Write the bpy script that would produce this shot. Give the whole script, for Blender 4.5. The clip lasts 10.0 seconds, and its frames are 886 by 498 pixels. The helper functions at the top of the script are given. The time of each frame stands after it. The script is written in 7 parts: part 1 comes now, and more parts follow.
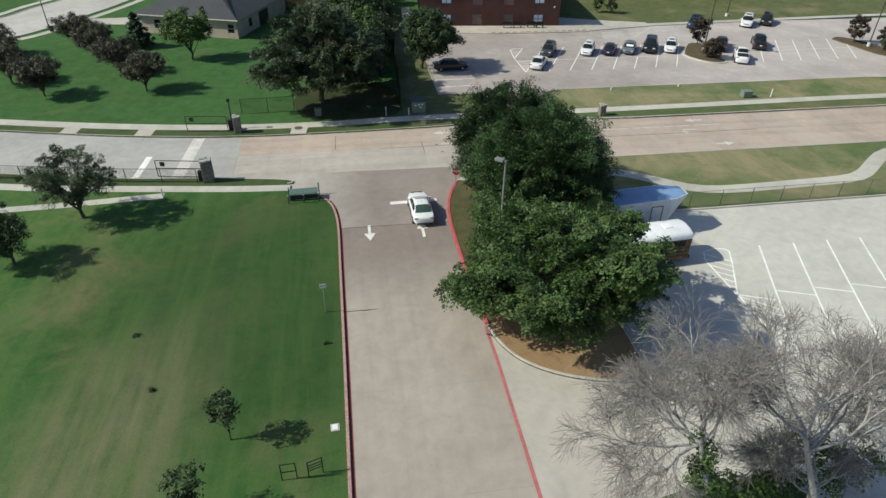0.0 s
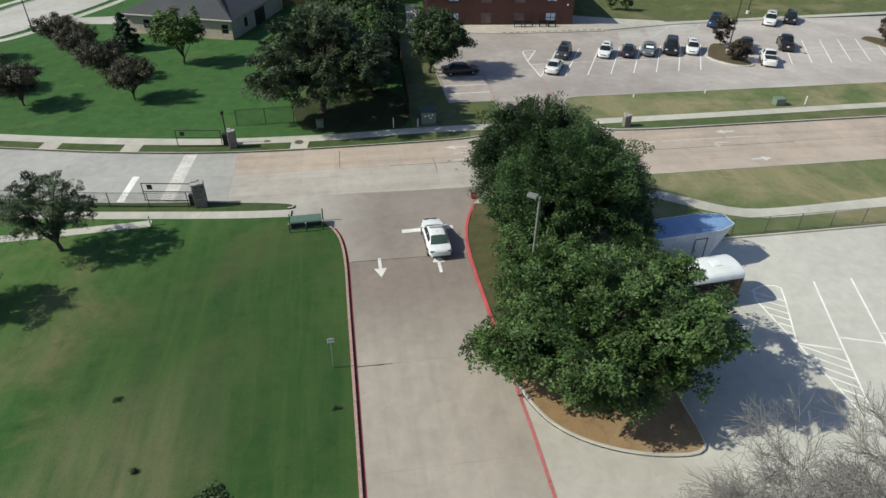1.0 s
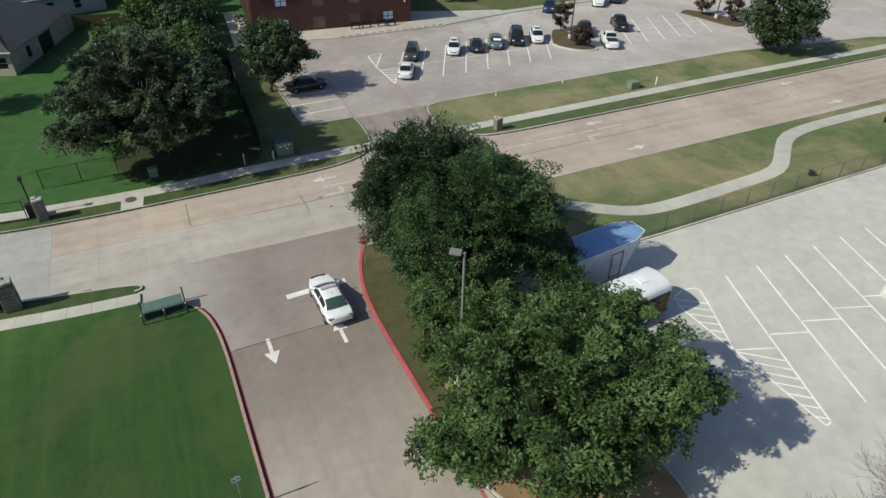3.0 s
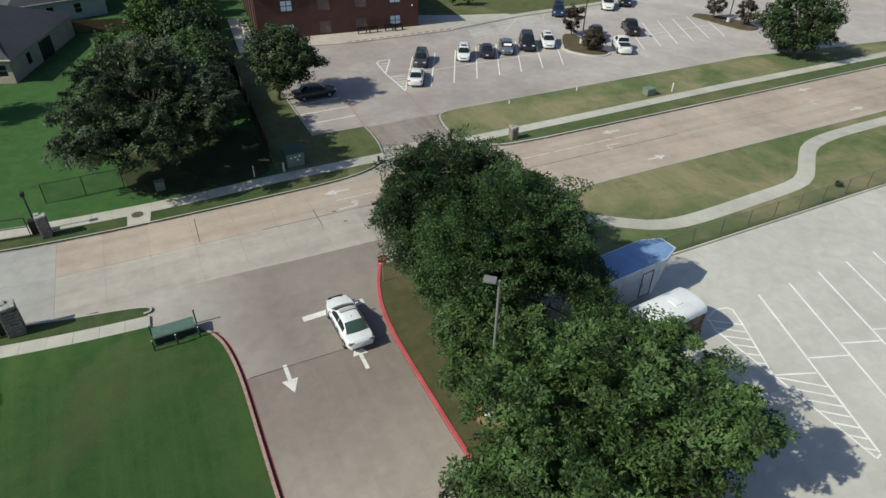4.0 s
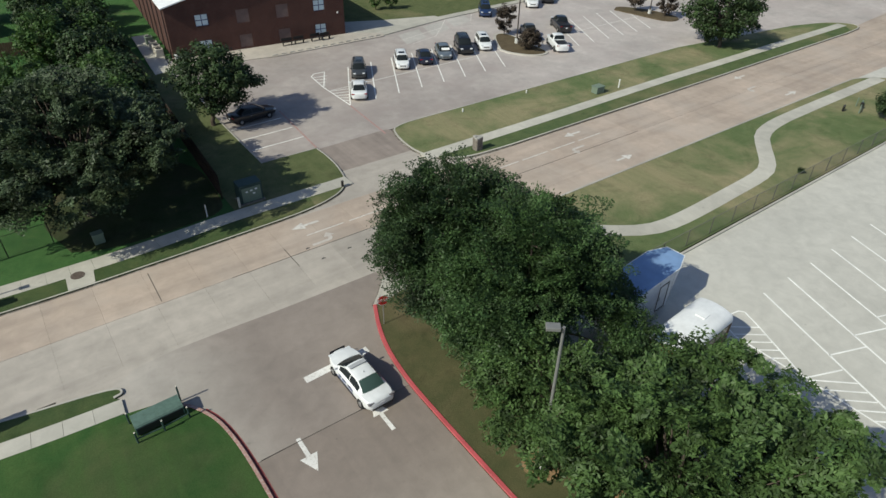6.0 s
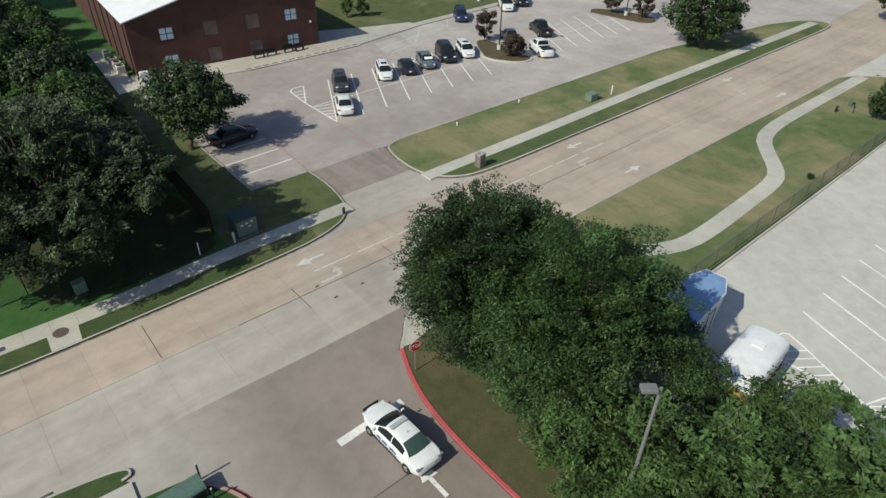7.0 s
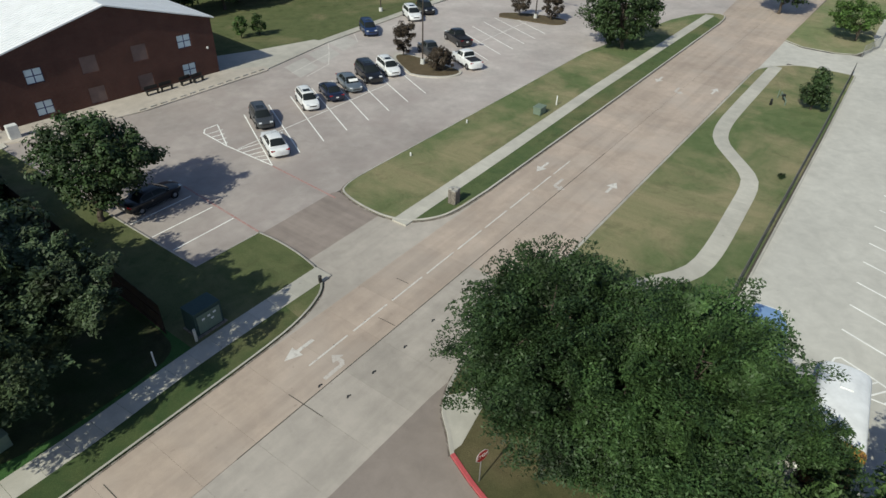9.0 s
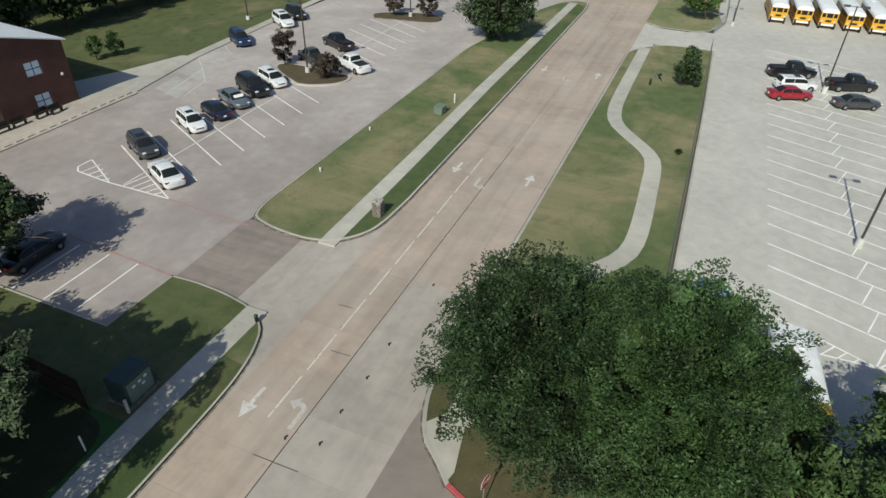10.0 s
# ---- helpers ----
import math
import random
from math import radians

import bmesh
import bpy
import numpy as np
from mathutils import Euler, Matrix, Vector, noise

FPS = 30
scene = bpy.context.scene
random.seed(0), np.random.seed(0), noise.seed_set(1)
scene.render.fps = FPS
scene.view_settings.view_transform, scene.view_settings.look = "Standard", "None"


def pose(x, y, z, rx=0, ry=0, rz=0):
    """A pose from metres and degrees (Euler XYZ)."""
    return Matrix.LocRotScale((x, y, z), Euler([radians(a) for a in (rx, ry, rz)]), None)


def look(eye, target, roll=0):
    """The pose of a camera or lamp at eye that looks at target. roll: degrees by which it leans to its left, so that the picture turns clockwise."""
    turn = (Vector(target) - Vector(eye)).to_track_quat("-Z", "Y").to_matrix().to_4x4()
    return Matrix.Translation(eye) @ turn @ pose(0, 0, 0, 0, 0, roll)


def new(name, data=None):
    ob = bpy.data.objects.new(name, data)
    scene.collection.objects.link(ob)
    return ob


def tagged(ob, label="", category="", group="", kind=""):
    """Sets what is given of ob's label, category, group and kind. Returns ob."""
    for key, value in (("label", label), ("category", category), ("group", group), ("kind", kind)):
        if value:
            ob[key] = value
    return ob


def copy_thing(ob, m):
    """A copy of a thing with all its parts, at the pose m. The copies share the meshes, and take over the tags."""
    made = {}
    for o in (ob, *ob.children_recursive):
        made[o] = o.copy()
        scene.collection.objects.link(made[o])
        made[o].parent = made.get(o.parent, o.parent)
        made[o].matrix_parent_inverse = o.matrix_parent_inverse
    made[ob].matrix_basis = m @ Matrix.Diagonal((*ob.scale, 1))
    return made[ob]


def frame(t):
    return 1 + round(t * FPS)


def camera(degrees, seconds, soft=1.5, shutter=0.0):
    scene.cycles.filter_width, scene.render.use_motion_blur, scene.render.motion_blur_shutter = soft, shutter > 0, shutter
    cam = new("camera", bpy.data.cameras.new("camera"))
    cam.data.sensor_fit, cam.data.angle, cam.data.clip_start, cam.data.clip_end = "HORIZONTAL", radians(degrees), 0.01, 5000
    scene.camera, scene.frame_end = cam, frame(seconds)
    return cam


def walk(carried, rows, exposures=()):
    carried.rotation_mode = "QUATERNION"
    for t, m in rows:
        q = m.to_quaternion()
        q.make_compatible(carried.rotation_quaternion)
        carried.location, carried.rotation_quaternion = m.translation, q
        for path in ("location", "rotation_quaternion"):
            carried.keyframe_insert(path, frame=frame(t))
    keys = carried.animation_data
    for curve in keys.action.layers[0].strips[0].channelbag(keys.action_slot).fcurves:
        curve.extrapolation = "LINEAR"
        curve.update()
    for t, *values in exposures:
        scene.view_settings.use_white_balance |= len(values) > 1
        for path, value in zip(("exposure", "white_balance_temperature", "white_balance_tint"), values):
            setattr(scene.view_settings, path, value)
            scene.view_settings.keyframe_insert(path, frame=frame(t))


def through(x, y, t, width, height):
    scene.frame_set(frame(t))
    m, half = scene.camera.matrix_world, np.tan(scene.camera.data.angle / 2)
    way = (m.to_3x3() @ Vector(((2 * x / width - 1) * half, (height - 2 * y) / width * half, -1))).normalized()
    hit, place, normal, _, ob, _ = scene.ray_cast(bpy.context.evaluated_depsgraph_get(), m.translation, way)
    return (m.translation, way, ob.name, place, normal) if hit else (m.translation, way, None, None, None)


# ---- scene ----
cam = camera(70.72, 10.0, soft=1.5)
PATH = [
    (0, -0.087, 0.108, 28.163, 55.927, -0.768, -8.720),
    (0.5, -0.323, 3.100, 28.134, 55.892, -0.786, -8.907),
    (1, -0.710, 6.591, 28.020, 55.079, -0.780, -8.989),
    (1.2, -0.495, 7.940, 27.973, 54.713, -0.666, -10.973),
    (1.5, -0.671, 9.128, 27.954, 54.392, -0.637, -16.144),
    (1.7, -0.845, 10.063, 27.929, 54.378, -0.652, -20.689),
    (2, -1.224, 11.098, 27.877, 54.370, -0.792, -23.557),
    (2.5, -1.600, 12.894, 27.789, 54.426, -0.823, -25.265),
    (2.7, -1.691, 13.817, 27.747, 54.389, -0.800, -25.454),
    (3.8, -2.187, 17.271, 27.667, 54.407, -0.743, -25.530),
    (4, -2.353, 17.736, 27.671, 54.426, -0.751, -25.763),
    (4.2, -2.569, 18.440, 27.631, 54.389, -0.707, -27.888),
    (4.5, -3.192, 19.344, 27.606, 54.412, -0.749, -31.039),
    (5, -4.046, 20.780, 27.540, 54.454, -0.786, -33.031),
    (5.5, -4.837, 22.498, 27.472, 54.454, -0.750, -34.182),
    (5.7, -5.053, 23.198, 27.427, 54.408, -0.754, -34.552),
    (6.8, -6.368, 28.860, 27.235, 54.431, -0.918, -39.929),
    (7, -6.531, 30.285, 27.200, 54.410, -0.941, -40.483),
    (7.5, -6.621, 33.010, 27.150, 54.388, -1.026, -41.429),
    (8, -6.625, 35.797, 27.003, 54.400, -1.192, -43.514),
    (8.5, -6.593, 38.627, 26.802, 54.546, -1.301, -47.612),
    (9, -6.708, 41.675, 26.533, 54.693, -1.313, -53.514),
    (9.5, -6.939, 44.176, 26.321, 54.791, -1.330, -60.803),
    (10, -6.984, 46.245, 26.218, 54.862, -1.318, -66.964),
]
walk(cam, [(t, pose(x, y, z, rx, ry, rz)) for t, x, y, z, rx, ry, rz in PATH],
     exposures=[(0, 0.0), (1.5, -0.02), (2.5, -0.09), (5.5, -0.17), (8, -0.21), (10, -0.27)])

# ---- daylight ----
SUN_EL, SUN_AZ = 39.7, 270.6          # compass bearing of the sun, y is north
scene.view_settings.exposure = 0.0
world = bpy.data.worlds.new("sky")
scene.world = world
world.use_nodes = True
wn = world.node_tree
sky = wn.nodes.new("ShaderNodeTexSky")
sky.sky_type = "NISHITA"
sky.sun_disc = False
sky.sun_elevation = radians(SUN_EL)
sky.sun_rotation = radians(SUN_AZ)
sky.air_density, sky.dust_density, sky.ozone_density = 1.0, 1.1, 3.0
wn.nodes["Background"].inputs["Strength"].default_value = 0.106
wn.links.new(sky.outputs["Color"], wn.nodes["Background"].inputs["Color"])
sun = new("sun", bpy.data.lights.new("sun", "SUN"))
sun.data.energy, sun.data.angle, sun.data.color = 4.75, radians(0.6), (0.962, 0.958, 0.800)
_az = radians(SUN_AZ)
sun.matrix_world = look((0, 0, 60), (-math.sin(_az), -math.cos(_az), 60 - math.tan(radians(SUN_EL))))

# ---- materials ----


class Mat:
    """A node material with short helpers."""

    def __init__(self, name, rough=0.8, metal=0.0, spec=0.5):
        self.m = bpy.data.materials.new(name)
        self.m.use_nodes = True
        self.t = self.m.node_tree
        self.b = self.t.nodes["Principled BSDF"]
        self.b.inputs["Roughness"].default_value = rough
        self.b.inputs["Metallic"].default_value = metal
        self.b.inputs["Specular IOR Level"].default_value = spec

    def node(self, kind, **kw):
        n = self.t.nodes.new(kind)
        for k, v in kw.items():
            n.inputs[k].default_value = v
        return n

    def link(self, a, b):
        self.t.links.new(a, b)

    def coord(self, kind="Object", scale=(1, 1, 1)):
        c = self.t.nodes.new("ShaderNodeTexCoord")
        mp = self.t.nodes.new("ShaderNodeMapping")
        mp.inputs["Scale"].default_value = scale
        self.link(c.outputs[kind], mp.inputs["Vector"])
        return mp.outputs["Vector"]

    def world(self, scale=(1, 1, 1), turn=0.0):
        g = self.t.nodes.new("ShaderNodeNewGeometry")
        mp = self.t.nodes.new("ShaderNodeMapping")
        mp.inputs["Scale"].default_value = scale
        mp.inputs["Rotation"].default_value = (0, 0, radians(turn))
        self.link(g.outputs["Position"], mp.inputs["Vector"])
        return mp.outputs["Vector"]

    def noise(self, vec, scale, detail=3.0, rough=0.55, distort=0.0):
        n = self.node("ShaderNodeTexNoise", Scale=scale, Detail=detail, Roughness=rough, Distortion=distort)
        self.link(vec, n.inputs["Vector"])
        return n.outputs["Fac"]

    def ramp(self, fac, *stops):
        r = self.t.nodes.new("ShaderNodeValToRGB")
        e = r.color_ramp.elements
        while len(e) < len(stops):
            e.new(0.5)
        for el, (p, c) in zip(e, stops):
            el.position = p
            el.color = (*c, 1) if len(c) == 3 else c
        self.link(fac, r.inputs["Fac"])
        return r.outputs["Color"]

    def mix(self, a, b, fac, mode="MIX"):
        n = self.t.nodes.new("ShaderNodeMix")
        n.data_type, n.blend_type = "RGBA", mode
        for sock, v in ((n.inputs[6], a), (n.inputs[7], b), (n.inputs[0], fac)):
            if isinstance(v, (int, float)):
                sock.default_value = v
            elif isinstance(v, tuple):
                sock.default_value = (*v, 1)
            else:
                self.link(v, sock)
        return n.outputs[2]

    def colour(self, c):
        if isinstance(c, tuple):
            self.b.inputs["Base Color"].default_value = (*c, 1)
        else:
            self.link(c, self.b.inputs["Base Color"])
        return self

    def bump(self, fac, strength=0.3, distance=0.02):
        n = self.node("ShaderNodeBump", Strength=strength, Distance=distance)
        self.link(fac, n.inputs["Height"])
        self.link(n.outputs["Normal"], self.b.inputs["Normal"])
        return self

    def rand(self, island=False):
        if island:
            return self.t.nodes.new("ShaderNodeNewGeometry").outputs["Random Per Island"]
        return self.t.nodes.new("ShaderNodeObjectInfo").outputs["Random"]


def grey(v):
    return (v, v, v)


def concrete(name, base, stain=0.35, vary=0.10, tyre=0.0, tint=None, oil_haze_fade=None):
    """Worn concrete: broad stains, mottling, grain, and a tone of its own for each slab."""
    m = Mat(name, 0.72, spec=0.5)
    w = m.world()
    broad = m.ramp(m.noise(w, 0.11, 4, 0.6), (0.32, grey(1 - stain)), (0.62, grey(1.0)))
    mottle = m.ramp(m.noise(w, 0.9, 5, 0.65, 0.4), (0.3, grey(0.86)), (0.7, grey(1.06)))
    grain = m.ramp(m.noise(w, 38, 2), (0.3, grey(0.9)), (0.7, grey(1.08)))
    c = m.mix(m.mix(m.mix(base, broad, 1.0, "MULTIPLY"), mottle, 1.0, "MULTIPLY"), grain, 0.7, "MULTIPLY")
    if tint:
        c = m.mix(c, tint, m.ramp(m.noise(w, 0.23, 3, 0.5, 0.6), (0.42, grey(0.0)), (0.68, grey(0.55))))
    slab = m.ramp(m.rand(), (0.0, grey(1 - vary)), (1.0, grey(1 + vary * 0.5)))
    c = m.mix(c, slab, 1.0, "MULTIPLY")
    if tyre:
        streak = m.ramp(m.noise(m.world((1.3, 0.05, 1) if tyre > 0 else (0.035, 0.75, 1)), 1.0, 3, 0.6), (0.45, grey(1.0)), (0.68, grey(1 - abs(tyre))))
        c = m.mix(c, streak, 1.0, "MULTIPLY")
    if oil_haze_fade:
        # years of standing traffic have darkened the mouth of the drive; the north lot's fade paints haze
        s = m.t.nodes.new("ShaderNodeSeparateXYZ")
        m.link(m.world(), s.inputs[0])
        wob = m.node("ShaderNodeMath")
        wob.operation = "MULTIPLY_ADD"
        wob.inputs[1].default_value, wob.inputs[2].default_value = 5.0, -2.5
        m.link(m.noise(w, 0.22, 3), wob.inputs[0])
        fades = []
        for axis, lo, hi in oil_haze_fade[1]:
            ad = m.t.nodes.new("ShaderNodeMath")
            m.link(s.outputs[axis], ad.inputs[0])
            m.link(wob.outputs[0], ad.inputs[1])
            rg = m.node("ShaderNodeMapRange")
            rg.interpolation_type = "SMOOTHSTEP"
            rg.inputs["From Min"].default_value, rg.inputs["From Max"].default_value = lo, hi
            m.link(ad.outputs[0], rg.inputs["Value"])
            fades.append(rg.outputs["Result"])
        c = m.mix(c, m.mix(c, oil_haze_fade[0], 1.0, "MULTIPLY"), fades[0])
    spots = m.ramp(m.noise(w, 2.6, 2, 0.4), (0.2, grey(0.72)), (0.29, grey(1.0)))
    c = m.mix(c, spots, 0.7, "MULTIPLY")
    m.colour(c).bump(m.noise(w, 60, 3), 0.25, 0.01)
    return m.m


def turf(name, lush, mid, dry, dryness, streak_turn=0.0, streaks=0.3, worn=None, moist=None):
    """Mown grass: dry patches, mowing streaks, clumps and blades."""
    m = Mat(name, 0.95, spec=0.1)
    w = m.world()
    patch = m.noise(w, 0.085, 5, 0.62, 0.5)
    small = m.noise(w, 0.7, 4, 0.6, 0.3)
    lines = m.noise(m.world((0.75, 0.06, 1), streak_turn), 1.0, 5, 0.65, 0.3)
    base = m.mix(lush, mid, m.ramp(small, (0.35, grey(0.0)), (0.7, grey(1.0))))
    c = m.mix(base, dry, m.ramp(patch, (0.64 - dryness, grey(0.0)), (0.80 - dryness, grey(0.85))))
    c = m.mix(c, mid, m.ramp(lines, (0.45, grey(0.0)), (0.68, grey(streaks))))
    c = m.mix(c, m.mix(c, (0.62, 0.62, 0.62), 1.0, "MULTIPLY"), m.ramp(m.noise(w, 0.45, 5, 0.7, 1.0), (0.52, grey(0.0)), (0.72, grey(0.7))))
    c = m.mix(c, dry, m.ramp(m.noise(w, 0.33, 4, 0.7, 0.8), (0.62, grey(0.0)), (0.8, grey(0.5))))
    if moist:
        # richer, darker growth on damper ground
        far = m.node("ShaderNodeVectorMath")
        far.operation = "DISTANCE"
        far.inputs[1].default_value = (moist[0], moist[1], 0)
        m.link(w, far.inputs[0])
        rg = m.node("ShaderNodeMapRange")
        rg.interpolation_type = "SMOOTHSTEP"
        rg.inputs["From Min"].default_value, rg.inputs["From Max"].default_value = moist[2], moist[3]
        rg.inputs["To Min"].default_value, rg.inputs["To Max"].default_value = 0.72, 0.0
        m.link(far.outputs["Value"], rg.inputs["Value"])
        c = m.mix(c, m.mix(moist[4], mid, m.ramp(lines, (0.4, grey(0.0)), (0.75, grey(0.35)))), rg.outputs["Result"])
    if worn:
        # a swath where traffic on foot has worn the grass thin
        cx, cy, rad, turn = worn
        mp = m.node("ShaderNodeMapping")
        mp.vector_type = "TEXTURE"
        mp.inputs["Location"].default_value = (cx, cy, 0)
        mp.inputs["Rotation"].default_value = (0, 0, radians(turn))
        mp.inputs["Scale"].default_value = (rad * 0.42, rad, 1000)
        m.link(w, mp.inputs["Vector"])
        ln = m.node("ShaderNodeVectorMath")
        ln.operation = "LENGTH"
        m.link(mp.outputs[0], ln.inputs[0])
        fac = m.mix(m.ramp(ln.outputs["Value"], (0.2, grey(0.85)), (1.0, grey(0.0))), m.ramp(m.noise(m.world((0.8, 0.09, 1), turn), 1.0, 4, 0.6), (0.3, grey(0.15)), (0.6, grey(1.0))), 1.0, "MULTIPLY")
        c = m.mix(c, (0.21, 0.185, 0.115), fac)
    blades = m.ramp(m.noise(w, 22, 4, 0.75), (0.28, grey(0.62)), (0.72, grey(1.25)))
    c = m.mix(c, blades, 0.9, "MULTIPLY")
    m.colour(c).bump(m.noise(w, 30, 3, 0.7), 0.7, 0.05)
    return m.m


def foliage(name, dark, light, through=0.35):
    """Leaves: each one its own tone, glossy above, letting some light through."""
    m = Mat(name, 0.55, spec=0.3)
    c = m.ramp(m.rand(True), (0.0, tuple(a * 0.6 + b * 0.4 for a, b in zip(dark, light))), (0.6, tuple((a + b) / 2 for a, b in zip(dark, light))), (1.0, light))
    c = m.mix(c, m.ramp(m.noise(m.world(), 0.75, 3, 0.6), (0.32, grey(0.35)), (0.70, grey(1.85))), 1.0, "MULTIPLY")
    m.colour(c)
    tr = m.t.nodes.new("ShaderNodeBsdfTranslucent")
    m.link(m.mix(c, (0.9, 1.0, 0.35), 0.35, "MULTIPLY"), tr.inputs["Color"])
    ms = m.t.nodes.new("ShaderNodeMixShader")
    ms.inputs[0].default_value = through
    m.link(m.b.outputs[0], ms.inputs[1])
    m.link(tr.outputs[0], ms.inputs[2])
    m.link(ms.outputs[0], m.t.nodes["Material Output"].inputs["Surface"])
    return m.m


def bark(name, a, b):
    m = Mat(name, 0.9, spec=0.2)
    n = m.noise(m.coord("Object", (6, 6, 1.4)), 2.2, 5, 0.65, 0.6)
    m.colour(m.ramp(n, (0.3, a), (0.7, b))).bump(n, 0.7, 0.03)
    return m.m


def paint(name, base, wear=0.3, under=(0.30, 0.28, 0.26), rough=0.7, scale=3.0):
    """Road or kerb paint, scuffed through to what lies under it."""
    m = Mat(name, rough, spec=0.3)
    w = m.world()
    n = m.noise(w, scale, 5, 0.7)
    tone = m.ramp(m.noise(w, 0.8, 3), (0.3, grey(0.82)), (0.7, grey(1.05)))
    c = m.mix(base, tone, 1.0, "MULTIPLY")
    m.colour(m.mix(under, c, m.ramp(n, (wear - 0.06, grey(0.0)), (wear + 0.1, grey(1.0)))))
    return m.m


def plain(name, base, rough=0.6, metal=0.0, vary=0.12, scale=4.0, spec=0.5, bump=0.0):
    """A coated or bare surface with slight soiling."""
    m = Mat(name, rough, metal, spec)
    n = m.noise(m.coord("Object"), scale, 4, 0.6)
    m.colour(m.mix(base, m.ramp(n, (0.3, grey(1 - vary)), (0.7, grey(1 + vary * 0.4))), 1.0, "MULTIPLY"))
    if bump:
        m.bump(n, bump, 0.01)
    return m.m


def carpaint(name, base, metal=0.15):
    m = Mat(name, 0.35, metal, 0.5)
    m.b.inputs["Coat Weight"].default_value = 0.6
    m.b.inputs["Coat Roughness"].default_value = 0.08
    n = m.noise(m.coord("Object"), 2.0, 3)
    m.colour(m.mix(base, m.ramp(n, (0.3, grey(0.9)), (0.7, grey(1.03))), 1.0, "MULTIPLY"))
    return m.m


M_ROAD = concrete("road_concrete", (0.515, 0.415, 0.342), 0.2, 0.07, -0.15, (0.45, 0.385, 0.335))
M_ROADG = concrete("road_concrete_pale", (0.488, 0.438, 0.388), 0.18, 0.05, -0.13)
M_DRIVE = concrete("drive_concrete", (0.418, 0.362, 0.312), 0.16, 0.03, 0.08, None, ((0.64, 0.61, 0.61), (("Y", 33.0, 43.5),)))
M_MOUTH = concrete("drive_mouth_concrete", (0.475, 0.432, 0.388), 0.2, 0.03, 0.0, None, ((0.62, 0.575, 0.565), (("X", -5.2, 2.2),)))
M_ROADW = concrete("west_road_concrete", (0.44, 0.425, 0.40), 0.2, 0.06)
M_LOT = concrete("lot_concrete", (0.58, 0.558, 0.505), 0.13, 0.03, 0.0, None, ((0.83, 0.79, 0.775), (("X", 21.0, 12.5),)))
# darker near the entry, paler to the east: distance haze put into the colour
M_NLOT = concrete("north_lot_concrete", (0.545, 0.49, 0.46), 0.28, 0.05, 0.0, (0.41, 0.35, 0.33), ((0.80, 0.785, 0.775), (("X", 58.0, 30.0),)))
M_BAY = concrete("pale_bay_concrete", (0.52, 0.49, 0.455), 0.2, 0.05)
M_WALKT = concrete("tan_walk_concrete", (0.53, 0.475, 0.415), 0.2, 0.05)
M_APRON = concrete("entry_concrete", (0.335, 0.278, 0.245), 0.25, 0.05, 0.15)
M_WALK = concrete("walk_concrete", (0.545, 0.518, 0.455), 0.22, 0.06)
M_BASE = concrete("lamp_base_concrete", (0.66, 0.665, 0.645), 0.3, 0.08)
M_KERB = concrete("kerb_concrete", (0.55, 0.52, 0.465), 0.35, 0.10)
M_JOINT = plain("joint_filler", (0.085, 0.075, 0.065), 0.9)
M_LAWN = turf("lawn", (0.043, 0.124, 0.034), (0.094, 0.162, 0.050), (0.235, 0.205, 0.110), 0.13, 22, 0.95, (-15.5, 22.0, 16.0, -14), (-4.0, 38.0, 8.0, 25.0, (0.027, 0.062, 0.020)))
M_LAWN2 = turf("lawn_lush", (0.046, 0.118, 0.036), (0.070, 0.145, 0.048), (0.16, 0.165, 0.075), 0.04, 80, 0.3)
M_STRIP = turf("green_strip_grass", (0.080, 0.118, 0.050), (0.115, 0.145, 0.064), (0.21, 0.19, 0.10), 0.12, 85, 0.4)
M_VERGE = turf("verge_grass", (0.108, 0.152, 0.064), (0.152, 0.182, 0.084), (0.315, 0.272, 0.162), 0.215, 85, 0.45)
M_FIELD = turf("pale_field_grass", (0.17, 0.21, 0.10), (0.23, 0.25, 0.125), (0.33, 0.29, 0.18), 0.2, 85, 0.5)
M_FIELD2 = turf("dull_field_grass", (0.095, 0.120, 0.052), (0.135, 0.150, 0.070), (0.24, 0.21, 0.12), 0.12, 85, 0.5)
M_VERGE2 = turf("verge_green", (0.055, 0.092, 0.036), (0.090, 0.118, 0.048), (0.17, 0.155, 0.080), 0.10, 85, 0.35)
M_ISL = turf("island_grass", (0.080, 0.086, 0.040), (0.116, 0.108, 0.054), (0.17, 0.135, 0.080), 0.16, 30, 0.4)
M_SOIL = turf("bare_soil", (0.30, 0.195, 0.105), (0.34, 0.225, 0.125), (0.40, 0.29, 0.18), 0.15, 10, 0.3)
M_MULCH = turf("mulch", (0.11, 0.085, 0.055), (0.14, 0.11, 0.07), (0.10, 0.11, 0.05), 0.1, 10, 0.3)
# litter and thin grass, with part of the oak shade put into the colour
M_SHADELITTER = turf("shaded_leaf_litter", (0.036, 0.056, 0.022), (0.058, 0.066, 0.034), (0.085, 0.072, 0.045), 0.12, 40, 0.4)
M_RED = paint("red_kerb_paint", (0.50, 0.095, 0.105), 0.32, (0.46, 0.24, 0.22), 0.7, 8.0)
M_GUTTER = paint("worn_dark_red_paint", (0.27, 0.060, 0.058), 0.34, (0.34, 0.22, 0.19), 0.7, 7.0)
M_REDF = paint("faded_red_paint", (0.40, 0.20, 0.185), 0.44, (0.44, 0.36, 0.33), 0.7, 6.0)
M_REDL = paint("red_line_paint", (0.47, 0.13, 0.13), 0.38, (0.46, 0.32, 0.29), 0.7, 8.0)
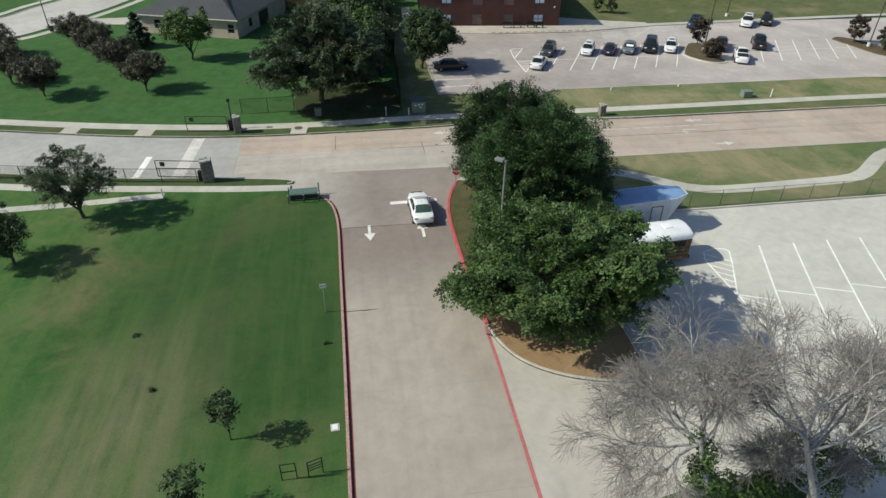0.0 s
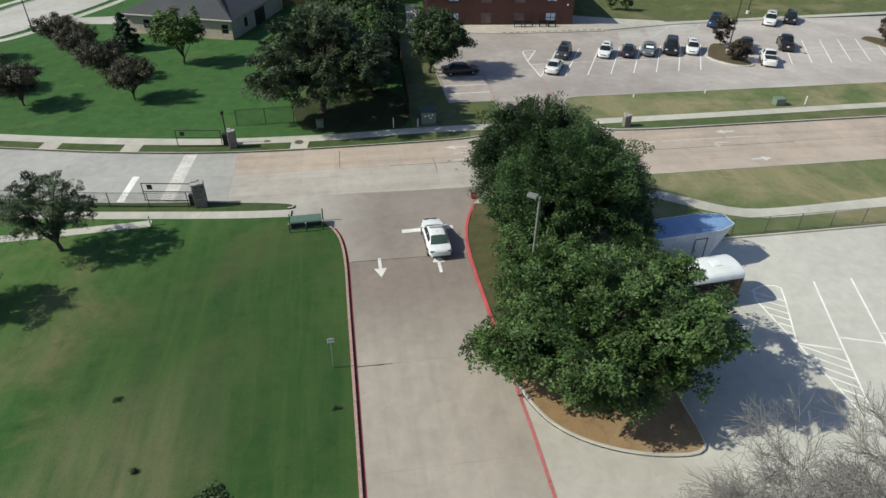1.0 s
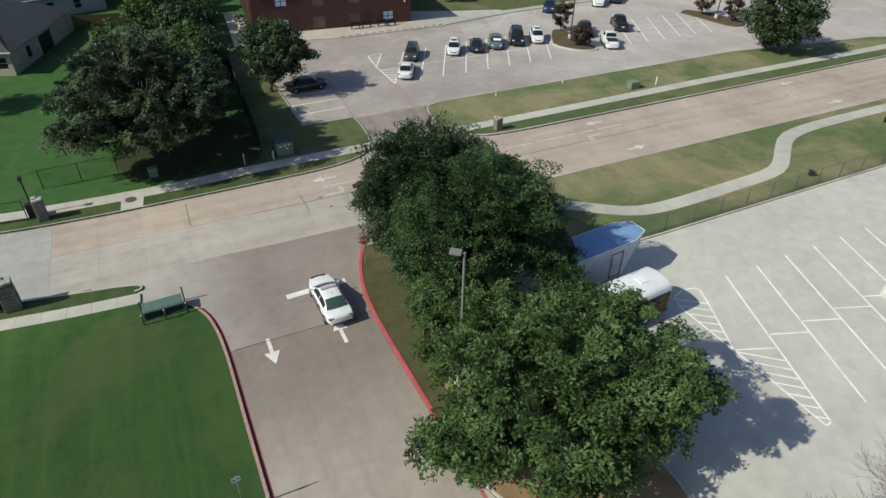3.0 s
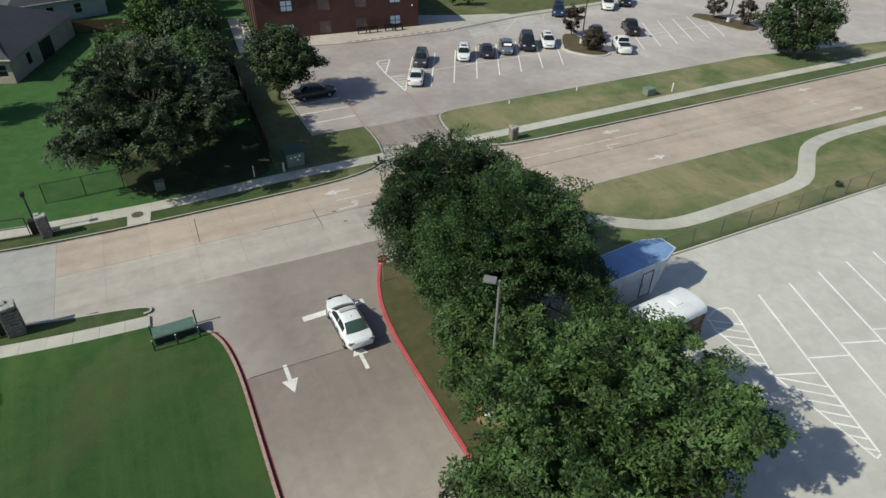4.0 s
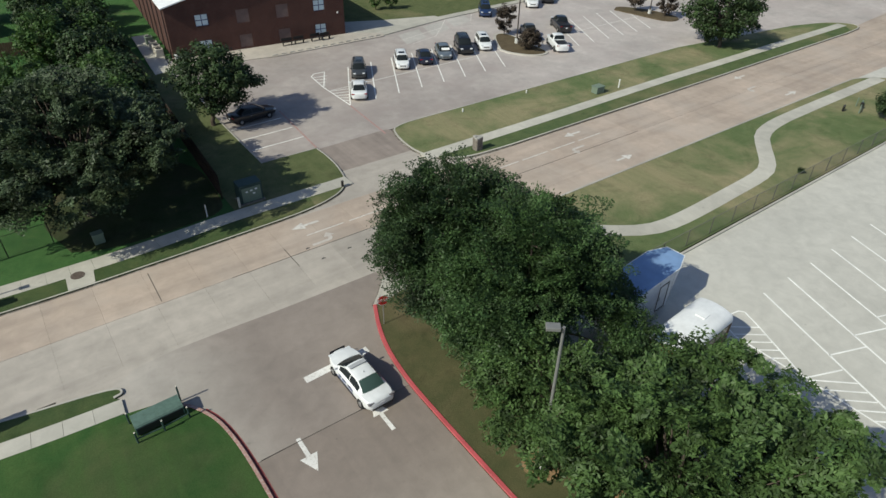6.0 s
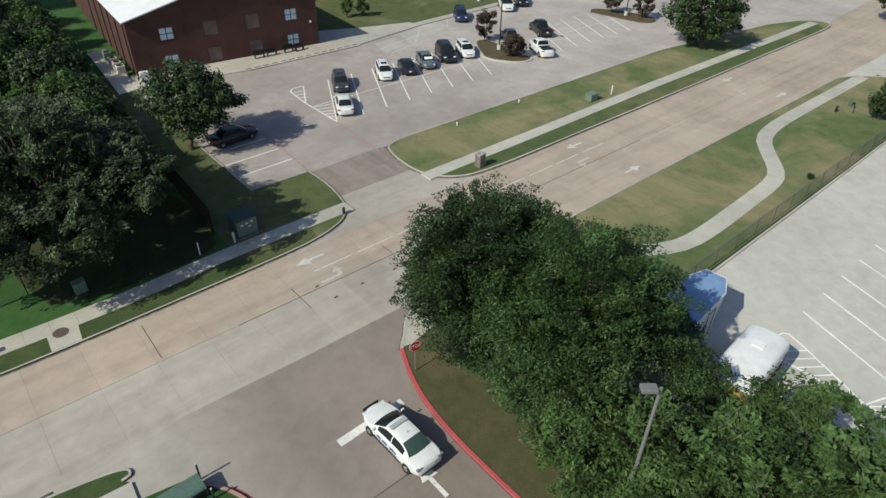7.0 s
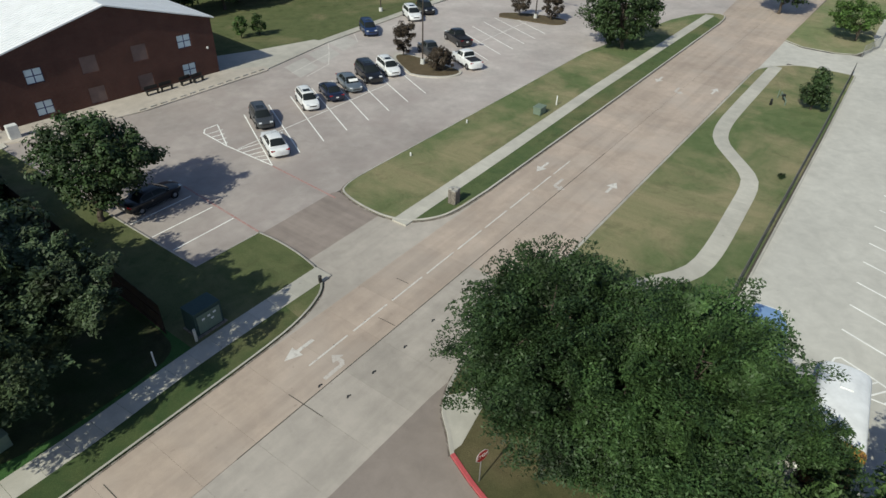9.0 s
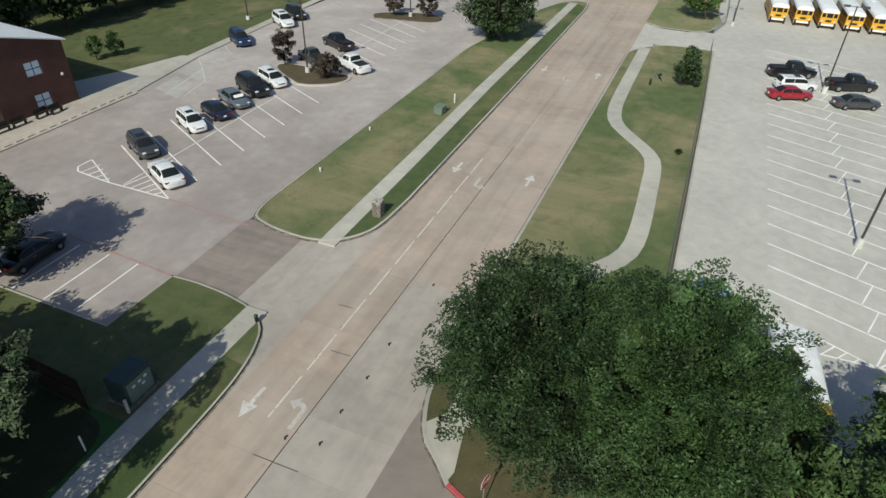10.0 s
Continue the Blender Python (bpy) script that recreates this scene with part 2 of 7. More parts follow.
M_REDD = paint("red_kerb_paint_dark", (0.40, 0.22, 0.19), 0.42, (0.45, 0.38, 0.34), 0.7, 7.0)
M_WHITE = paint("white_line_paint", (0.88, 0.87, 0.84), 0.28, (0.50, 0.48, 0.44))
M_ARROW = paint("scuffed_white_paint", (0.78, 0.76, 0.73), 0.38, (0.50, 0.46, 0.42), 0.7, 5.0)
M_FAINT = paint("faint_white_paint", (0.57, 0.53, 0.49), 0.42, (0.45, 0.39, 0.35), 0.7, 5.0)
M_WORN = paint("worn_white_paint", (0.66, 0.63, 0.59), 0.38, (0.41, 0.36, 0.33))
M_LEAF1 = foliage("dark_elm_leaves", (0.013, 0.030, 0.012), (0.042, 0.074, 0.026), 0.14)
M_LEAFE = foliage("cedar_elm_leaves", (0.016, 0.041, 0.014), (0.066, 0.117, 0.038), 0.15)
M_LEAF2 = foliage("ash_leaves", (0.032, 0.066, 0.020), (0.094, 0.156, 0.050), 0.28)
M_LEAF3 = foliage("oak_leaves", (0.019, 0.038, 0.018), (0.068, 0.094, 0.046), 0.12)
M_LEAF4 = foliage("dark_oak_leaves", (0.016, 0.036, 0.013), (0.046, 0.074, 0.026), 0.12)
M_LEAFP = foliage("crape_myrtle_leaves", (0.036, 0.037, 0.023), (0.082, 0.074, 0.048), 0.2)
M_LEAFI = foliage("ivy_leaves", (0.030, 0.072, 0.020), (0.075, 0.130, 0.040), 0.2)
M_LEAFL = foliage("light_green_leaves", (0.040, 0.090, 0.022), (0.110, 0.180, 0.050))
M_LEAFG = foliage("mid_green_leaves", (0.030, 0.070, 0.020), (0.085, 0.145, 0.042))
M_LEAFC = foliage("conifer_needles", (0.012, 0.034, 0.016), (0.035, 0.070, 0.032), 0.1)
M_LEAFR = foliage("purple_leaves", (0.030, 0.026, 0.018), (0.072, 0.052, 0.038), 0.15)
M_LEAFS = foliage("live_oak_leaves", (0.036, 0.060, 0.030), (0.092, 0.124, 0.066), 0.2)
M_BARK = bark("bark", (0.045, 0.036, 0.028), (0.13, 0.105, 0.085))
M_DEAD = bark("dead_wood", (0.17, 0.16, 0.15), (0.48, 0.465, 0.45))
M_TWIG = bark("dead_twigs", (0.15, 0.136, 0.130), (0.36, 0.34, 0.325))
M_TYRE = plain("tyre_rubber", (0.018, 0.018, 0.019), 0.85)
M_RIM = plain("alloy_rim", (0.45, 0.45, 0.46), 0.35, 0.8)
M_TRIM = plain("black_trim", (0.02, 0.02, 0.022), 0.55)
M_CHROME = plain("chrome", (0.65, 0.65, 0.66), 0.15, 1.0)
M_LAMPR = plain("red_lens", (0.30, 0.012, 0.012), 0.2)
M_BARG = plain("light_bar_lens", (0.42, 0.43, 0.45), 0.15)
M_LAMPG = plain("grey_lens", (0.20, 0.19, 0.20), 0.2)
M_LAMPW = plain("clear_lens", (0.70, 0.72, 0.74), 0.12)
M_PLATE = plain("number_plate", (0.75, 0.76, 0.78), 0.5)
M_BLUEBAR = plain("blue_lettering", (0.03, 0.05, 0.16), 0.5)
M_IRON = plain("rusty_iron", (0.13, 0.10, 0.085), 0.85, 0.2, 0.4, 6.0)
M_STEEL = plain("galvanised_steel", (0.42, 0.43, 0.43), 0.5, 0.7)
M_WIRE = plain("weathered_wire", (0.20, 0.19, 0.17), 0.7, 0.3)
M_POLEG = plain("grey_pole", (0.22, 0.22, 0.215), 0.6, 0.2)
M_BLACKM = plain("black_metal", (0.022, 0.022, 0.022), 0.5, 0.3)
M_BRONZE = plain("bronze_pole", (0.075, 0.062, 0.052), 0.5, 0.3)
M_WHITEM = plain("white_painted_metal", (0.74, 0.74, 0.72), 0.45)
M_CREAM = plain("cream_paint", (0.62, 0.58, 0.50), 0.7)
M_GREENM = plain("green_utility_paint", (0.028, 0.060, 0.055), 0.6)
M_SAGE = plain("sage_utility_paint", (0.16, 0.21, 0.16), 0.6)
M_TEAL = plain("dull_green_cover", (0.10, 0.165, 0.135), 0.55, 0.0, 0.25)
M_SIGNR = plain("sign_red", (0.42, 0.018, 0.02), 0.45)
M_SIGNW = plain("sign_white", (0.80, 0.80, 0.79), 0.5)
M_YELLOW = plain("school_bus_yellow", (0.70, 0.36, 0.02), 0.45, 0.0, 0.2)
M_GRIME = paint("gutter_grime", (0.15, 0.125, 0.108), 0.42, (0.36, 0.32, 0.285), 0.9, 2.2)
M_RUSTH = paint("rusted_bonnet", (0.16, 0.085, 0.038), 0.5, (0.055, 0.034, 0.022), 0.85, 5.0)
M_RUSTB = paint("brown_faded_yellow", (0.30, 0.19, 0.085), 0.5, (0.10, 0.062, 0.036), 0.8, 4.0)
M_RUSTY = paint("rusty_bus_yellow", (0.50, 0.27, 0.055), 0.47, (0.11, 0.055, 0.028), 0.7, 4.0)
M_BUSROOF = plain("white_bus_roof", (0.85, 0.86, 0.87), 0.45, 0.0, 0.15, 1.2)
M_TRROOF = plain("blue_trailer_roof", (0.20, 0.32, 0.54), 0.5, 0.0, 0.15, 1.0)
M_TRSIDE = plain("pale_trailer_skin", (0.66, 0.70, 0.76), 0.45, 0.0, 0.18, 1.2)
M_MROOF = plain("white_metal_roof", (0.84, 0.85, 0.86), 0.5, 0.0, 0.08, 0.6)


def glass(name, tint):
    m = Mat(name, 0.06, 0.0, 0.18)
    m.colour(tint)
    return m.m


M_GLASS = glass("tinted_car_glass", (0.018, 0.022, 0.024))
M_GLASSG = glass("green_car_glass", (0.05, 0.085, 0.075))
M_PANE = glass("window_pane", (0.62, 0.74, 0.80))


def brickwork(name, a, b, mortar, row=0.075):
    m = Mat(name, 0.9, spec=0.2)
    t = m.t.nodes.new("ShaderNodeTexBrick")
    t.inputs["Scale"].default_value = 1.0
    t.inputs["Brick Width"].default_value = 0.22
    t.inputs["Row Height"].default_value = row
    t.inputs["Mortar Size"].default_value = 0.008
    for k, v in (("Color1", a), ("Color2", b), ("Mortar", mortar)):
        t.inputs[k].default_value = (*v, 1)
    g = m.t.nodes.new("ShaderNodeNewGeometry")
    sx = m.t.nodes.new("ShaderNodeSeparateXYZ")
    cx = m.t.nodes.new("ShaderNodeCombineXYZ")
    ad = m.t.nodes.new("ShaderNodeMath")
    m.link(g.outputs["Position"], sx.inputs[0])
    m.link(sx.outputs["X"], ad.inputs[0])
    m.link(sx.outputs["Y"], ad.inputs[1])
    m.link(ad.outputs[0], cx.inputs[0])
    m.link(sx.outputs["Z"], cx.inputs[1])
    m.link(cx.outputs[0], t.inputs["Vector"])
    c = m.mix(t.outputs["Color"], m.ramp(m.noise(m.world(), 0.5, 4), (0.3, grey(0.8)), (0.7, grey(1.08))), 1.0, "MULTIPLY")
    m.colour(c).bump(t.outputs["Fac"], 0.4, 0.01)
    return m.m


M_BRICK = brickwork("red_brick", (0.105, 0.046, 0.036), (0.080, 0.036, 0.030), (0.10, 0.075, 0.066))
M_BRICKL = brickwork("buff_brick", (0.56, 0.46, 0.37), (0.48, 0.39, 0.32), (0.52, 0.47, 0.41))
M_BRICKF = plain("dull_red_infill", (0.165, 0.115, 0.105), 0.85, 0.0, 0.2, 1.5)
M_STONE = plain("rough_stone", (0.23, 0.205, 0.18), 0.95, 0.0, 0.5, 5.0, 0.2, 0.8)
M_CAPSTONE = plain("pale_stone", (0.40, 0.385, 0.36), 0.95, 0.0, 0.4, 6.0, 0.2, 0.8)
M_SHINGLE = concrete("dark_shingles", (0.055, 0.058, 0.066), 0.3, 0.1)
M_SIDING = plain("grey_siding", (0.42, 0.43, 0.44), 0.8, 0.0, 0.12, 1.0)
M_WOODD = bark("dark_fence_wood", (0.022, 0.016, 0.013), (0.052, 0.038, 0.030))
M_WOODF = bark("brown_fence_wood", (0.06, 0.038, 0.026), (0.125, 0.08, 0.055))

# ---- building helpers ----
from mathutils.geometry import tessellate_polygon
rng = np.random.default_rng(7)


def empty(name, m=None):
    e = new(name)
    if m is not None:
        e.matrix_basis = m
    return e


def part(name, bm, material, parent=None, label="", smooth=None):
    """Links a bmesh as one mesh object under a thing or a part."""
    me = bpy.data.meshes.new(name)
    bm.normal_update()
    bm.to_mesh(me)
    bm.free()
    me.materials.append(material)
    if smooth:
        me.shade_smooth()
        me.set_sharp_from_angle(angle=radians(smooth))
    ob = new(name, me)
    ob.parent = parent
    if label:
        ob["label"] = label
    return ob


def raw(name, verts, faces, material, parent=None, label=""):
    me = bpy.data.meshes.new(name)
    me.from_pydata(verts, [], faces)
    me.materials.append(material)
    ob = new(name, me)
    ob.parent = parent
    if label:
        ob["label"] = label
    return ob


def box(c, s, bevel=0.0, bm=None, turn=0.0):
    """A box of size s round c; turn about z in degrees."""
    own = bmesh.new()
    bmesh.ops.create_cube(own, size=1, matrix=Matrix.Diagonal((*s, 1)))
    if bevel:
        bmesh.ops.bevel(own, geom=own.edges[:], offset=bevel, segments=2, affect="EDGES", profile=0.6)
    own.transform(pose(*c, 0, 0, turn))
    return joined(bm, own)


def joined(bm, own):
    if bm is None:
        return own
    me = bpy.data.meshes.new("tmp")
    own.to_mesh(me)
    own.free()
    bm.from_mesh(me)
    bpy.data.meshes.remove(me)
    return bm


def rod(a, b, ra, rb=None, n=10, bm=None, caps=True):
    """A round bar from a to b."""
    a, b = Vector(a), Vector(b)
    own = bmesh.new()
    bmesh.ops.create_cone(own, cap_ends=caps, segments=n, radius1=ra, radius2=ra if rb is None else rb, depth=(b - a).length)
    own.transform(Matrix.Translation((a + b) / 2) @ (b - a).to_track_quat("Z", "Y").to_matrix().to_4x4())
    return joined(bm, own)


def prism(points, z0, z1, bm=None):
    """A flat polygon given thickness from z0 up to z1."""
    own = bmesh.new()
    lo = [own.verts.new((x, y, z0)) for x, y in points]
    hi = [own.verts.new((x, y, z1)) for x, y in points]
    n = len(points)
    area = sum(points[i][0] * points[(i + 1) % n][1] - points[(i + 1) % n][0] * points[i][1] for i in range(n))
    if area < 0:
        lo.reverse(), hi.reverse()
    for tri in tessellate_polygon([[v.co for v in hi]]):
        own.faces.new([hi[k] for k in tri])
    for i in range(n):
        own.faces.new((lo[i], lo[(i + 1) % n], hi[(i + 1) % n], hi[i]))
    own.normal_update()
    for f in own.faces:
        if f.normal.z < -0.5:
            f.normal_flip()
    return joined(bm, own)


def spline(points, step=0.5):
    """A smooth line through the points (Catmull-Rom), resampled at even steps."""
    p = [np.array(q, float) for q in points]
    p = [2 * p[0] - p[1], *p, 2 * p[-1] - p[-2]]
    out = []
    for a, b, c, d in zip(p, p[1:], p[2:], p[3:]):
        k = max(2, int(np.linalg.norm(c - b) / step))
        for u in np.arange(k) / k:
            out.append(0.5 * (2 * b + (c - a) * u + (2 * a - 5 * b + 4 * c - d) * u * u + (3 * b - a - 3 * c + d) * u ** 3))
    out.append(p[-2])
    return [tuple(q) for q in out]


def offset(line, d):
    """The line moved d to its left."""
    a = np.array(line)
    t = np.gradient(a, axis=0)
    t /= np.linalg.norm(t, axis=1)[:, None] + 1e-9
    return [tuple(q) for q in a + d * np.stack([-t[:, 1], t[:, 0]], 1)]


def kerb(name, line, material, label, width=0.16, high=0.14, side=1, category="kerb"):
    """A kerb with a rounded top edge along a line; it lies to the left (side 1) or right of it."""
    sect = ((0, -0.05), (0, high - 0.03), (0.03, high), (width, high), (width, -0.05))
    rows = [offset(line, side * d) for d, _ in sect]
    verts = [(rows[k][i][0], rows[k][i][1], sect[k][1]) for i in range(len(line)) for k in range(5)]
    faces = [(5 * i + k, 5 * i + k + 1, 5 * i + k + 6, 5 * i + k + 5) for i in range(len(line) - 1) for k in range(4)]
    faces += [(0, 1, 2, 3, 4), tuple(5 * (len(line) - 1) + k for k in (4, 3, 2, 1, 0))]
    ob = raw(name, verts, faces, material)
    return tagged(ob, label, category, "", "structure")


def sheet(name, points, z0, z1, material, label, category):
    ob = part(name, prism(points, z0, z1), material)
    return tagged(ob, label, category, "", "structure")


def stripe(bm, a, b, width, z=0.004):
    """One painted line laid on the ground from a to b."""
    a, b = Vector(a), Vector(b)
    n = Vector((-(b - a).y, (b - a).x)).normalized() * width / 2
    return prism([tuple(a + n), tuple(a - n), tuple(b - n), tuple(b + n)], z - 0.003, z + 0.003, bm)


def mark(name, bm, material, label, category="road marking", group=""):
    return tagged(part(name, bm, material), label, category, group, "structure")

# ---- setting: ground, pavements, kerbs ----
tagged(part("ground", prism([(-900, -700), (1100, -700), (1100, 1500), (-900, 1500)], -0.4, -0.12), M_LAWN2),
       "wide flat ground of green mown grass", "ground", "", "structure")
sheet("pavement_base", [(-90, -60), (160, -60), (160, 106), (11.2, 106), (11.2, 78), (-90, 90)], -0.11, -0.03, M_JOINT,
      "dark joint filler under the concrete pavement", "pavement")

LINE_DL = spline([(-1.25, -40), (-1.3, 10), (-1.35, 22), (-1.42, 32), (-1.5, 40), (-1.55, 45), (-1.75, 47.7), (-2.15, 49.5), (-2.9, 50.9), (-3.9, 52.0)], 0.6)
LINE_DR = spline([(8.05, 31.6), (7.8, 35.5), (7.72, 40), (7.7, 43), (7.75, 45.6), (8.05, 48.2), (8.65, 50.4), (9.55, 52.5)], 0.5)
LINE_CR = spline([(9.55, 52.5), (10.5, 53.4), (11.8, 54.7), (14.2, 55.6), (17.0, 55.85), (22, 55.8)], 0.5) + [(78, 55.75)] + \
    spline([(78, 55.75), (80.5, 55.6), (83.0, 54.3), (85.4, 52.2), (86.3, 49.7), (86.3, 45.1)], 0.7)[1:]
LINE_IS = spline([(8.05, 31.6), (8.5, 29.9), (9.3, 28.3), (10.5, 27.1), (12.0, 26.2), (13.6, 25.6), (15.3, 25.25), (16.6, 25.25), (17.25, 25.8), (17.4, 27.0)], 0.5)
LINE_RN = [(-90, 84.5)] + spline([(-60, 75.8), (-37.8, 70.2), (-31.6, 68.7), (-25.4, 67.3), (-19.4, 66.3), (-13.4, 65.6), (-7.4, 65.35), (0, 65.4), (9, 65.6), (12.0, 65.9), (13.8, 66.4), (15.0, 67.0), (15.9, 68.0), (16.5, 69.3)], 0.8)
LINE_NW = spline([(16.5, 69.3), (16.85, 71.2), (17.0, 73.6), (16.9, 75.6)], 0.5)
LINE_VW = spline([(-6.3, 53.85), (-5.85, 53.95), (-5.75, 54.25), (-6.0, 54.6), (-7.2, 54.95), (-10.5, 55.5), (-13.2, 55.95), (-20.6, 56.8), (-28.2, 58.4), (-33.6, 59.5), (-60, 65.6), (-90, 72.5)], 0.6)
LINE_EI = spline([(30, 75.8), (27.4, 75.75), (25.9, 75.45), (25.1, 74.8), (24.5, 72.5), (24.4, 69.8), (25.1, 67.8), (26.7, 66.4), (28.8, 65.75), (33, 65.5)], 0.5) + [(60, 65.5), (98, 65.7)] + \
    spline([(98, 65.6), (103, 66.0), (104.6, 66.8), (104.5, 68.3), (102, 70.5), (96, 72.5)], 0.7)[1:] + [(72, 75.7), (52, 75.7), (30, 75.8)]


def between(line, x0, x1, n):
    """The line's y at n even steps of x."""
    a = np.array(sorted(line))
    xs = np.linspace(x0, x1, n)
    return [(float(x), float(np.interp(x, a[:, 0], a[:, 1]))) for x in xs]


WALK_W = spline([(-6.0, 53.0), (-9, 53.2), (-12, 53.5), (-17, 54.15), (-22, 54.8), (-27, 55.5), (-32.5, 56.6), (-60, 62.6), (-75, 66.0)], 0.75)
WALK_N = [(-75, 82.3)] + spline([(-60, 77.8), (-38.8, 72.7), (-32.3, 71.2), (-26, 69.9), (-20, 68.9), (-13.7, 68.1), (-7.5, 67.8), (-1.3, 67.8), (5, 68.2), (10, 68.3), (16.4, 68.3)], 0.75)
WALK_E = [(24.4, 68.2), (40, 68.3), (60, 68.6), (103, 68.4)]
WALK_S = spline([(13.2, 53.4), (17, 53.3), (22, 53.0), (26.2, 51.9), (28.9, 50.0), (31.2, 48.4), (33.4, 47.65), (36.9, 47.5), (42.5, 47.7), (47.3, 47.95), (49.6, 48.5), (51.6, 49.8), (53.7, 51.45), (56.2, 52.95), (60, 53.65), (66, 53.8), (73, 53.8), (83.2, 53.8)], 0.5)
WALK_P = [(-34, 51.9), (-26, 52.2), (-17.2, 52.9)]

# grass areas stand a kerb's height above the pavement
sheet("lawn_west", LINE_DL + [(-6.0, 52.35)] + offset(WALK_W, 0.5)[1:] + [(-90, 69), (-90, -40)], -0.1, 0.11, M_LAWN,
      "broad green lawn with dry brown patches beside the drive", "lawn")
sheet("verge_west", LINE_VW + [(-90, 70.2)] + offset(WALK_W, -0.5)[::-1], -0.1, 0.112, M_VERGE2,
      "narrow green grass verge between road and sidewalk", "grass verge")
sheet("lawn_north", [p for p in LINE_RN if p[0] < 6.3] + [(6.3, 65.5), (6.3, 75), (8.2, 108), (8.2, 160), (-90, 160)], -0.1, 0.11, M_LAWN2,
      "lush green lawn under the trees beside the road", "lawn")
sheet("lawn_corner", [(6.3, 65.5)] + [p for p in LINE_RN if p[0] > 6.3] + LINE_NW + [(11.35, 75.6), (11.35, 106), (9.5, 106), (9.5, 160), (8.2, 160), (8.2, 108), (6.3, 75)], -0.1, 0.11, M_FIELD2,
      "dull green grass corner by the parking entry", "lawn")
sheet("verge_north", [p for p in LINE_RN if -60 < p[0] < 12.5] + [p for p in offset(WALK_N, -0.3)[::-1] if -60 < p[0] < 12.5], 0.0, 0.116, M_VERGE2,
      "narrow dull green verge along the road", "grass verge")
sheet("lawn_far", [(37.5, 105.6), (150, 108.5), (150, 260), (9.5, 260), (9.5, 160), (37.5, 160)], -0.1, 0.11, M_FIELD2,
      "open green field behind the parking area", "lawn")
sheet("verge_east", LINE_EI, -0.1, 0.11, M_VERGE, "dry yellow-green grass strip between parking and road", "grass verge")
sheet("verge_east_strip", [(27.5, 66.15), (33, 65.72), (60, 65.55), (97.5, 65.8), (101, 66.2), (102.5, 67.6), (60, 67.95), (40, 67.65), (25.6, 67.6), (26.2, 67.0)], 0.0, 0.115, M_STRIP,
      "greener grass strip between sidewalk and road", "grass verge")
sheet("verge_south", [p for p in LINE_CR if p[0] > 17.4] + [(17.4, 44.55), (17.4, 55.83)], -0.1, 0.11, M_VERGE,
      "dry yellow-green grass along the sidewalk and the fence", "grass verge")
sheet("tree_island", LINE_DR + [p for p in LINE_CR[1:] if p[0] < 17.4] + [(17.4, 55.83)] + LINE_IS[::-1], -0.1, 0.11, M_ISL,
      "kerbed planting island of thin grass under trees", "planting island")
sheet("bare_earth", offset(LINE_IS, 0.17)[1:-1] + spline([(17.2, 27.5), (17.2, 32.5), (15.5, 34.2), (13.0, 34.4), (10.8, 33.6), (8.5, 31.9)], 0.5),
      0.0, 0.112, M_SOIL, "bare orange earth under the ash tree", "soil")
sheet("bare_earth_patch", spline([(9.7, 37.9), (9.3, 37.2), (9.6, 36.3), (10.4, 36.0), (11.0, 36.6), (10.8, 37.6), (9.7, 37.9)], 0.4)[:-1],
      0.0, 0.113, M_SOIL, "worn bare earth round the lamp base", "soil")
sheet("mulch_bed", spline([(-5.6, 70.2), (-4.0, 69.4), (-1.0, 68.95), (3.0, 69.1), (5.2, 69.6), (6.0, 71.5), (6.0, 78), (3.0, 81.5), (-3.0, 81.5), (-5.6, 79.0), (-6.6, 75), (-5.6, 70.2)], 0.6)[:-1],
      0.0, 0.118, M_SHADELITTER, "leaf litter and thin grass under the large oak, coloured darker for its shade", "soil")
sheet("bare_tree_island", spline([(10.5, 15.2), (13, 17.0), (17, 17.6), (21.5, 16.8), (22, 8), (16, 5), (11, 7), (10.5, 15.2)], 0.6)[:-1],
      -0.1, 0.11, M_VERGE2, "grass island under the bare trees", "planting island")
sheet("far_island", [(96.5, 55.6), (94.6, 53.0), (94.6, 48.9), (96.0, 46.2), (101.5, 44.5), (108, 45.5), (140, 46), (140, 55.2), (98, 55.6)], -0.1, 0.11, M_FIELD,
      "dry grass beyond the cross drive", "grass verge")

kerb("kerb_drive_west", LINE_DL, M_REDD, "worn pinkish concrete kerb along the lawn", 0.2, 0.15, 1)
sheet("gutter_paint", LINE_DL[:-3] + offset(LINE_DL[:-3], -0.19)[::-1], -0.02, 0.007, M_GUTTER, "red painted gutter beside the lawn kerb", "gutter")
kerb("kerb_drive_east", LINE_DR, M_RED, "bright red painted concrete kerb of the tree island", 0.24, 0.15, -1)
kerb("kerb_island_south", LINE_IS, M_KERB, "bare concrete kerb round the tree island", 0.18, 0.15, 1)
kerb("kerb_island_east", [(17.4, 27.0), (17.4, 44.5)], M_KERB, "bare concrete kerb of the tree island", 0.18, 0.15, 1)
kerb("kerb_road_south", LINE_CR, M_KERB, "pale concrete kerb along the road", 0.22, 0.14, -1)
kerb("kerb_road_north", LINE_RN, M_KERB, "pale concrete kerb along the road", 0.15, 0.12, 1)
kerb("kerb_entry_west", LINE_NW, M_KERB, "pale concrete kerb of the parking entry", 0.16, 0.14, 1)
kerb("kerb_verge_west", LINE_VW, M_KERB, "pale concrete kerb round the verge tip", 0.15, 0.14, 1)
kerb("kerb_verge_east", LINE_EI, M_KERB, "pale concrete kerb round the dry verge", 0.16, 0.14, 1)
kerb("kerb_parking_south", [(17.4, 44.4), (32, 44.35), (62, 44.6), (86.2, 45.0)], M_KERB, "pale concrete kerb between lot and fence", 0.16, 0.15, 1)
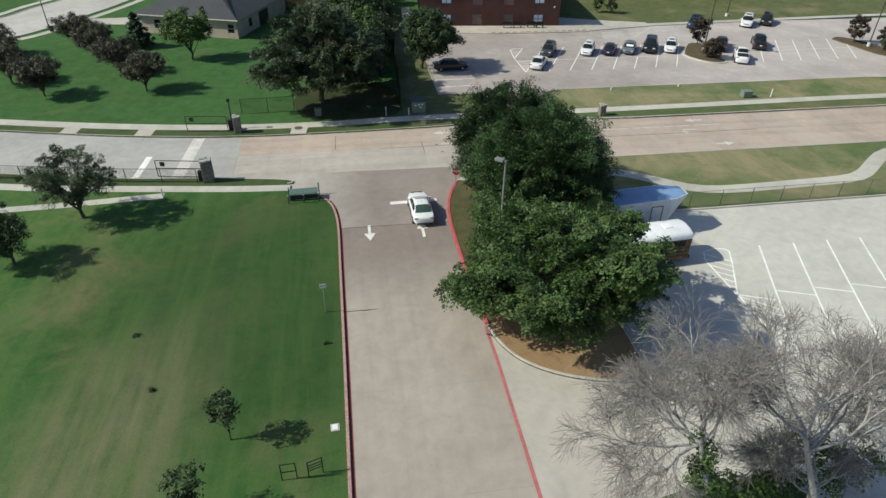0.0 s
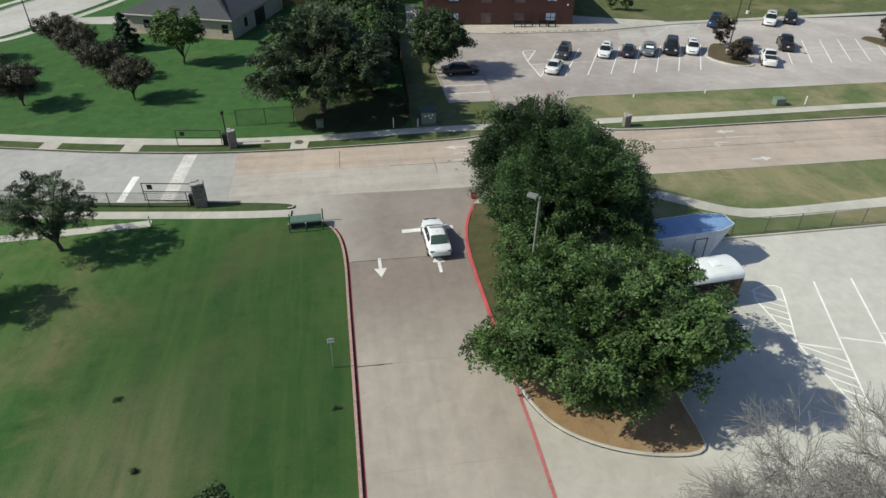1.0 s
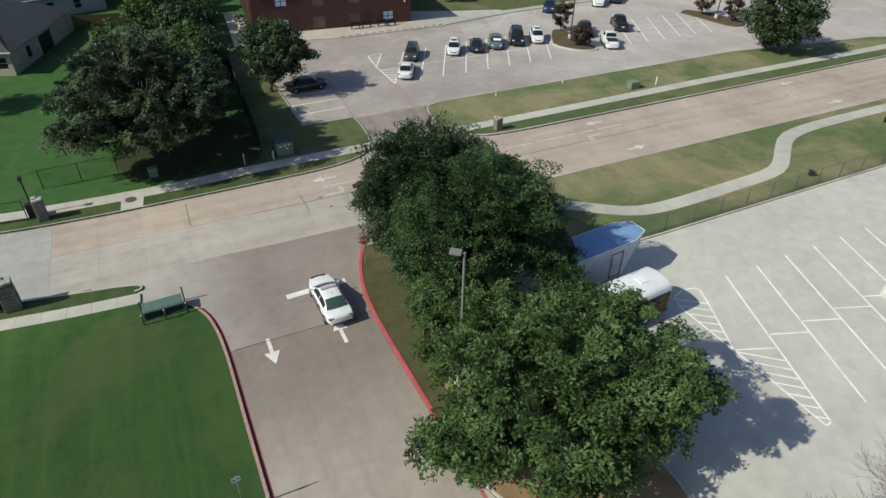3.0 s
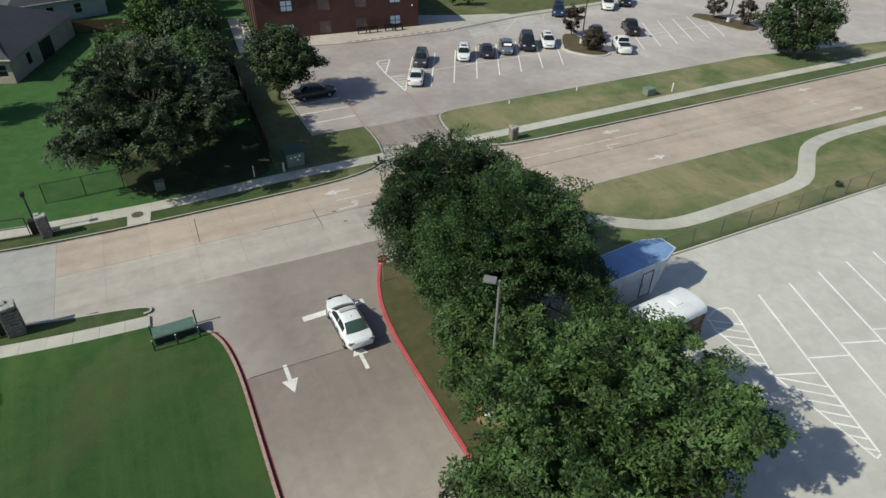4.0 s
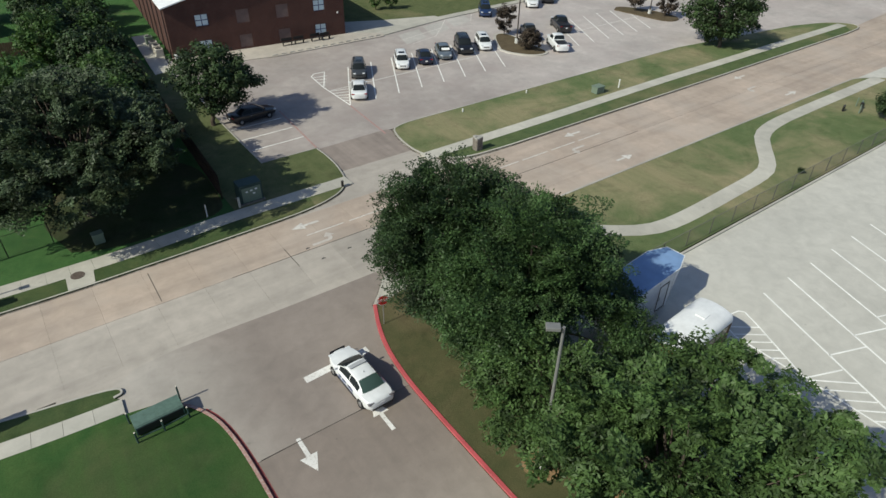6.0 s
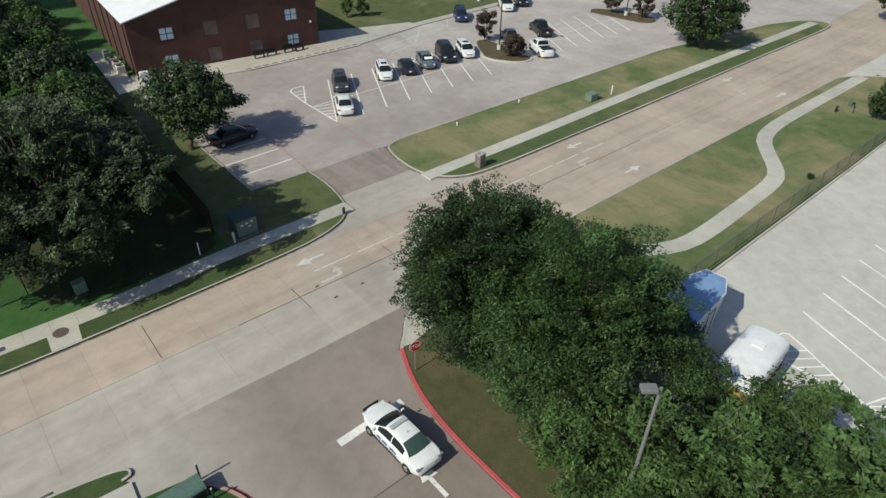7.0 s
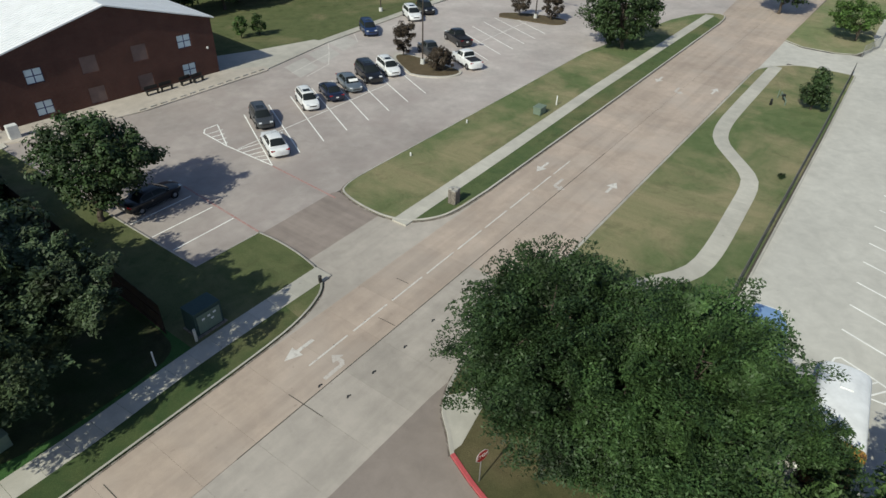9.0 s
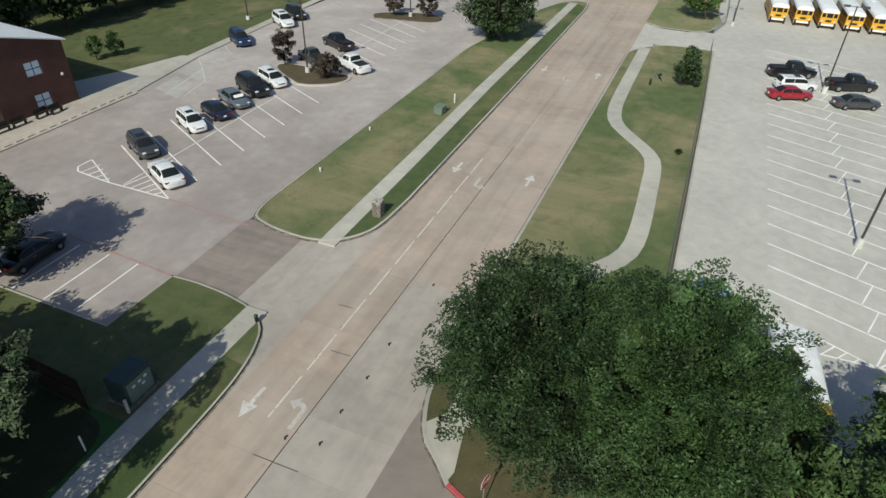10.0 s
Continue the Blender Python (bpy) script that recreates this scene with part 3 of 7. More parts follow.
kerb("kerb_parking_north", [(11.4, 86.5), (11.4, 75.6), (16.9, 75.6)], M_KERB, "pale concrete kerb of the parking bays", 0.15, 0.14, -1)
kerb("kerb_far_island", [(96.5, 55.6), (94.6, 53.0), (94.6, 48.9), (96.0, 46.2), (101.5, 44.5), (108, 45.5)], M_KERB, "pale concrete kerb of the far grass", 0.16, 0.14, 1)

for nm, line, wd in (("verge_gutter", LINE_EI, 0.16), ("road_gutter_north", LINE_RN, 0.12), ("road_gutter_south", LINE_CR, -0.10)):
    sheet(nm, line + offset(line, -wd)[::-1], -0.02, 0.006, M_GRIME, "dark grimy gutter beside the kerb", "gutter")

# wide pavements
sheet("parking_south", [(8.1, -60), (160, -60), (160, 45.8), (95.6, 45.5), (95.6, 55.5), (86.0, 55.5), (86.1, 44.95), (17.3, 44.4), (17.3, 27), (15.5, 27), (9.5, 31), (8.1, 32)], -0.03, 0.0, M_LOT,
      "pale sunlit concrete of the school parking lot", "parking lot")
sheet("far_junction", [(95, 64.6), (170, 64.6), (170, 71), (130, 72), (104, 72), (95, 70)], -0.05, -0.008, M_ROAD, "pinkish concrete of the far junction", "pavement")
sheet("cross_drive_apron", [(77.5, 53.0), (99, 53.0), (99, 55.8), (77.5, 55.8)], -0.03, -0.002, M_LOT, "pale concrete where the cross drive meets the road", "pavement")
sheet("parking_north", [(11.4, 75.4), (17, 75.4), (24.4, 75.4), (72, 74), (104, 67), (130, 69), (150, 106), (60, 106), (11.4, 106)], -0.03, 0.0, M_NLOT,
      "pinkish stained concrete of the far parking lot", "parking lot")
sheet("parking_entry", [(16.4, 70.2), (24.6, 70.2), (25.0, 75.2), (24.6, 75.6), (16.4, 75.4)], -0.03, 0.002, M_APRON, "brownish worn concrete of the parking entry", "pavement")
sheet("entry_crossing", [(9.0, 65.4), (31.5, 65.35), (26, 68), (24.4, 69.2), (24.4, 70.2), (16.4, 70.2), (16.4, 69.0)], -0.03, 0.001, M_ROADG, "pale concrete ramp where the sidewalk crosses the entry", "pavement")


def slabs(name, quads, material, label, category, z0, z1, gap):
    """Concrete slabs, each a piece of its own, under one piece of the setting."""
    top = tagged(empty(name), label, category, "", "structure")
    for q in quads:
        c = np.mean(q, axis=0)
        q = [tuple(c + (np.array(p) - c) * (1 - gap / max(np.linalg.norm(np.array(p) - c), 0.3))) for p in q]
        part("slab", prism(q, z0, z1), material, top)
    return top


def along(line, width, step):
    """Quads of a walkway along a centre line."""
    a = np.array(line)
    d = np.r_[0, np.cumsum(np.linalg.norm(np.diff(a, axis=0), axis=1))]
    k = max(1, round(d[-1] / step))
    s = np.linspace(0, d[-1], k + 1)
    mid = [(float(np.interp(u, d, a[:, 0])), float(np.interp(u, d, a[:, 1]))) for u in s]
    le, ri = offset(mid, width / 2), offset(mid, -width / 2)
    return [(le[i], ri[i], ri[i + 1], le[i + 1]) for i in range(k)]


XJ = [-8.45 + 3.17 * i for i in range(-1, 47)]
north = [(x, 65.4 if x < 9 else 65.6) for x in XJ]
south_quads, north_quads = [], []
for a, b in zip(XJ, XJ[1:]):
    south_quads.append([(a, 55.55), (b, 55.55), (b, 60.745), (a, 60.745)])
    north_quads.append([(a, 60.755), (b, 60.755), (b, 65.7), (a, 65.7)])
WX = [-11.62 - 5.2 * i for i in range(15)]
ws, wnn = between(LINE_VW[4:], -5, -90, 200), between(LINE_RN, -5, -90, 200)
edge_s = lambda x: float(np.interp(-x, [-p[0] for p in ws], [p[1] for p in ws]))
edge_n = lambda x: float(np.interp(-x, [-p[0] for p in wnn], [p[1] for p in wnn]))
west_quads = []
for a, b in zip(WX, WX[1:]):
    for u, v in ((-0.02, 0.5), (0.5, 1.02)):
        f1, f2 = edge_s(a), edge_n(a)
        g1, g2 = edge_s(b), edge_n(b)
        west_quads.append([(b, g1 + (g2 - g1) * u), (a, f1 + (f2 - f1) * u), (a, f1 + (f2 - f1) * v), (b, g1 + (g2 - g1) * v)])
sheet("road_bed", [(-8, 54), (160, 54), (160, 66.2), (-8, 66.2)], -0.03, -0.012, M_JOINT, "dark joint filler between road slabs", "road")
slabs("road_north_lane", north_quads, M_ROAD, "pinkish worn concrete road lane of jointed slabs", "road", -0.03, 0.0, 0.007)
slabs("road_far_lane", [q for q in south_quads if q[0][0] > 21], M_ROAD, "pinkish worn concrete road lane of jointed slabs", "road", -0.03, 0.0, 0.007)
slabs("road_south_lane", [q for q in south_quads if q[0][0] <= 21], M_ROADG, "pale grey concrete road lane of jointed slabs", "road", -0.03, 0.0, 0.007)
slabs("road_west", west_quads, M_ROADW, "pale concrete road bending away beside the gate", "road", -0.03, 0.0, 0.010)
JUNC = [(-1.55, 45.4), (7.85, 45.4), (7.9, 46), (8.8, 50.3), (9.8, 52.6), (12.4, 54.9), (13.6, 55.5), (12.0, 55.62), (8.2, 55.66), (4.5, 55.7), (0.8, 55.85), (-2.4, 55.9), (-4.6, 55.7), (-6.2, 54.9), (-6.2, 52.3), (-3.9, 52.0), (-2.9, 50.9), (-2.15, 49.5), (-1.75, 47.7)]
sheet("junction_pavement", [(-9, 51.5), (-3.5, 51), (9, 51), (18, 55.2), (18, 56.2), (-9, 56.2)], -0.03, -0.004, M_ROADG, "pale concrete under the junction", "pavement")
sheet("drive_mouth", JUNC, -0.03, 0.004, M_MOUTH, "dark weathered concrete where the drive meets the road", "drive")
slabs("drive", [[(-1.6, a), (8.15, a), (8.15, b), (-1.6, b)] for a, b in ((-40, 4), (4, 19), (19, 26.6), (26.6, 34.35), (34.35, 45.38))], M_DRIVE,
      "tan worn concrete school drive", "drive", -0.03, 0.0, 0.004)
slabs("sidewalk_west", along(WALK_W, 1.15, 1.5), M_WALK, "pale concrete sidewalk beside the fence", "sidewalk", 0.0, 0.125, 0.010)
slabs("sidewalk_north", along(WALK_N, 1.5, 1.5), M_WALK, "pale concrete sidewalk shaded by the oak", "sidewalk", 0.0, 0.125, 0.010)
slabs("sidewalk_east", along(WALK_E, 1.4, 1.5), M_WALK, "pale straight concrete sidewalk in dry grass", "sidewalk", 0.0, 0.125, 0.010)
slabs("sidewalk_south", along(WALK_S, 1.5, 1.5), M_WALK, "winding concrete sidewalk through dry grass", "sidewalk", 0.0, 0.125, 0.010)
slabs("lawn_path", along(WALK_P, 1.0, 1.8), M_WALK, "pale concrete path across the lawn", "path", 0.0, 0.122, 0.010)
sheet("corner_ramp", [(9.75, 52.55), (11.5, 54.5), (12.6, 54.9), (13.6, 54.1), (13.6, 53.0), (10.4, 52.4)], 0.0, 0.128, M_WALK, "pale concrete kerb ramp at the corner", "pavement")
sheet("hydrant_pad", [(-6.6, 65.5), (-4.9, 65.5), (-4.7, 67.2), (-6.5, 67.2)], 0.0, 0.13, M_WALK, "pale concrete pad beside the road kerb", "pavement")
sheet("storm_inlet", [(-5.75 + 0.46 * math.cos(k * 0.3142), 66.95 + 0.46 * math.sin(k * 0.3142)) for k in range(20)], 0.1, 0.15, M_IRON, "rusty round iron cover in the concrete pad", "drain cover")
for x in (-30.4, -22.3):
    y = edge_n(x)
    sheet("bare_crossing", [(x - 0.9, y + 0.2), (x + 0.9, y + 0.0), (x + 1.1, y + 1.9), (x - 0.7, y + 2.1)], 0.0, 0.118, M_WALKT, "tan concrete gap in the verge", "pavement")
sheet("building_walk", [(13.2, 104.6), (24.6, 102.4), (40.6, 102.2), (41.3, 103.6), (36.8, 106.3), (12.4, 108.9), (11.8, 105.6)], -0.03, 0.13, M_WALKT, "pale concrete walk along the brick building", "sidewalk")
sheet("service_strip", [(9.6, 104), (11.9, 104.6), (13.2, 121), (11.0, 121)], -0.03, 0.115, M_WALK, "dull concrete strip beside the brick wall", "path")
sheet("building_side_pavement", [(36.9, 106.2), (41.2, 103.6), (53, 105.2), (52.6, 106.8), (45, 109), (37.6, 112)], -0.03, 0.114, M_WALK, "pale concrete beside the building", "pavement")
sheet("far_sidewalk", [(41, 102.6), (53, 104.6), (64, 105.3), (110, 107.6), (110, 109), (64, 106.6), (52.5, 106), (40.5, 104)], -0.03, 0.12, M_WALK, "pale sidewalk behind the far parking", "sidewalk")
STREET_N = spline([(-75, 100.5), (-60, 104.6), (-51.8, 107.4), (-48.0, 112.2), (-45.2, 118.5), (-40.6, 129.5), (-36, 145), (-31, 175)], 1.5)
STREET_F = spline([(-80, 108.5), (-64, 114.0), (-57.6, 120.5), (-54.8, 128), (-51.6, 134.5), (-47, 148), (-42, 175)], 1.5)
sheet("side_street", STREET_N + STREET_F[::-1], -0.05, 0.118, M_BAY, "pale concrete street behind the lawn", "road")
slabs("side_street_walk", along(offset(STREET_N, -2.0), 1.3, 2.0), M_WALK, "pale sidewalk along the side street", "sidewalk", 0.0, 0.128, 0.008)
slabs("far_street_walk", along(offset(STREET_F, 2.2), 1.3, 2.0), M_WALK, "pale sidewalk across the side street", "sidewalk", 0.0, 0.128, 0.008)
kerb("kerb_side_street", STREET_N, M_KERB, "pale concrete kerb of the side street", 0.16, 0.2, -1)
kerb("kerb_side_street_far", STREET_F, M_KERB, "pale concrete kerb of the side street", 0.16, 0.2, 1)
sheet("house_drive", [(-45.4, 117.6), (-42.6, 115.0), (-35.0, 114.0), (-32, 114.6), (-32, 118.5), (-36.3, 118.8), (-42.5, 118.6), (-44.0, 121)], 0.0, 0.135, M_WALK, "pale concrete house drive", "drive")

# ---- markings ----
mark("stop_line", prism([(3.0, 48.85), (7.25, 49.0), (7.25, 49.5), (3.0, 49.35)], 0.004, 0.010), M_ARROW, "white painted stop line", group="stop lines")


def arrow(x, y, turn, length=2.4, z=0.008):
    bm = prism([(-0.12, -length / 2), (0.12, -length / 2), (0.12, 0.1), (0.48, 0.1), (0, length / 2), (-0.48, 0.1), (-0.12, 0.1)], z - 0.004, z)
    bm.transform(pose(x, y, 0, 0, 0, turn))
    return bm


mark("lane_arrow", arrow(5.35, 44.4, 0), M_ARROW, "white painted arrow pointing out of the drive", group="lane arrows")
mark("lane_arrow", arrow(0.9, 44.4, 180), M_ARROW, "white painted arrow pointing into the drive", group="lane arrows")
bm = bmesh.new()
for a, b in zip(LINE_IS[:1] + [(8.12, 28), (8.1, 20), (8.08, 4)], [(8.12, 28), (8.1, 20), (8.08, 4), (8.05, -40)]):
    stripe(bm, a, b, 0.2, 0.010)
mark("fire_lane_line", bm, M_REDL, "red painted fire lane line on concrete")
for i in range(9):
    x = 9.6 + i * 3.7
    mark("lane_dash", stripe(None, (x, 62.6), (x + 3.2, 62.62), 0.11), M_WORN, "worn white lane line", group="lane lines")
mark("lane_arrow", arrow(10.1, 64.0, 90, 2.3, 0.005), M_WORN, "white straight arrow in the road lane", group="road arrows")
for x in (39.8, 69.0):
    mark("lane_arrow", arrow(x, 64.05, 90, 2.2, 0.005), M_WORN, "worn white arrow in the road lane", group="road arrows")
    mark("lane_arrow", arrow(x + 0.4, 57.5, -90, 2.2, 0.005), M_WORN, "worn white arrow in the road lane", group="road arrows")


def hook(x, y, turn):
    bm = prism([(-1.0, -0.35), (0.5, -0.35), (0.75, -0.1), (0.75, 0.25), (1.05, 0.25), (0.6, 0.8), (0.15, 0.25), (0.45, 0.25), (0.45, -0.02), (0.35, -0.1), (-1.0, -0.1)], 0.002, 0.006)
    bm.transform(pose(x, y, 0, 0, 0, turn))
    return bm


for x, y, a in ((10.4, 61.4, 0), (37.9, 61.3, 180), (66.8, 60.9, 180)):
    mark("turn_arrow", hook(x, y, a), M_FAINT, "worn white turn arrow in the middle lane", group="road arrows")
mark("crossing_bar", prism([(-21.0, 56.9), (-20.4, 56.85), (-20.1, 61.6), (-20.7, 61.7)], 0.002, 0.006), M_WHITE, "white painted bar across the road by the gate", group="stop lines")
mark("gate_bar", prism([(-17.4, 56.4), (-16.2, 56.4), (-15.6, 65.6), (-16.8, 65.7)], 0.002, 0.006), M_WORN, "pale worn gate strip across the road")

# tar-sealed joints and fixed road studs
for a, b in (((7.4, 61.9), (7.45, 59.3)), ((-1.7, 64.6), (-1.75, 61.0)), ((15.2, 62.2), (15.25, 60.9)), ((19.0, 63.9), (19.05, 62.9)), ((-1.2, 45.42), (5.2, 45.36)), ((-1.4, 34.35), (0.9, 34.37))):
    mark("sealed_joint", stripe(None, a, b, 0.045, 0.006), M_JOINT, "black tar sealed joint in the concrete", "joint seal", "sealed joints")
mark("sealed_joint", stripe(None, (3.0, 60.75), (46, 60.75), 0.06, 0.003), M_JOINT, "black tar sealed joint in the concrete", "joint seal", "sealed joints")
for x, y in ((9.3, 59.2), (11.5, 59.3), (14.2, 59.2), (17.1, 59.3), (23.4, 59.2), (11.7, 62.6), (14.4, 62.6), (17.2, 62.6), (23.5, 62.6), (8.9, 61.0)):
    bm = bmesh.new()
    for k in range(3):
        prism([(x + math.cos(u) * 0.09 * (0.7 + 0.5 * rng.random()) + 0.09 * k - 0.08, y + math.sin(u) * 0.065 * (0.7 + 0.5 * rng.random()) + 0.05 * (k % 2)) for u in np.arange(7) * 0.9], 0.001, 0.004 + 0.001 * k, bm)
    mark("tar_spot", bm, M_TRIM, "small black tar spot on the road", "stain", "tar spots")

# south lot bays: two rows head to head, slanted
SL = -0.385
for i in range(20):
    x = 32.45 + 3.06 * i
    bm = stripe(None, (x, 38.3), (x + SL * 12.2, 26.1), 0.13)
    if i < 19:
        stripe(bm, (x + SL * 5.75, 32.55), (x + SL * 5.75 + 2.62, 31.6), 0.10)
    mark("bay_line", bm, M_WHITE, "white painted slanted parking bay line", group="bay lines")
G1 = [(29.55, 37.9), (29.0, 36.5), (27.15, 32.45)]
bm = bmesh.new()
for a, b in zip([(27.1, 32.45), (26.95, 36.9), (27.4, 38.0), (28.4, 38.35), (29.3, 38.2)], [(26.95, 36.9), (27.4, 38.0), (28.4, 38.35), (29.3, 38.2), (29.55, 37.9)]):
    stripe(bm, a, b, 0.11)
for a, b in zip(G1, G1[1:]):
    stripe(bm, a, b, 0.11)
for k in range(6):
    y = 33.6 + 0.86 * k
    dx = (0.10 + 0.44 * (y - 32.45)) / 1.33
    stripe(bm, (27.06, y), (27.06 + dx, y - 0.75 * dx), 0.10, 0.009)
mark("hatched_island", bm, M_WHITE, "white hatched no-parking marking beside the bus", group="hatched markings")
bm = bmesh.new()
for a, b in (((27.2, 32.4), (29.65, 31.45)), ((27.7, 26.0), (27.25, 25.9)), ((27.25, 25.95), (27.15, 32.3))):
    stripe(bm, a, b, 0.11, 0.012)
for k in range(7):
    y = 32.2 - 0.92 * k
    dx = (0.40 + 0.385 * (y - 26)) / 1.33
    stripe(bm, (27.2, y), (27.2 + dx, y - 0.86 * dx), 0.10, 0.008)
mark("hatched_island", bm, M_WHITE, "white hatched end-of-row marking", group="hatched markings")

# north lot bays
NS = 5.7 / 10.95
for i in range(8):
    x = 24.7 + 3.2 * i
    if i == 1:
        x = 28.0
    top = 94.1 if i != 0 else 94.0
    mark("bay_line", stripe(None, (x, 83.15), (x + NS * (top - 83.15), top), 0.12), M_WHITE, "white painted slanted parking bay line", group="far bay lines")
mark("row_line", stripe(None, (24.9, 88.15), (46.5, 88.3), 0.10), M_ARROW, "faded line between two rows of bays", group="far bay lines")
for i in range(6):
    x = 61.2 + 3.05 * i
    mark("bay_line", stripe(None, (x, 83.9), (x + NS * 10.2, 94.1), 0.12), M_WHITE, "white painted slanted parking bay line", group="far bay lines")
mark("row_line", stripe(None, (62, 88.9), (80, 89.2), 0.10), M_ARROW, "faded line between two rows of bays", group="far bay lines")
bm = bmesh.new()
pts = [(24.7, 83.2), (24.65, 89.6), (25.0, 93.4), (25.6, 94.1), (27.1, 94.1), (24.75, 89.6)]
for a, b in zip(pts, pts[1:]):
    stripe(bm, a, b, 0.12)
for k in range(4):
    stripe(bm, (24.75 + 0.1 * k, 90.3 + 0.9 * k), (25.2 + 0.5 * k, 90.0 + 0.9 * k), 0.1)
for k in range(5):
    stripe(bm, (24.7, 84.8 + 0.8 * k), (25.3 + 0.42 * k, 84.3 + 0.8 * k), 0.1)
mark("hatched_island", bm, M_WHITE, "white hatched marking at the end of the far row", group="hatched markings")
mark("fire_lane_line", stripe(None, (24.65, 83.0), (24.15, 74.8), 0.16), M_REDF, "faded red line across the parking entry")
mark("fire_lane_line", stripe(None, (17.6, 86.0), (16.95, 75.8), 0.16), M_REDF, "faded red line across the parking entry")
for y in (78.75, 81.4, 84.2):
    mark("bay_line", stripe(None, (11.6, y - 0.1), (17.0, y), 0.11), M_WHITE, "white painted bay line by the lawn", group="side bay lines")
bm = bmesh.new()
for a, b in (((42, 99.5), (50, 101.3)), ((50, 101.3), (53.5, 105)), ((42.3, 97.3), (47, 98.4)), ((47, 98.4), (50, 101.3)), ((56, 101.8), (58.5, 104.9))):
    stripe(bm, a, b, 0.12)
mark("accessible_bays", bm, M_WORN, "faded white lines of bays beside the building", group="far bay lines")
for a in ((41.5, 97.5), (46.8, 99.0), (52, 100.6)):
    x, y = a
    mark("pale_bay", prism([(x, y), (x + 4.0, y + 1.1), (x + 5.3, y + 5.0), (x + 1.2, y + 4.2)], 0.0005, 0.0035), M_BAY, "pale patched concrete bay", "pavement", "pale bays")
sheet("lot_island", spline([(50.6, 88.4), (50.9, 86.6), (52.4, 84.4), (54.2, 83.6), (55.6, 84.2), (55.9, 86), (56.3, 92), (55.6, 94.2), (54.0, 93.8), (52.2, 91.4), (50.6, 88.4)], 0.5)[:-1], -0.03, 0.13, M_KERB,
      "concrete kerb ring of a planted parking island", "planting island")
sheet("lot_island_bed", spline([(50.9, 88.4), (51.2, 86.8), (52.6, 84.7), (54.2, 83.95), (55.3, 84.4), (55.6, 86), (56.0, 92), (55.4, 93.8), (54.2, 93.5), (52.5, 91.2), (50.9, 88.4)], 0.5)[:-1], 0.0, 0.15, M_MULCH,
      "thin brown mulch in the parking island", "planting island")
sheet("lot_island_far", spline([(79.5, 93.8), (80.2, 90), (81.2, 85.2), (83.3, 84.2), (84.8, 86), (84.0, 91), (81.5, 94.5), (79.5, 93.8)], 0.5)[:-1], -0.03, 0.14, M_MULCH,
      "planted island at the end of the bays", "planting island")

# ---- trees ----


def tubes(segs, sides=6):
    """Vertices and faces of tapered round segments (a, b, ra, rb)."""
    a = np.array([s[0] for s in segs], float)
    b = np.array([s[1] for s in segs], float)
    ra = np.array([s[2] for s in segs])
    rb = np.array([s[3] for s in segs])
    t = b - a
    t /= np.linalg.norm(t, axis=1)[:, None] + 1e-9
    ref = np.where(np.abs(t[:, 2:3]) < 0.9, np.array([[0, 0, 1.0]]), np.array([[1.0, 0, 0]]))
    u = np.cross(t, ref)
    u /= np.linalg.norm(u, axis=1)[:, None]
    v = np.cross(t, u)
    an = np.arange(sides) * 2 * np.pi / sides
    ring = u[:, None] * np.cos(an)[None, :, None] + v[:, None] * np.sin(an)[None, :, None]
    va = a[:, None] + ring * ra[:, None, None]
    vb = b[:, None] + ring * rb[:, None, None]
    verts = np.concatenate([va, vb], 1).reshape(-1, 3)
    k = np.arange(sides)
    f = np.stack([k, (k + 1) % sides, (k + 1) % sides + sides, k + sides], 1)
    faces = (np.arange(len(segs))[:, None, None] * 2 * sides + f[None]).reshape(-1, 4)
    return verts, faces


def quads_mesh(name, verts, faces, material, parent, smooth=False):
    me = bpy.data.meshes.new(name)
    n, k = len(faces), faces.shape[1]
    me.vertices.add(len(verts))
    me.vertices.foreach_set("co", np.ascontiguousarray(verts, np.float32).ravel())
    me.loops.add(n * k)
    me.loops.foreach_set("vertex_index", np.ascontiguousarray(faces, np.int32).ravel())
    me.polygons.add(n)
    me.polygons.foreach_set("loop_start", np.arange(n, dtype=np.int32) * k)
    me.update(calc_edges=True)
    me.validate()
    me.materials.append(material)
    if smooth:
        me.shade_smooth()
    ob = new(name, me)
    ob.parent = parent
    return ob


def leaf_cards(centres, radii, per, size, r, flat=0.75, up=0.5):
    """Small folded leaves round clump centres, thickest near each clump's outside."""
    k = len(centres)
    c = np.repeat(centres, per, 0)
    rad = np.repeat(radii, per)
    n = k * per
    d = r.normal(size=(n, 3))
    d /= np.linalg.norm(d, axis=1)[:, None]
    pos = c + d * (rad * r.random(n) ** 0.45)[:, None] * np.array([1, 1, flat])
    nor = d * 0.85 + r.normal(size=(n, 3)) * 0.33 + np.array([0, 0, up])
    nor /= np.linalg.norm(nor, axis=1)[:, None]
    t = np.cross(nor, r.normal(size=(n, 3)))
    t /= np.linalg.norm(t, axis=1)[:, None] + 1e-9
    b = np.cross(nor, t)
    s = size * (0.65 + 0.7 * r.random(n))[:, None]
    verts = np.stack([pos - t * s * 0.55, pos - b * s * 0.3 + nor * s * 0.08, pos + t * s * 0.55, pos + b * s * 0.3 + nor * s * 0.08], 1)
    return verts.reshape(-1, 3), np.arange(4 * n).reshape(n, 4)


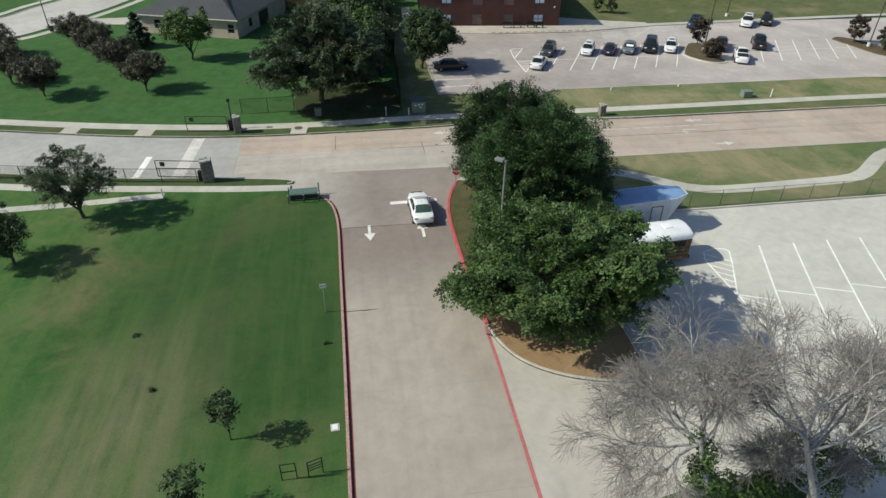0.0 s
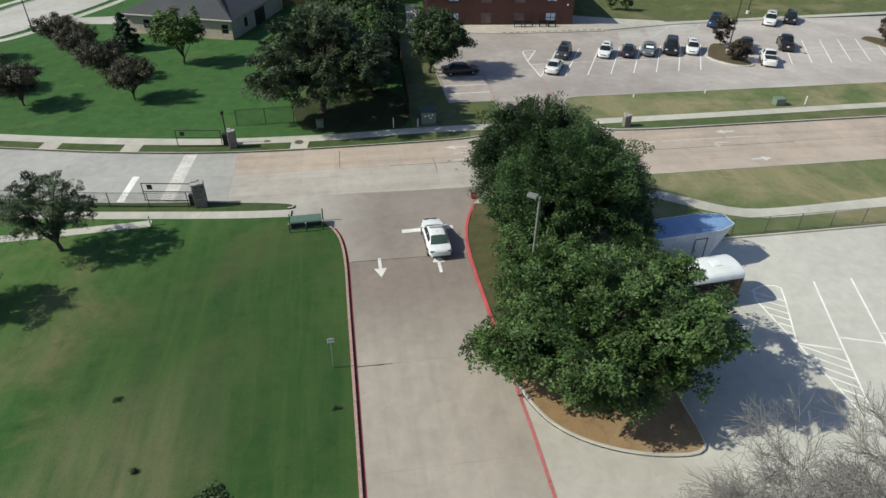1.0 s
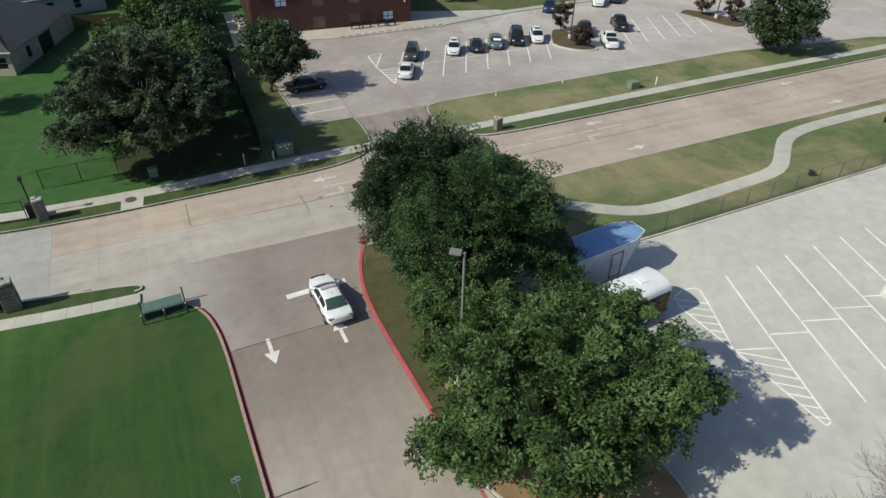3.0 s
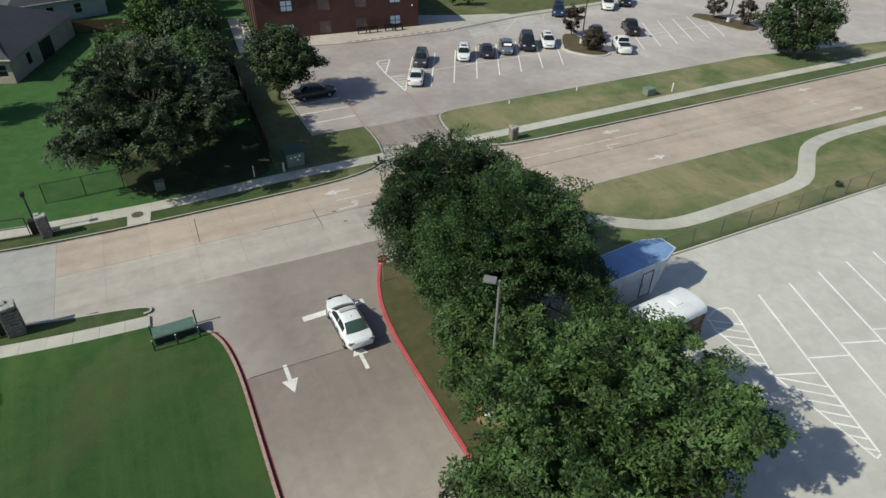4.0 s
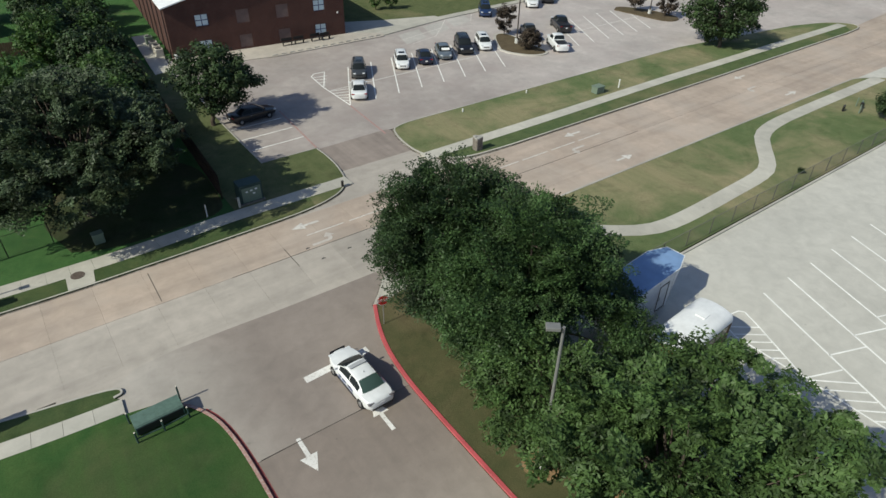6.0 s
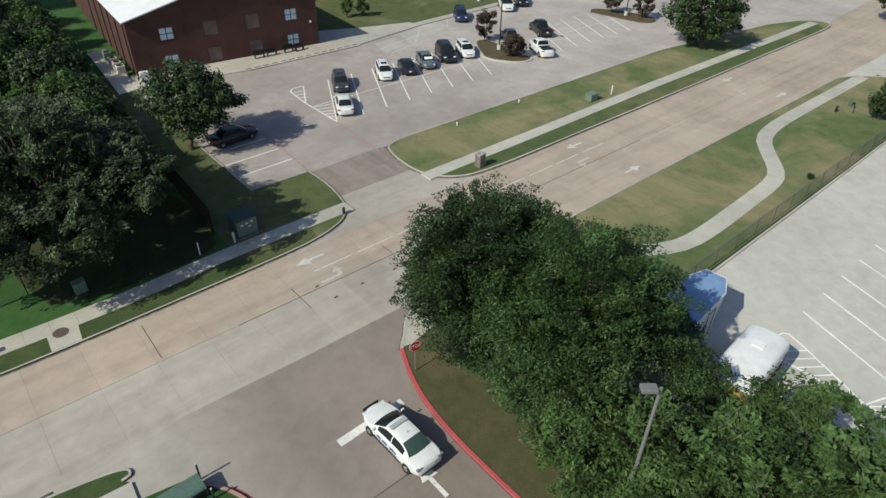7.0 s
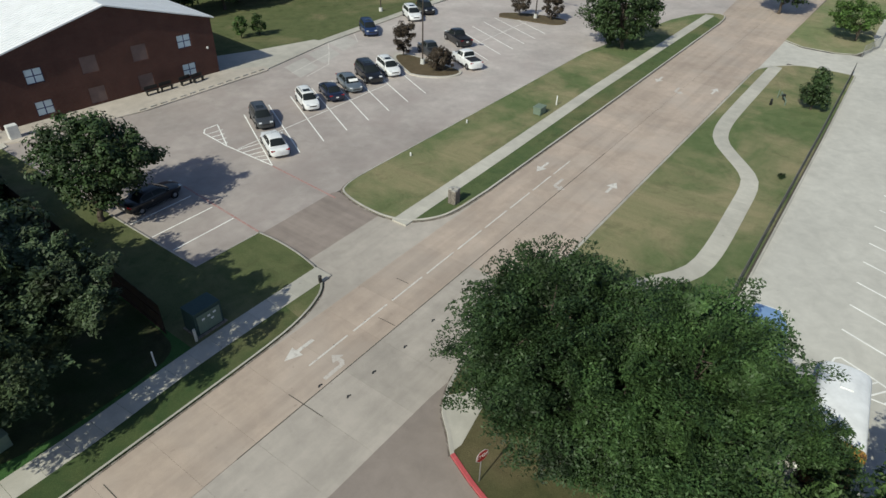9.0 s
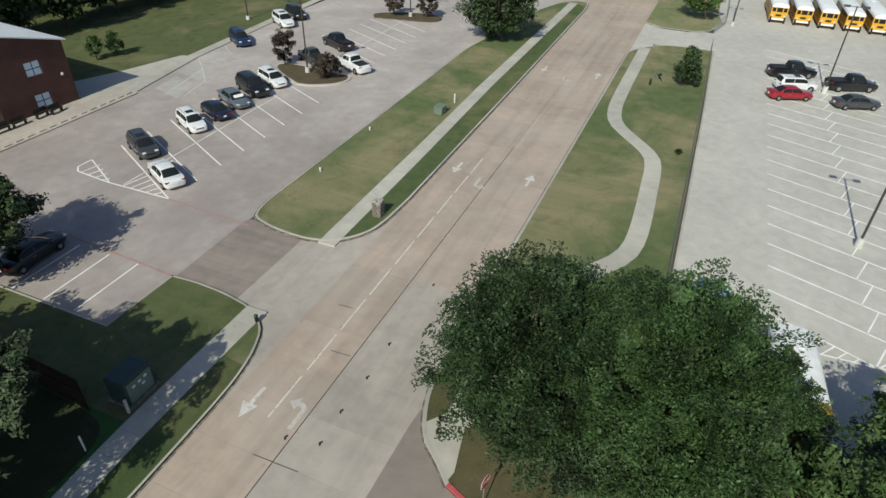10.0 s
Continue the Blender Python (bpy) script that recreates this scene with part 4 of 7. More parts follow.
def spray_cards(centres, middle, lengths, per, size, r, droop=0.22, slim=0.42, thick=0.13, wide=0.42):
    """Leaves set along flat sprays that reach outwards from the crown's middle and sag at their tips."""
    k = len(centres)
    d = (centres - middle) * np.array([1, 1, 0.55])
    d /= np.linalg.norm(d, axis=1)[:, None] + 1e-9
    d = d + r.normal(size=(k, 3)) * np.array([0.45, 0.45, 0.28]) + np.array([0, 0, 0.10])
    d /= np.linalg.norm(d, axis=1)[:, None]
    side = np.cross(d, np.array([0, 0, 1.0]) + r.normal(size=(k, 3)) * 0.34)
    side /= np.linalg.norm(side, axis=1)[:, None] + 1e-9
    over = np.cross(side, d)
    d, side, over = (np.repeat(v, per, 0) for v in (d, side, over))
    ln = np.repeat(lengths, per)[:, None]
    n = k * per
    u = (1.55 * r.random(n) ** 0.8 - 0.55)[:, None]
    # leaves gather on a few twigs of each spray
    twig = r.integers(-2, 3, n)[:, None] * 0.24
    off = (twig * (0.35 + 0.65 * np.clip(u + 0.5, 0, 1)) * 1.6 + r.normal(size=(n, 1)) * 0.10) * wide / 0.42
    pos = np.repeat(centres, per, 0) + d * u * ln + side * off * ln + over * r.normal(size=(n, 1)) * thick * ln
    pos[:, 2:] -= droop * ln * (np.clip(u, 0, 1) ** 2 + 0.35 * off ** 2)
    nor = over * 0.75 + d * 0.18 + r.normal(size=(n, 3)) * 0.31
    nor /= np.linalg.norm(nor, axis=1)[:, None]
    t = d * 0.55 + side * np.sign(r.normal(size=(n, 1))) * 0.6 + r.normal(size=(n, 3)) * 0.45
    t -= nor * np.sum(t * nor, axis=1)[:, None]
    t /= np.linalg.norm(t, axis=1)[:, None] + 1e-9
    b = np.cross(nor, t)
    s = size * (0.6 + 0.8 * r.random(n))[:, None]
    verts = np.stack([pos - t * s, pos - b * s * slim + nor * s * 0.10, pos + t * s, pos + b * s * slim + nor * s * 0.10], 1)
    return verts.reshape(-1, 3), np.arange(4 * n).reshape(n, 4)


def crown_points(blobs, r, hollow=0.5):
    """Clump centres in lumpy ellipsoids (cx, cy, cz, rx, ry, rz, count)."""
    out = []
    for cx, cy, cz, rx, ry, rz, count in blobs:
        d = r.normal(size=(count, 3))
        d /= np.linalg.norm(d, axis=1)[:, None]
        lump = np.array([1 + 0.28 * noise.noise(Vector(v) * 1.9 + Vector((cx, cy, cz))) + 0.16 * noise.noise(Vector(v) * 4.5 + Vector((cy, cz, cx))) for v in d])
        u = (hollow ** 3 + (1 - hollow ** 3) * r.random(count)) ** (1 / 3)
        p = d * (u * lump)[:, None] * np.array([rx, ry, rz])
        out.append(p + np.array([cx, cy, cz]))
    return np.concatenate(out)


def limbs(base, top, targets, r0, r, bend=0.25):
    """A trunk from base to top and boughs that reach the targets."""
    base, top = np.array(base, float), np.array(top, float)
    segs, n = [], 5
    line = [base + (top - base) * i / n + (r.normal(size=3) * 0.06 * np.linalg.norm(top - base) / 4 if 0 < i < n else 0) for i in range(n + 1)]
    for i in range(n):
        segs.append((line[i], line[i + 1], r0 * (1.25 if i == 0 else 1 - 0.08 * i), r0 * (1 - 0.08 * (i + 1))))
    for q in targets:
        s = line[r.integers(2, n + 1)]
        mid = (s + q) / 2 + np.array([0, 0, bend * np.linalg.norm(q - s) * 0.5]) + r.normal(size=3) * 0.2
        pts = [(1 - u) ** 2 * s + 2 * u * (1 - u) * mid + u * u * q for u in np.linspace(0, 1, 6)]
        ra = r0 * (0.28 + 0.25 * r.random())
        for j in range(5):
            segs.append((pts[j], pts[j + 1], ra * (1 - 0.17 * j), ra * (1 - 0.17 * (j + 1))))
        for _ in range(2):
            j = r.integers(2, 5)
            e = pts[j] + r.normal(size=3) * 0.10 * np.linalg.norm(q - s) + np.array([0, 0, 0.1])
            segs.append((pts[j], e, ra * 0.35, ra * 0.1))
    return segs


def tree(label, base, fork, blobs, leaf, bark_mat, r0=0.2, size=0.2, per=70, clump=0.75, boughs=26, seed=1, group="", category="tree", hollow=0.5, name="tree", flat=0.75, spray=0.0, more=1.0, droop=0.22):
    r = np.random.default_rng(seed)
    e = empty(name, pose(base[0], base[1], 0.1))
    off = np.array([base[0], base[1], 0.1])
    cen = crown_points([(*q[:6], max(4, int(q[6] * more))) for q in blobs], r, hollow) - off
    cen[:, 2] = np.maximum(cen[:, 2], min(0.5, 0.6 * blobs[0][2]))
    rad = clump * (0.6 + 0.7 * r.random(len(cen)))
    pick = cen[r.choice(len(cen), min(boughs, len(cen)), False)]
    segs = limbs((0, 0, -0.1), (fork[0] - base[0], fork[1] - base[1], fork[2]), pick, r0, r)
    v, f = tubes(segs, 7)
    quads_mesh("trunk", v, f, bark_mat, e, True)
    if spray:
        v, f = spray_cards(cen, np.average(cen, axis=0) - np.array([0, 0, 1.2]), spray * (0.6 + 0.8 * r.random(len(cen))), per, size, r, droop)
    else:
        v, f = leaf_cards(cen, rad, per, size, r, flat)
    quads_mesh("crown", v, f, leaf, e)
    return tagged(e, label, category, group)


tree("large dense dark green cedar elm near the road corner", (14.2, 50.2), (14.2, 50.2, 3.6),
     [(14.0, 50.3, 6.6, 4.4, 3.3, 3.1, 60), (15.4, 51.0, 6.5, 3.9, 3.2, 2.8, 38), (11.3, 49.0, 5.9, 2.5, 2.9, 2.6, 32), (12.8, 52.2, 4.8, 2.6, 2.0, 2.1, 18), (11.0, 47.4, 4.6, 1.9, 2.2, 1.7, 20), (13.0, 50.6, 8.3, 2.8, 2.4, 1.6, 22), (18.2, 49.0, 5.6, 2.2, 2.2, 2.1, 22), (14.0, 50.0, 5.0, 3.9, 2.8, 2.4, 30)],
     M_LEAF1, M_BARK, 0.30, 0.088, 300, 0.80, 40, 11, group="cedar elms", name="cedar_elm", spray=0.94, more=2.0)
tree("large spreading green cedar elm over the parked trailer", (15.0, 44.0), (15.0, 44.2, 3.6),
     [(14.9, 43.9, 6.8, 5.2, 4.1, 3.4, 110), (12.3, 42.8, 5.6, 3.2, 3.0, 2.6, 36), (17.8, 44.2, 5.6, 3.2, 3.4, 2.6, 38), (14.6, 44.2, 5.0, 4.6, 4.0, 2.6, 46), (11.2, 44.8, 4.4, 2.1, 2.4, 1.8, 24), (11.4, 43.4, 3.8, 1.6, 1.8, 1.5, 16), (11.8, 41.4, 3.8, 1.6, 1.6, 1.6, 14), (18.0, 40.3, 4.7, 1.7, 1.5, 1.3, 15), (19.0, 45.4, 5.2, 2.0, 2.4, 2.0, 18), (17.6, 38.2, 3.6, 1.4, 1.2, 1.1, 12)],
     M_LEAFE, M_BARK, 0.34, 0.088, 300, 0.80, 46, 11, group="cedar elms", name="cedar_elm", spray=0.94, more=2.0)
tree("bright green ash tree over bare earth on the island", (12.0, 31.3), (12.1, 31.2, 3.0),
     [(12.3, 31.2, 5.4, 5.0, 4.6, 2.9, 110), (8.4, 30.7, 4.2, 2.3, 1.9, 1.4, 24), (6.6, 31.2, 3.9, 1.5, 1.2, 0.9, 9), (16.6, 32.4, 5.0, 3.0, 3.2, 2.5, 48), (17.6, 30.4, 4.6, 1.7, 2.0, 1.9, 18), (15.8, 27.9, 6.7, 1.9, 1.6, 1.4, 24), (13.6, 28.2, 4.0, 3.6, 2.0, 2.0, 30), (12.0, 34.8, 4.2, 3.6, 2.4, 2.3, 32), (12.3, 31.2, 4.4, 4.0, 3.4, 2.0, 30)],
     M_LEAF2, M_BARK, 0.26, 0.125, 190, 0.72, 44, 12, name="ash_tree", spray=0.82, more=1.52, droop=0.30)
tree("scrubby young green tree round the lamp pole", (12.2, 38.2), (12.2, 38.2, 2.4),
     [(11.9, 38.0, 4.2, 2.2, 2.0, 2.2, 50), (10.0, 35.9, 4.6, 1.4, 1.1, 1.9, 32), (13.8, 37.2, 3.4, 1.7, 1.8, 1.5, 30), (10.7, 40.4, 3.4, 1.7, 2.0, 1.9, 36), (9.6, 38.3, 2.6, 1.2, 1.5, 1.4, 22)],
     M_LEAF2, M_BARK, 0.12, 0.115, 150, 0.75, 50, 13, name="young_tree", spray=0.8, droop=0.1)
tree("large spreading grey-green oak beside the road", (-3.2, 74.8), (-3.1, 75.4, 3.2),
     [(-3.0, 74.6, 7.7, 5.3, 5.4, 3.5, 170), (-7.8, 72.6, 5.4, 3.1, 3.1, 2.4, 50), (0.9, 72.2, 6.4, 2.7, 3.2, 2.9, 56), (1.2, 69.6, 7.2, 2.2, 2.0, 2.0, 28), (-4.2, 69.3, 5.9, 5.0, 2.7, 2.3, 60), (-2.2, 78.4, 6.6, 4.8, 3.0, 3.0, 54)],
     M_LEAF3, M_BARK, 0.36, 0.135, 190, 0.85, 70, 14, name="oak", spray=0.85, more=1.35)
tree("round dark green oak beside the parking bays", (10.5, 86.1), (10.6, 86.2, 2.4),
     [(11.3, 86.4, 5.0, 3.8, 4.0, 2.8, 210), (13.6, 85.6, 4.0, 2.2, 2.2, 1.8, 40)], M_LEAF4, M_BARK, 0.24, 0.28, 66, 0.8, 24, 15, name="oak")
tree("large round green tree on the dry verge", (77.0, 72.4), (77.2, 72.8, 2.2),
     [(77.9, 73.6, 4.9, 4.7, 4.8, 4.0, 260)], M_LEAF4, M_BARK, 0.26, 0.34, 60, 0.95, 24, 16, name="shade_tree")
tree("grey-green live oak on the lawn", (-23.1, 49.8), (-23.2, 49.8, 2.0),
     [(-23.4, 49.9, 4.1, 2.9, 2.8, 1.9, 150), (-20.9, 49.6, 3.6, 1.4, 1.4, 1.0, 24)], M_LEAFS, M_BARK, 0.17, 0.07, 170, 0.55, 34, 17, name="live_oak", spray=0.55)
tree("small round dark tree on the lawn", (-26.0, 43.3), (-26.1, 43.3, 1.6),
     [(-26.6, 43.4, 3.0, 2.2, 2.2, 1.7, 110)], M_LEAF4, M_BARK, 0.13, 0.15, 110, 0.55, 20, 18, name="lawn_tree")
for (x, y), sd in (((-7.8, 24.1), 19), ((-8.9, 19.6), 20)):
    tree("thin dark green sapling on the lawn", (x, y), (x - 0.05, y + 0.05, 1.4),
         [(x - 0.1, y + 0.05, 2.7, 0.95, 0.9, 0.95, 42)], M_LEAF4, M_BARK, 0.045, 0.16, 26, 0.34, 14, sd, "saplings on the lawn", name="sapling")
MYR = [(-25.0, 81.2), (-30.0, 88.5), (-35.0, 96.0), (-39.4, 101.9), (-36.8, 80.6), (-42.6, 86.0), (-46.0, 92.0), (-49.5, 98.0)]
for i, (x, y) in enumerate(MYR):
    tree("purplish crape myrtle with several stems on the lawn", (x, y), (x, y, 1.0),
         [(x, y, 3.5, 2.9, 2.8, 1.2, 90), (x, y, 2.6, 2.1, 2.0, 0.9, 50)], M_LEAFP, M_BARK, 0.13, 0.18, 90, 0.62, 16, 30 + i, "crape myrtles", "shrub", name="crape_myrtle")
tree("light green tree in front of the house", (-21.5, 93.6), (-21.5, 93.6, 2.2),
     [(-21.7, 93.8, 5.0, 3.0, 2.8, 2.2, 110), (-23.4, 93.9, 4.0, 1.7, 1.7, 1.4, 30), (-19.9, 93.6, 4.2, 1.7, 1.6, 1.4, 30)], M_LEAFL, M_BARK, 0.16, 0.28, 50, 0.7, 22, 41, name="lawn_tree")
tree("dark conical evergreen by the house", (-30.2, 100.6), (-30.2, 100.6, 3.6),
     [(-30.2, 100.6, 0.9 + 0.72 * k, 2.0 - 0.31 * k, 2.0 - 0.31 * k, 0.7, 46 - 7 * k) for k in range(6)], M_LEAFC, M_BARK, 0.1, 0.24, 60, 0.42, 10, 42, name="evergreen")
for i, (x, y, h, s, lf) in enumerate(((2.6, 103.0, 6.6, 2.2, M_LEAF4), (2.8, 107.5, 6.0, 2.0, M_LEAF1), (-0.4, 110.0, 8.0, 2.4, M_LEAFG), (1.0, 121.5, 8.0, 3.0, M_LEAF4), (-0.6, 96.5, 4.6, 2.2, M_LEAFL), (3.4, 97.0, 6.0, 2.2, M_LEAFG), (3.0, 90.5, 5.6, 2.0, M_LEAFG), (-1.5, 91.0, 6.0, 2.6, M_LEAFL), (1.8, 114.6, 7.0, 2.4, M_LEAF1), (3.0, 84.5, 5.6, 2.2, M_LEAF4), (2.4, 79.8, 7.6, 2.6, M_LEAF3), (-4.5, 84.0, 7.0, 3.0, M_LEAF3), (-5.0, 92.5, 6.2, 2.8, M_LEAFG), (-4.6, 99.0, 6.2, 2.8, M_LEAFG), (0.6, 86.8, 6.0, 2.4, M_LEAFG), (5.0, 93.6, 5.0, 2.0, M_LEAF4),
                                         (5.0, 100.5, 4.6, 2.0, M_LEAF1), (5.9, 108.5, 5.4, 2.3, M_LEAF4), (5.4, 114.0, 5.6, 2.5, M_LEAFG), (6.2, 119.5, 5.6, 2.4, M_LEAF4), (6.6, 125.5, 5.8, 2.7, M_LEAFG), (6.6, 131.5, 5.8, 2.8, M_LEAF4), (6.2, 138.0, 6.4, 3.0, M_LEAFG), (2.0, 129.0, 7.2, 3.2, M_LEAF4), (1.8, 137.0, 7.6, 3.4, M_LEAFG))):
    tree("tall leafy tree between the houses", (x, y), (x, y, h * 0.35),
         [(x, y, h * 0.56, s, s, h * 0.42, 125)], lf, M_BARK, 0.18, 0.34, 46, 0.85, 18, 50 + i, "trees behind the oak", name="tall_tree")
for (x, y, h, s), sd in (((55.4, 93.2, 4.4, 1.45), 60), ((54.1, 86.2, 3.0, 1.5), 61), ((81.6, 91.4, 4.2, 1.4), 62), ((83.0, 86.6, 4.0, 1.5), 63)):
    tree("small purplish tree in a parking island", (x, y), (x, y, 0.9),
         [(x, y, h * 0.58, s, s, h * 0.42, 60)], M_LEAFR, M_BARK, 0.08, 0.20, 80, 0.42, 12, sd, "parking island trees", name="island_tree")
for (x, y), sd in (((46.6, 114.5), 64), ((49.0, 113.6), 65)):
    tree("small green shrub by the building", (x, y), (x, y, 0.8), [(x, y, 1.8, 1.0, 1.0, 1.1, 34)], M_LEAFG, M_BARK, 0.07, 0.22, 44, 0.4, 8, sd, "shrubs by the building", "shrub", name="shrub")
tree("small dark tree by the fence", (70.3, 47.3), (70.3, 47.3, 1.2), [(70.3, 47.3, 1.7, 1.5, 1.5, 1.1, 50), (70.3, 47.3, 2.9, 1.15, 1.15, 1.0, 34), (70.3, 47.3, 4.0, 0.65, 0.65, 0.8, 16)], M_LEAF4, M_BARK, 0.09, 0.24, 50, 0.5, 14, 66, name="fence_tree")
tree("low dark bush in the dry grass", (51.1, 46.2), (51.1, 46.2, 0.3), [(51.1, 46.2, 0.40, 0.3, 0.3, 0.28, 20)], M_LEAF4, M_BARK, 0.04, 0.10, 30, 0.18, 6, 67, "", "shrub", name="bush")
for (x, y), sd in (((-12.9, 28.4), 91), ((-2.6, 31.2), 92), ((-15.0, 33.6), 93)):
    tree("small dark weed tuft in the mown lawn", (x, y), (x, y, 0.05), [(x, y, 0.16, 0.24, 0.22, 0.10, 8)], M_LEAF4, M_BARK, 0.015, 0.07, 26, 0.14, 3, sd, "weeds in the lawn", "weed", name="weed_tuft")
tree("green tree beyond the cross drive", (103.2, 47.4), (103.2, 47.4, 1.4), [(103.2, 48.4, 3.4, 3.4, 3.4, 2.2, 120)], M_LEAFL, M_BARK, 0.14, 0.30, 46, 0.7, 16, 68, name="verge_tree")
wood = None
for i in range(26):
    x, y = 26 + 5.2 * (i % 13) + 2.5 * rng.random(), 128 + 11 * (i // 13) + 4 * rng.random()
    if wood is None:
        wood = tree("dark dense tree at the edge of the woods", (x, y), (x, y, 3.0), [(x, y, 6.2, 4.0, 4.0, 4.2, 160)], M_LEAF4, M_BARK, 0.22, 0.55, 30, 1.1, 18, 70, "trees at the wood edge", name="wood_tree")
    else:
        copy_thing(wood, pose(x, y, 0.1, 0, 0, 360 * rng.random()))
for x, y in ((-58, 150), (-66, 140), (-40, 185), (-20, 150), (-6, 140), (4, 150), (112, 60), (118, 92), (128, 84), (130, 112)):
    copy_thing(wood, pose(x, y, 0.1, 0, 0, 360 * rng.random()))


def bare_tree(label, base, fork, spread, limbs_at, seed, ivy=True, hang=1.0, stout=0.078):
    """A leafless tree: a leaning trunk, long spreading limbs at the fork, drooping down to fine twigs."""
    r = np.random.default_rng(seed)
    e = empty("bare_tree", pose(base[0], base[1], 0.1))
    thick, fine = [], []
    top = np.array(fork) - np.array([base[0], base[1], 0.1])
    line = [top * u + np.array([0.25 * math.sin(5 * u), 0.18 * math.sin(4 * u + 1), 0]) * (1 - u) for u in np.linspace(0, 1, 7)]
    line[0][2] = -0.15
    for i in range(6):
        thick.append((line[i], line[i + 1], 0.19 - 0.013 * i, 0.19 - 0.013 * (i + 1)))

    def turned(d, amount):
        v = r.normal(size=3) * np.array([1, 1, 0.7])
        v -= d * (v @ d)
        v /= np.linalg.norm(v)
        out = d + v * amount * (0.6 + 0.6 * r.random())
        return out / np.linalg.norm(out)

    def twigs(q, d, n, ln):
        for _ in range(n):
            t1 = turned(d, 0.8) + np.array([0, 0, -0.12 * hang])
            m = q + t1 * ln * (0.4 + 0.6 * r.random())
            fine.append((q, m, 0.009, 0.007))
            for _ in range(2):
                t2 = turned(t1 / np.linalg.norm(t1), 0.6) + np.array([0, 0, -0.3 * hang])
                k = m + t2 * ln * (0.35 + 0.5 * r.random())
                fine.append((m, k, 0.007, 0.005))

    def grow(p, d, ln, rad, lev):
        q = p
        steps = 6 if lev < 2 else 4
        for i in range(steps):
            sag = (0.04, 0.0, -0.07, -0.12)[min(lev, 3)] * hang + 0.05 * (1 - hang)
            d = d + r.normal(size=3) * 0.17 + np.array([0, 0, sag])
            d /= np.linalg.norm(d)
            s = q + d * ln / steps
            (thick if rad > 0.018 else fine).append((q, s, rad * (1 - 0.45 * i / steps), rad * (1 - 0.45 * (i + 1) / steps)))
            q = s
            if lev >= 2 and r.random() < 0.7:
                twigs(q, d, 1, 0.7)
            if lev < 3 and i >= 1 and r.random() < (0.6 if lev < 2 else 0.42):
                grow(q, turned(d, 0.75), ln * (0.42 + 0.16 * r.random()), max(0.010, rad * 0.5), lev + 1)
        if lev < 3:
            for _ in range(2):
                grow(q, turned(d, 0.45), ln * (0.46 + 0.2 * r.random()), max(0.010, rad * 0.62), lev + 1)
        else:
            twigs(q, d, 2, 0.6)

    for az, el, ln in limbs_at:
        d = np.array([math.cos(radians(az)) * math.cos(radians(el)), math.sin(radians(az)) * math.cos(radians(el)), math.sin(radians(el))])
        grow(line[6] * (0.9 + 0.1 * r.random()), d, ln * spread, stout, 0)
    v, f = tubes(thick, 7)
    quads_mesh("trunk", v, f, M_DEAD, e, True)
    v, f = tubes(fine, 3)
    quads_mesh("twig_mass", v, f, M_TWIG, e)["kind"] = "stuff"
    if ivy:
        c = np.array([line[0] + (line[6] - line[0]) * u + np.array([0.3 * math.cos(u * 40), 0.3 * math.sin(u * 40), 0]) for u in np.linspace(0.2, 0.98, 60)])
        v, f = leaf_cards(c, np.full(len(c), 0.5), 80, 0.13, r)
        quads_mesh("ivy", v, f, M_LEAFI, e)["label"] = "green ivy on the trunk"
    return tagged(e, label, "tree", "bare trees")


bare_tree("bare grey tree with ivy on its trunk", (14.6, 11.6), (12.6, 14.5, 8.4), 0.9, ((180, 0, 3.0), (200, 10, 2.4), (150, 18, 2.5), (120, 30, 2.6), (88, 48, 2.8), (62, 26, 3.2), (35, 12, 3.0), (10, 35, 2.4), (100, 14, 2.8)), 27, True, 0.6, 0.062)
bare_tree("bare grey tree with pale twisted limbs", (19.6, 12.0), (17.6, 14.6, 7.4), 0.95, ((25, 20, 3.6), (50, 34, 3.2), (80, 16, 3.2), (120, 34, 2.4), (350, 34, 2.8), (5, 10, 3.4), (40, 60, 2.6)), 25, False, 0.1, 0.072)
bare_tree("low thicket of bare grey stems", (20.4, 14.2), (20.0, 15.2, 2.6), 0.8, ((30, 30, 3.0), (75, 40, 2.8), (130, 35, 2.8), (170, 25, 2.4), (350, 35, 3.0)), 23, False, 0.2, 0.05)
tree("bright green scrub at the foot of the bare trees", (15.6, 16.0), (15.6, 16.0, 1.2), [(15.4, 15.8, 2.0, 1.5, 1.1, 1.5, 34), (17.8, 15.6, 2.0, 1.6, 1.1, 1.4, 24), (20.6, 16.6, 2.2, 2.0, 1.4, 1.6, 30), (23.4, 16.8, 2.2, 1.6, 1.4, 1.5, 20)], M_LEAFL, M_DEAD, 0.1, 0.2, 60, 0.6, 14, 90, "", "shrub", name="scrub")

# ---- vehicles ----


def loft(rings, closed=True):
    bm = bmesh.new()
    rows = [[bm.verts.new(p) for p in ring] for ring in rings]
    n = len(rings[0])
    for a, b in zip(rows, rows[1:]):
        for i in range(n if closed else n - 1):
            bm.faces.new((a[i], a[(i + 1) % n], b[(i + 1) % n], b[i]))
    if closed:
        bm.faces.new(rows[0][::-1])
        bm.faces.new(rows[-1])
    bmesh.ops.recalc_face_normals(bm, faces=bm.faces[:])
    return bm


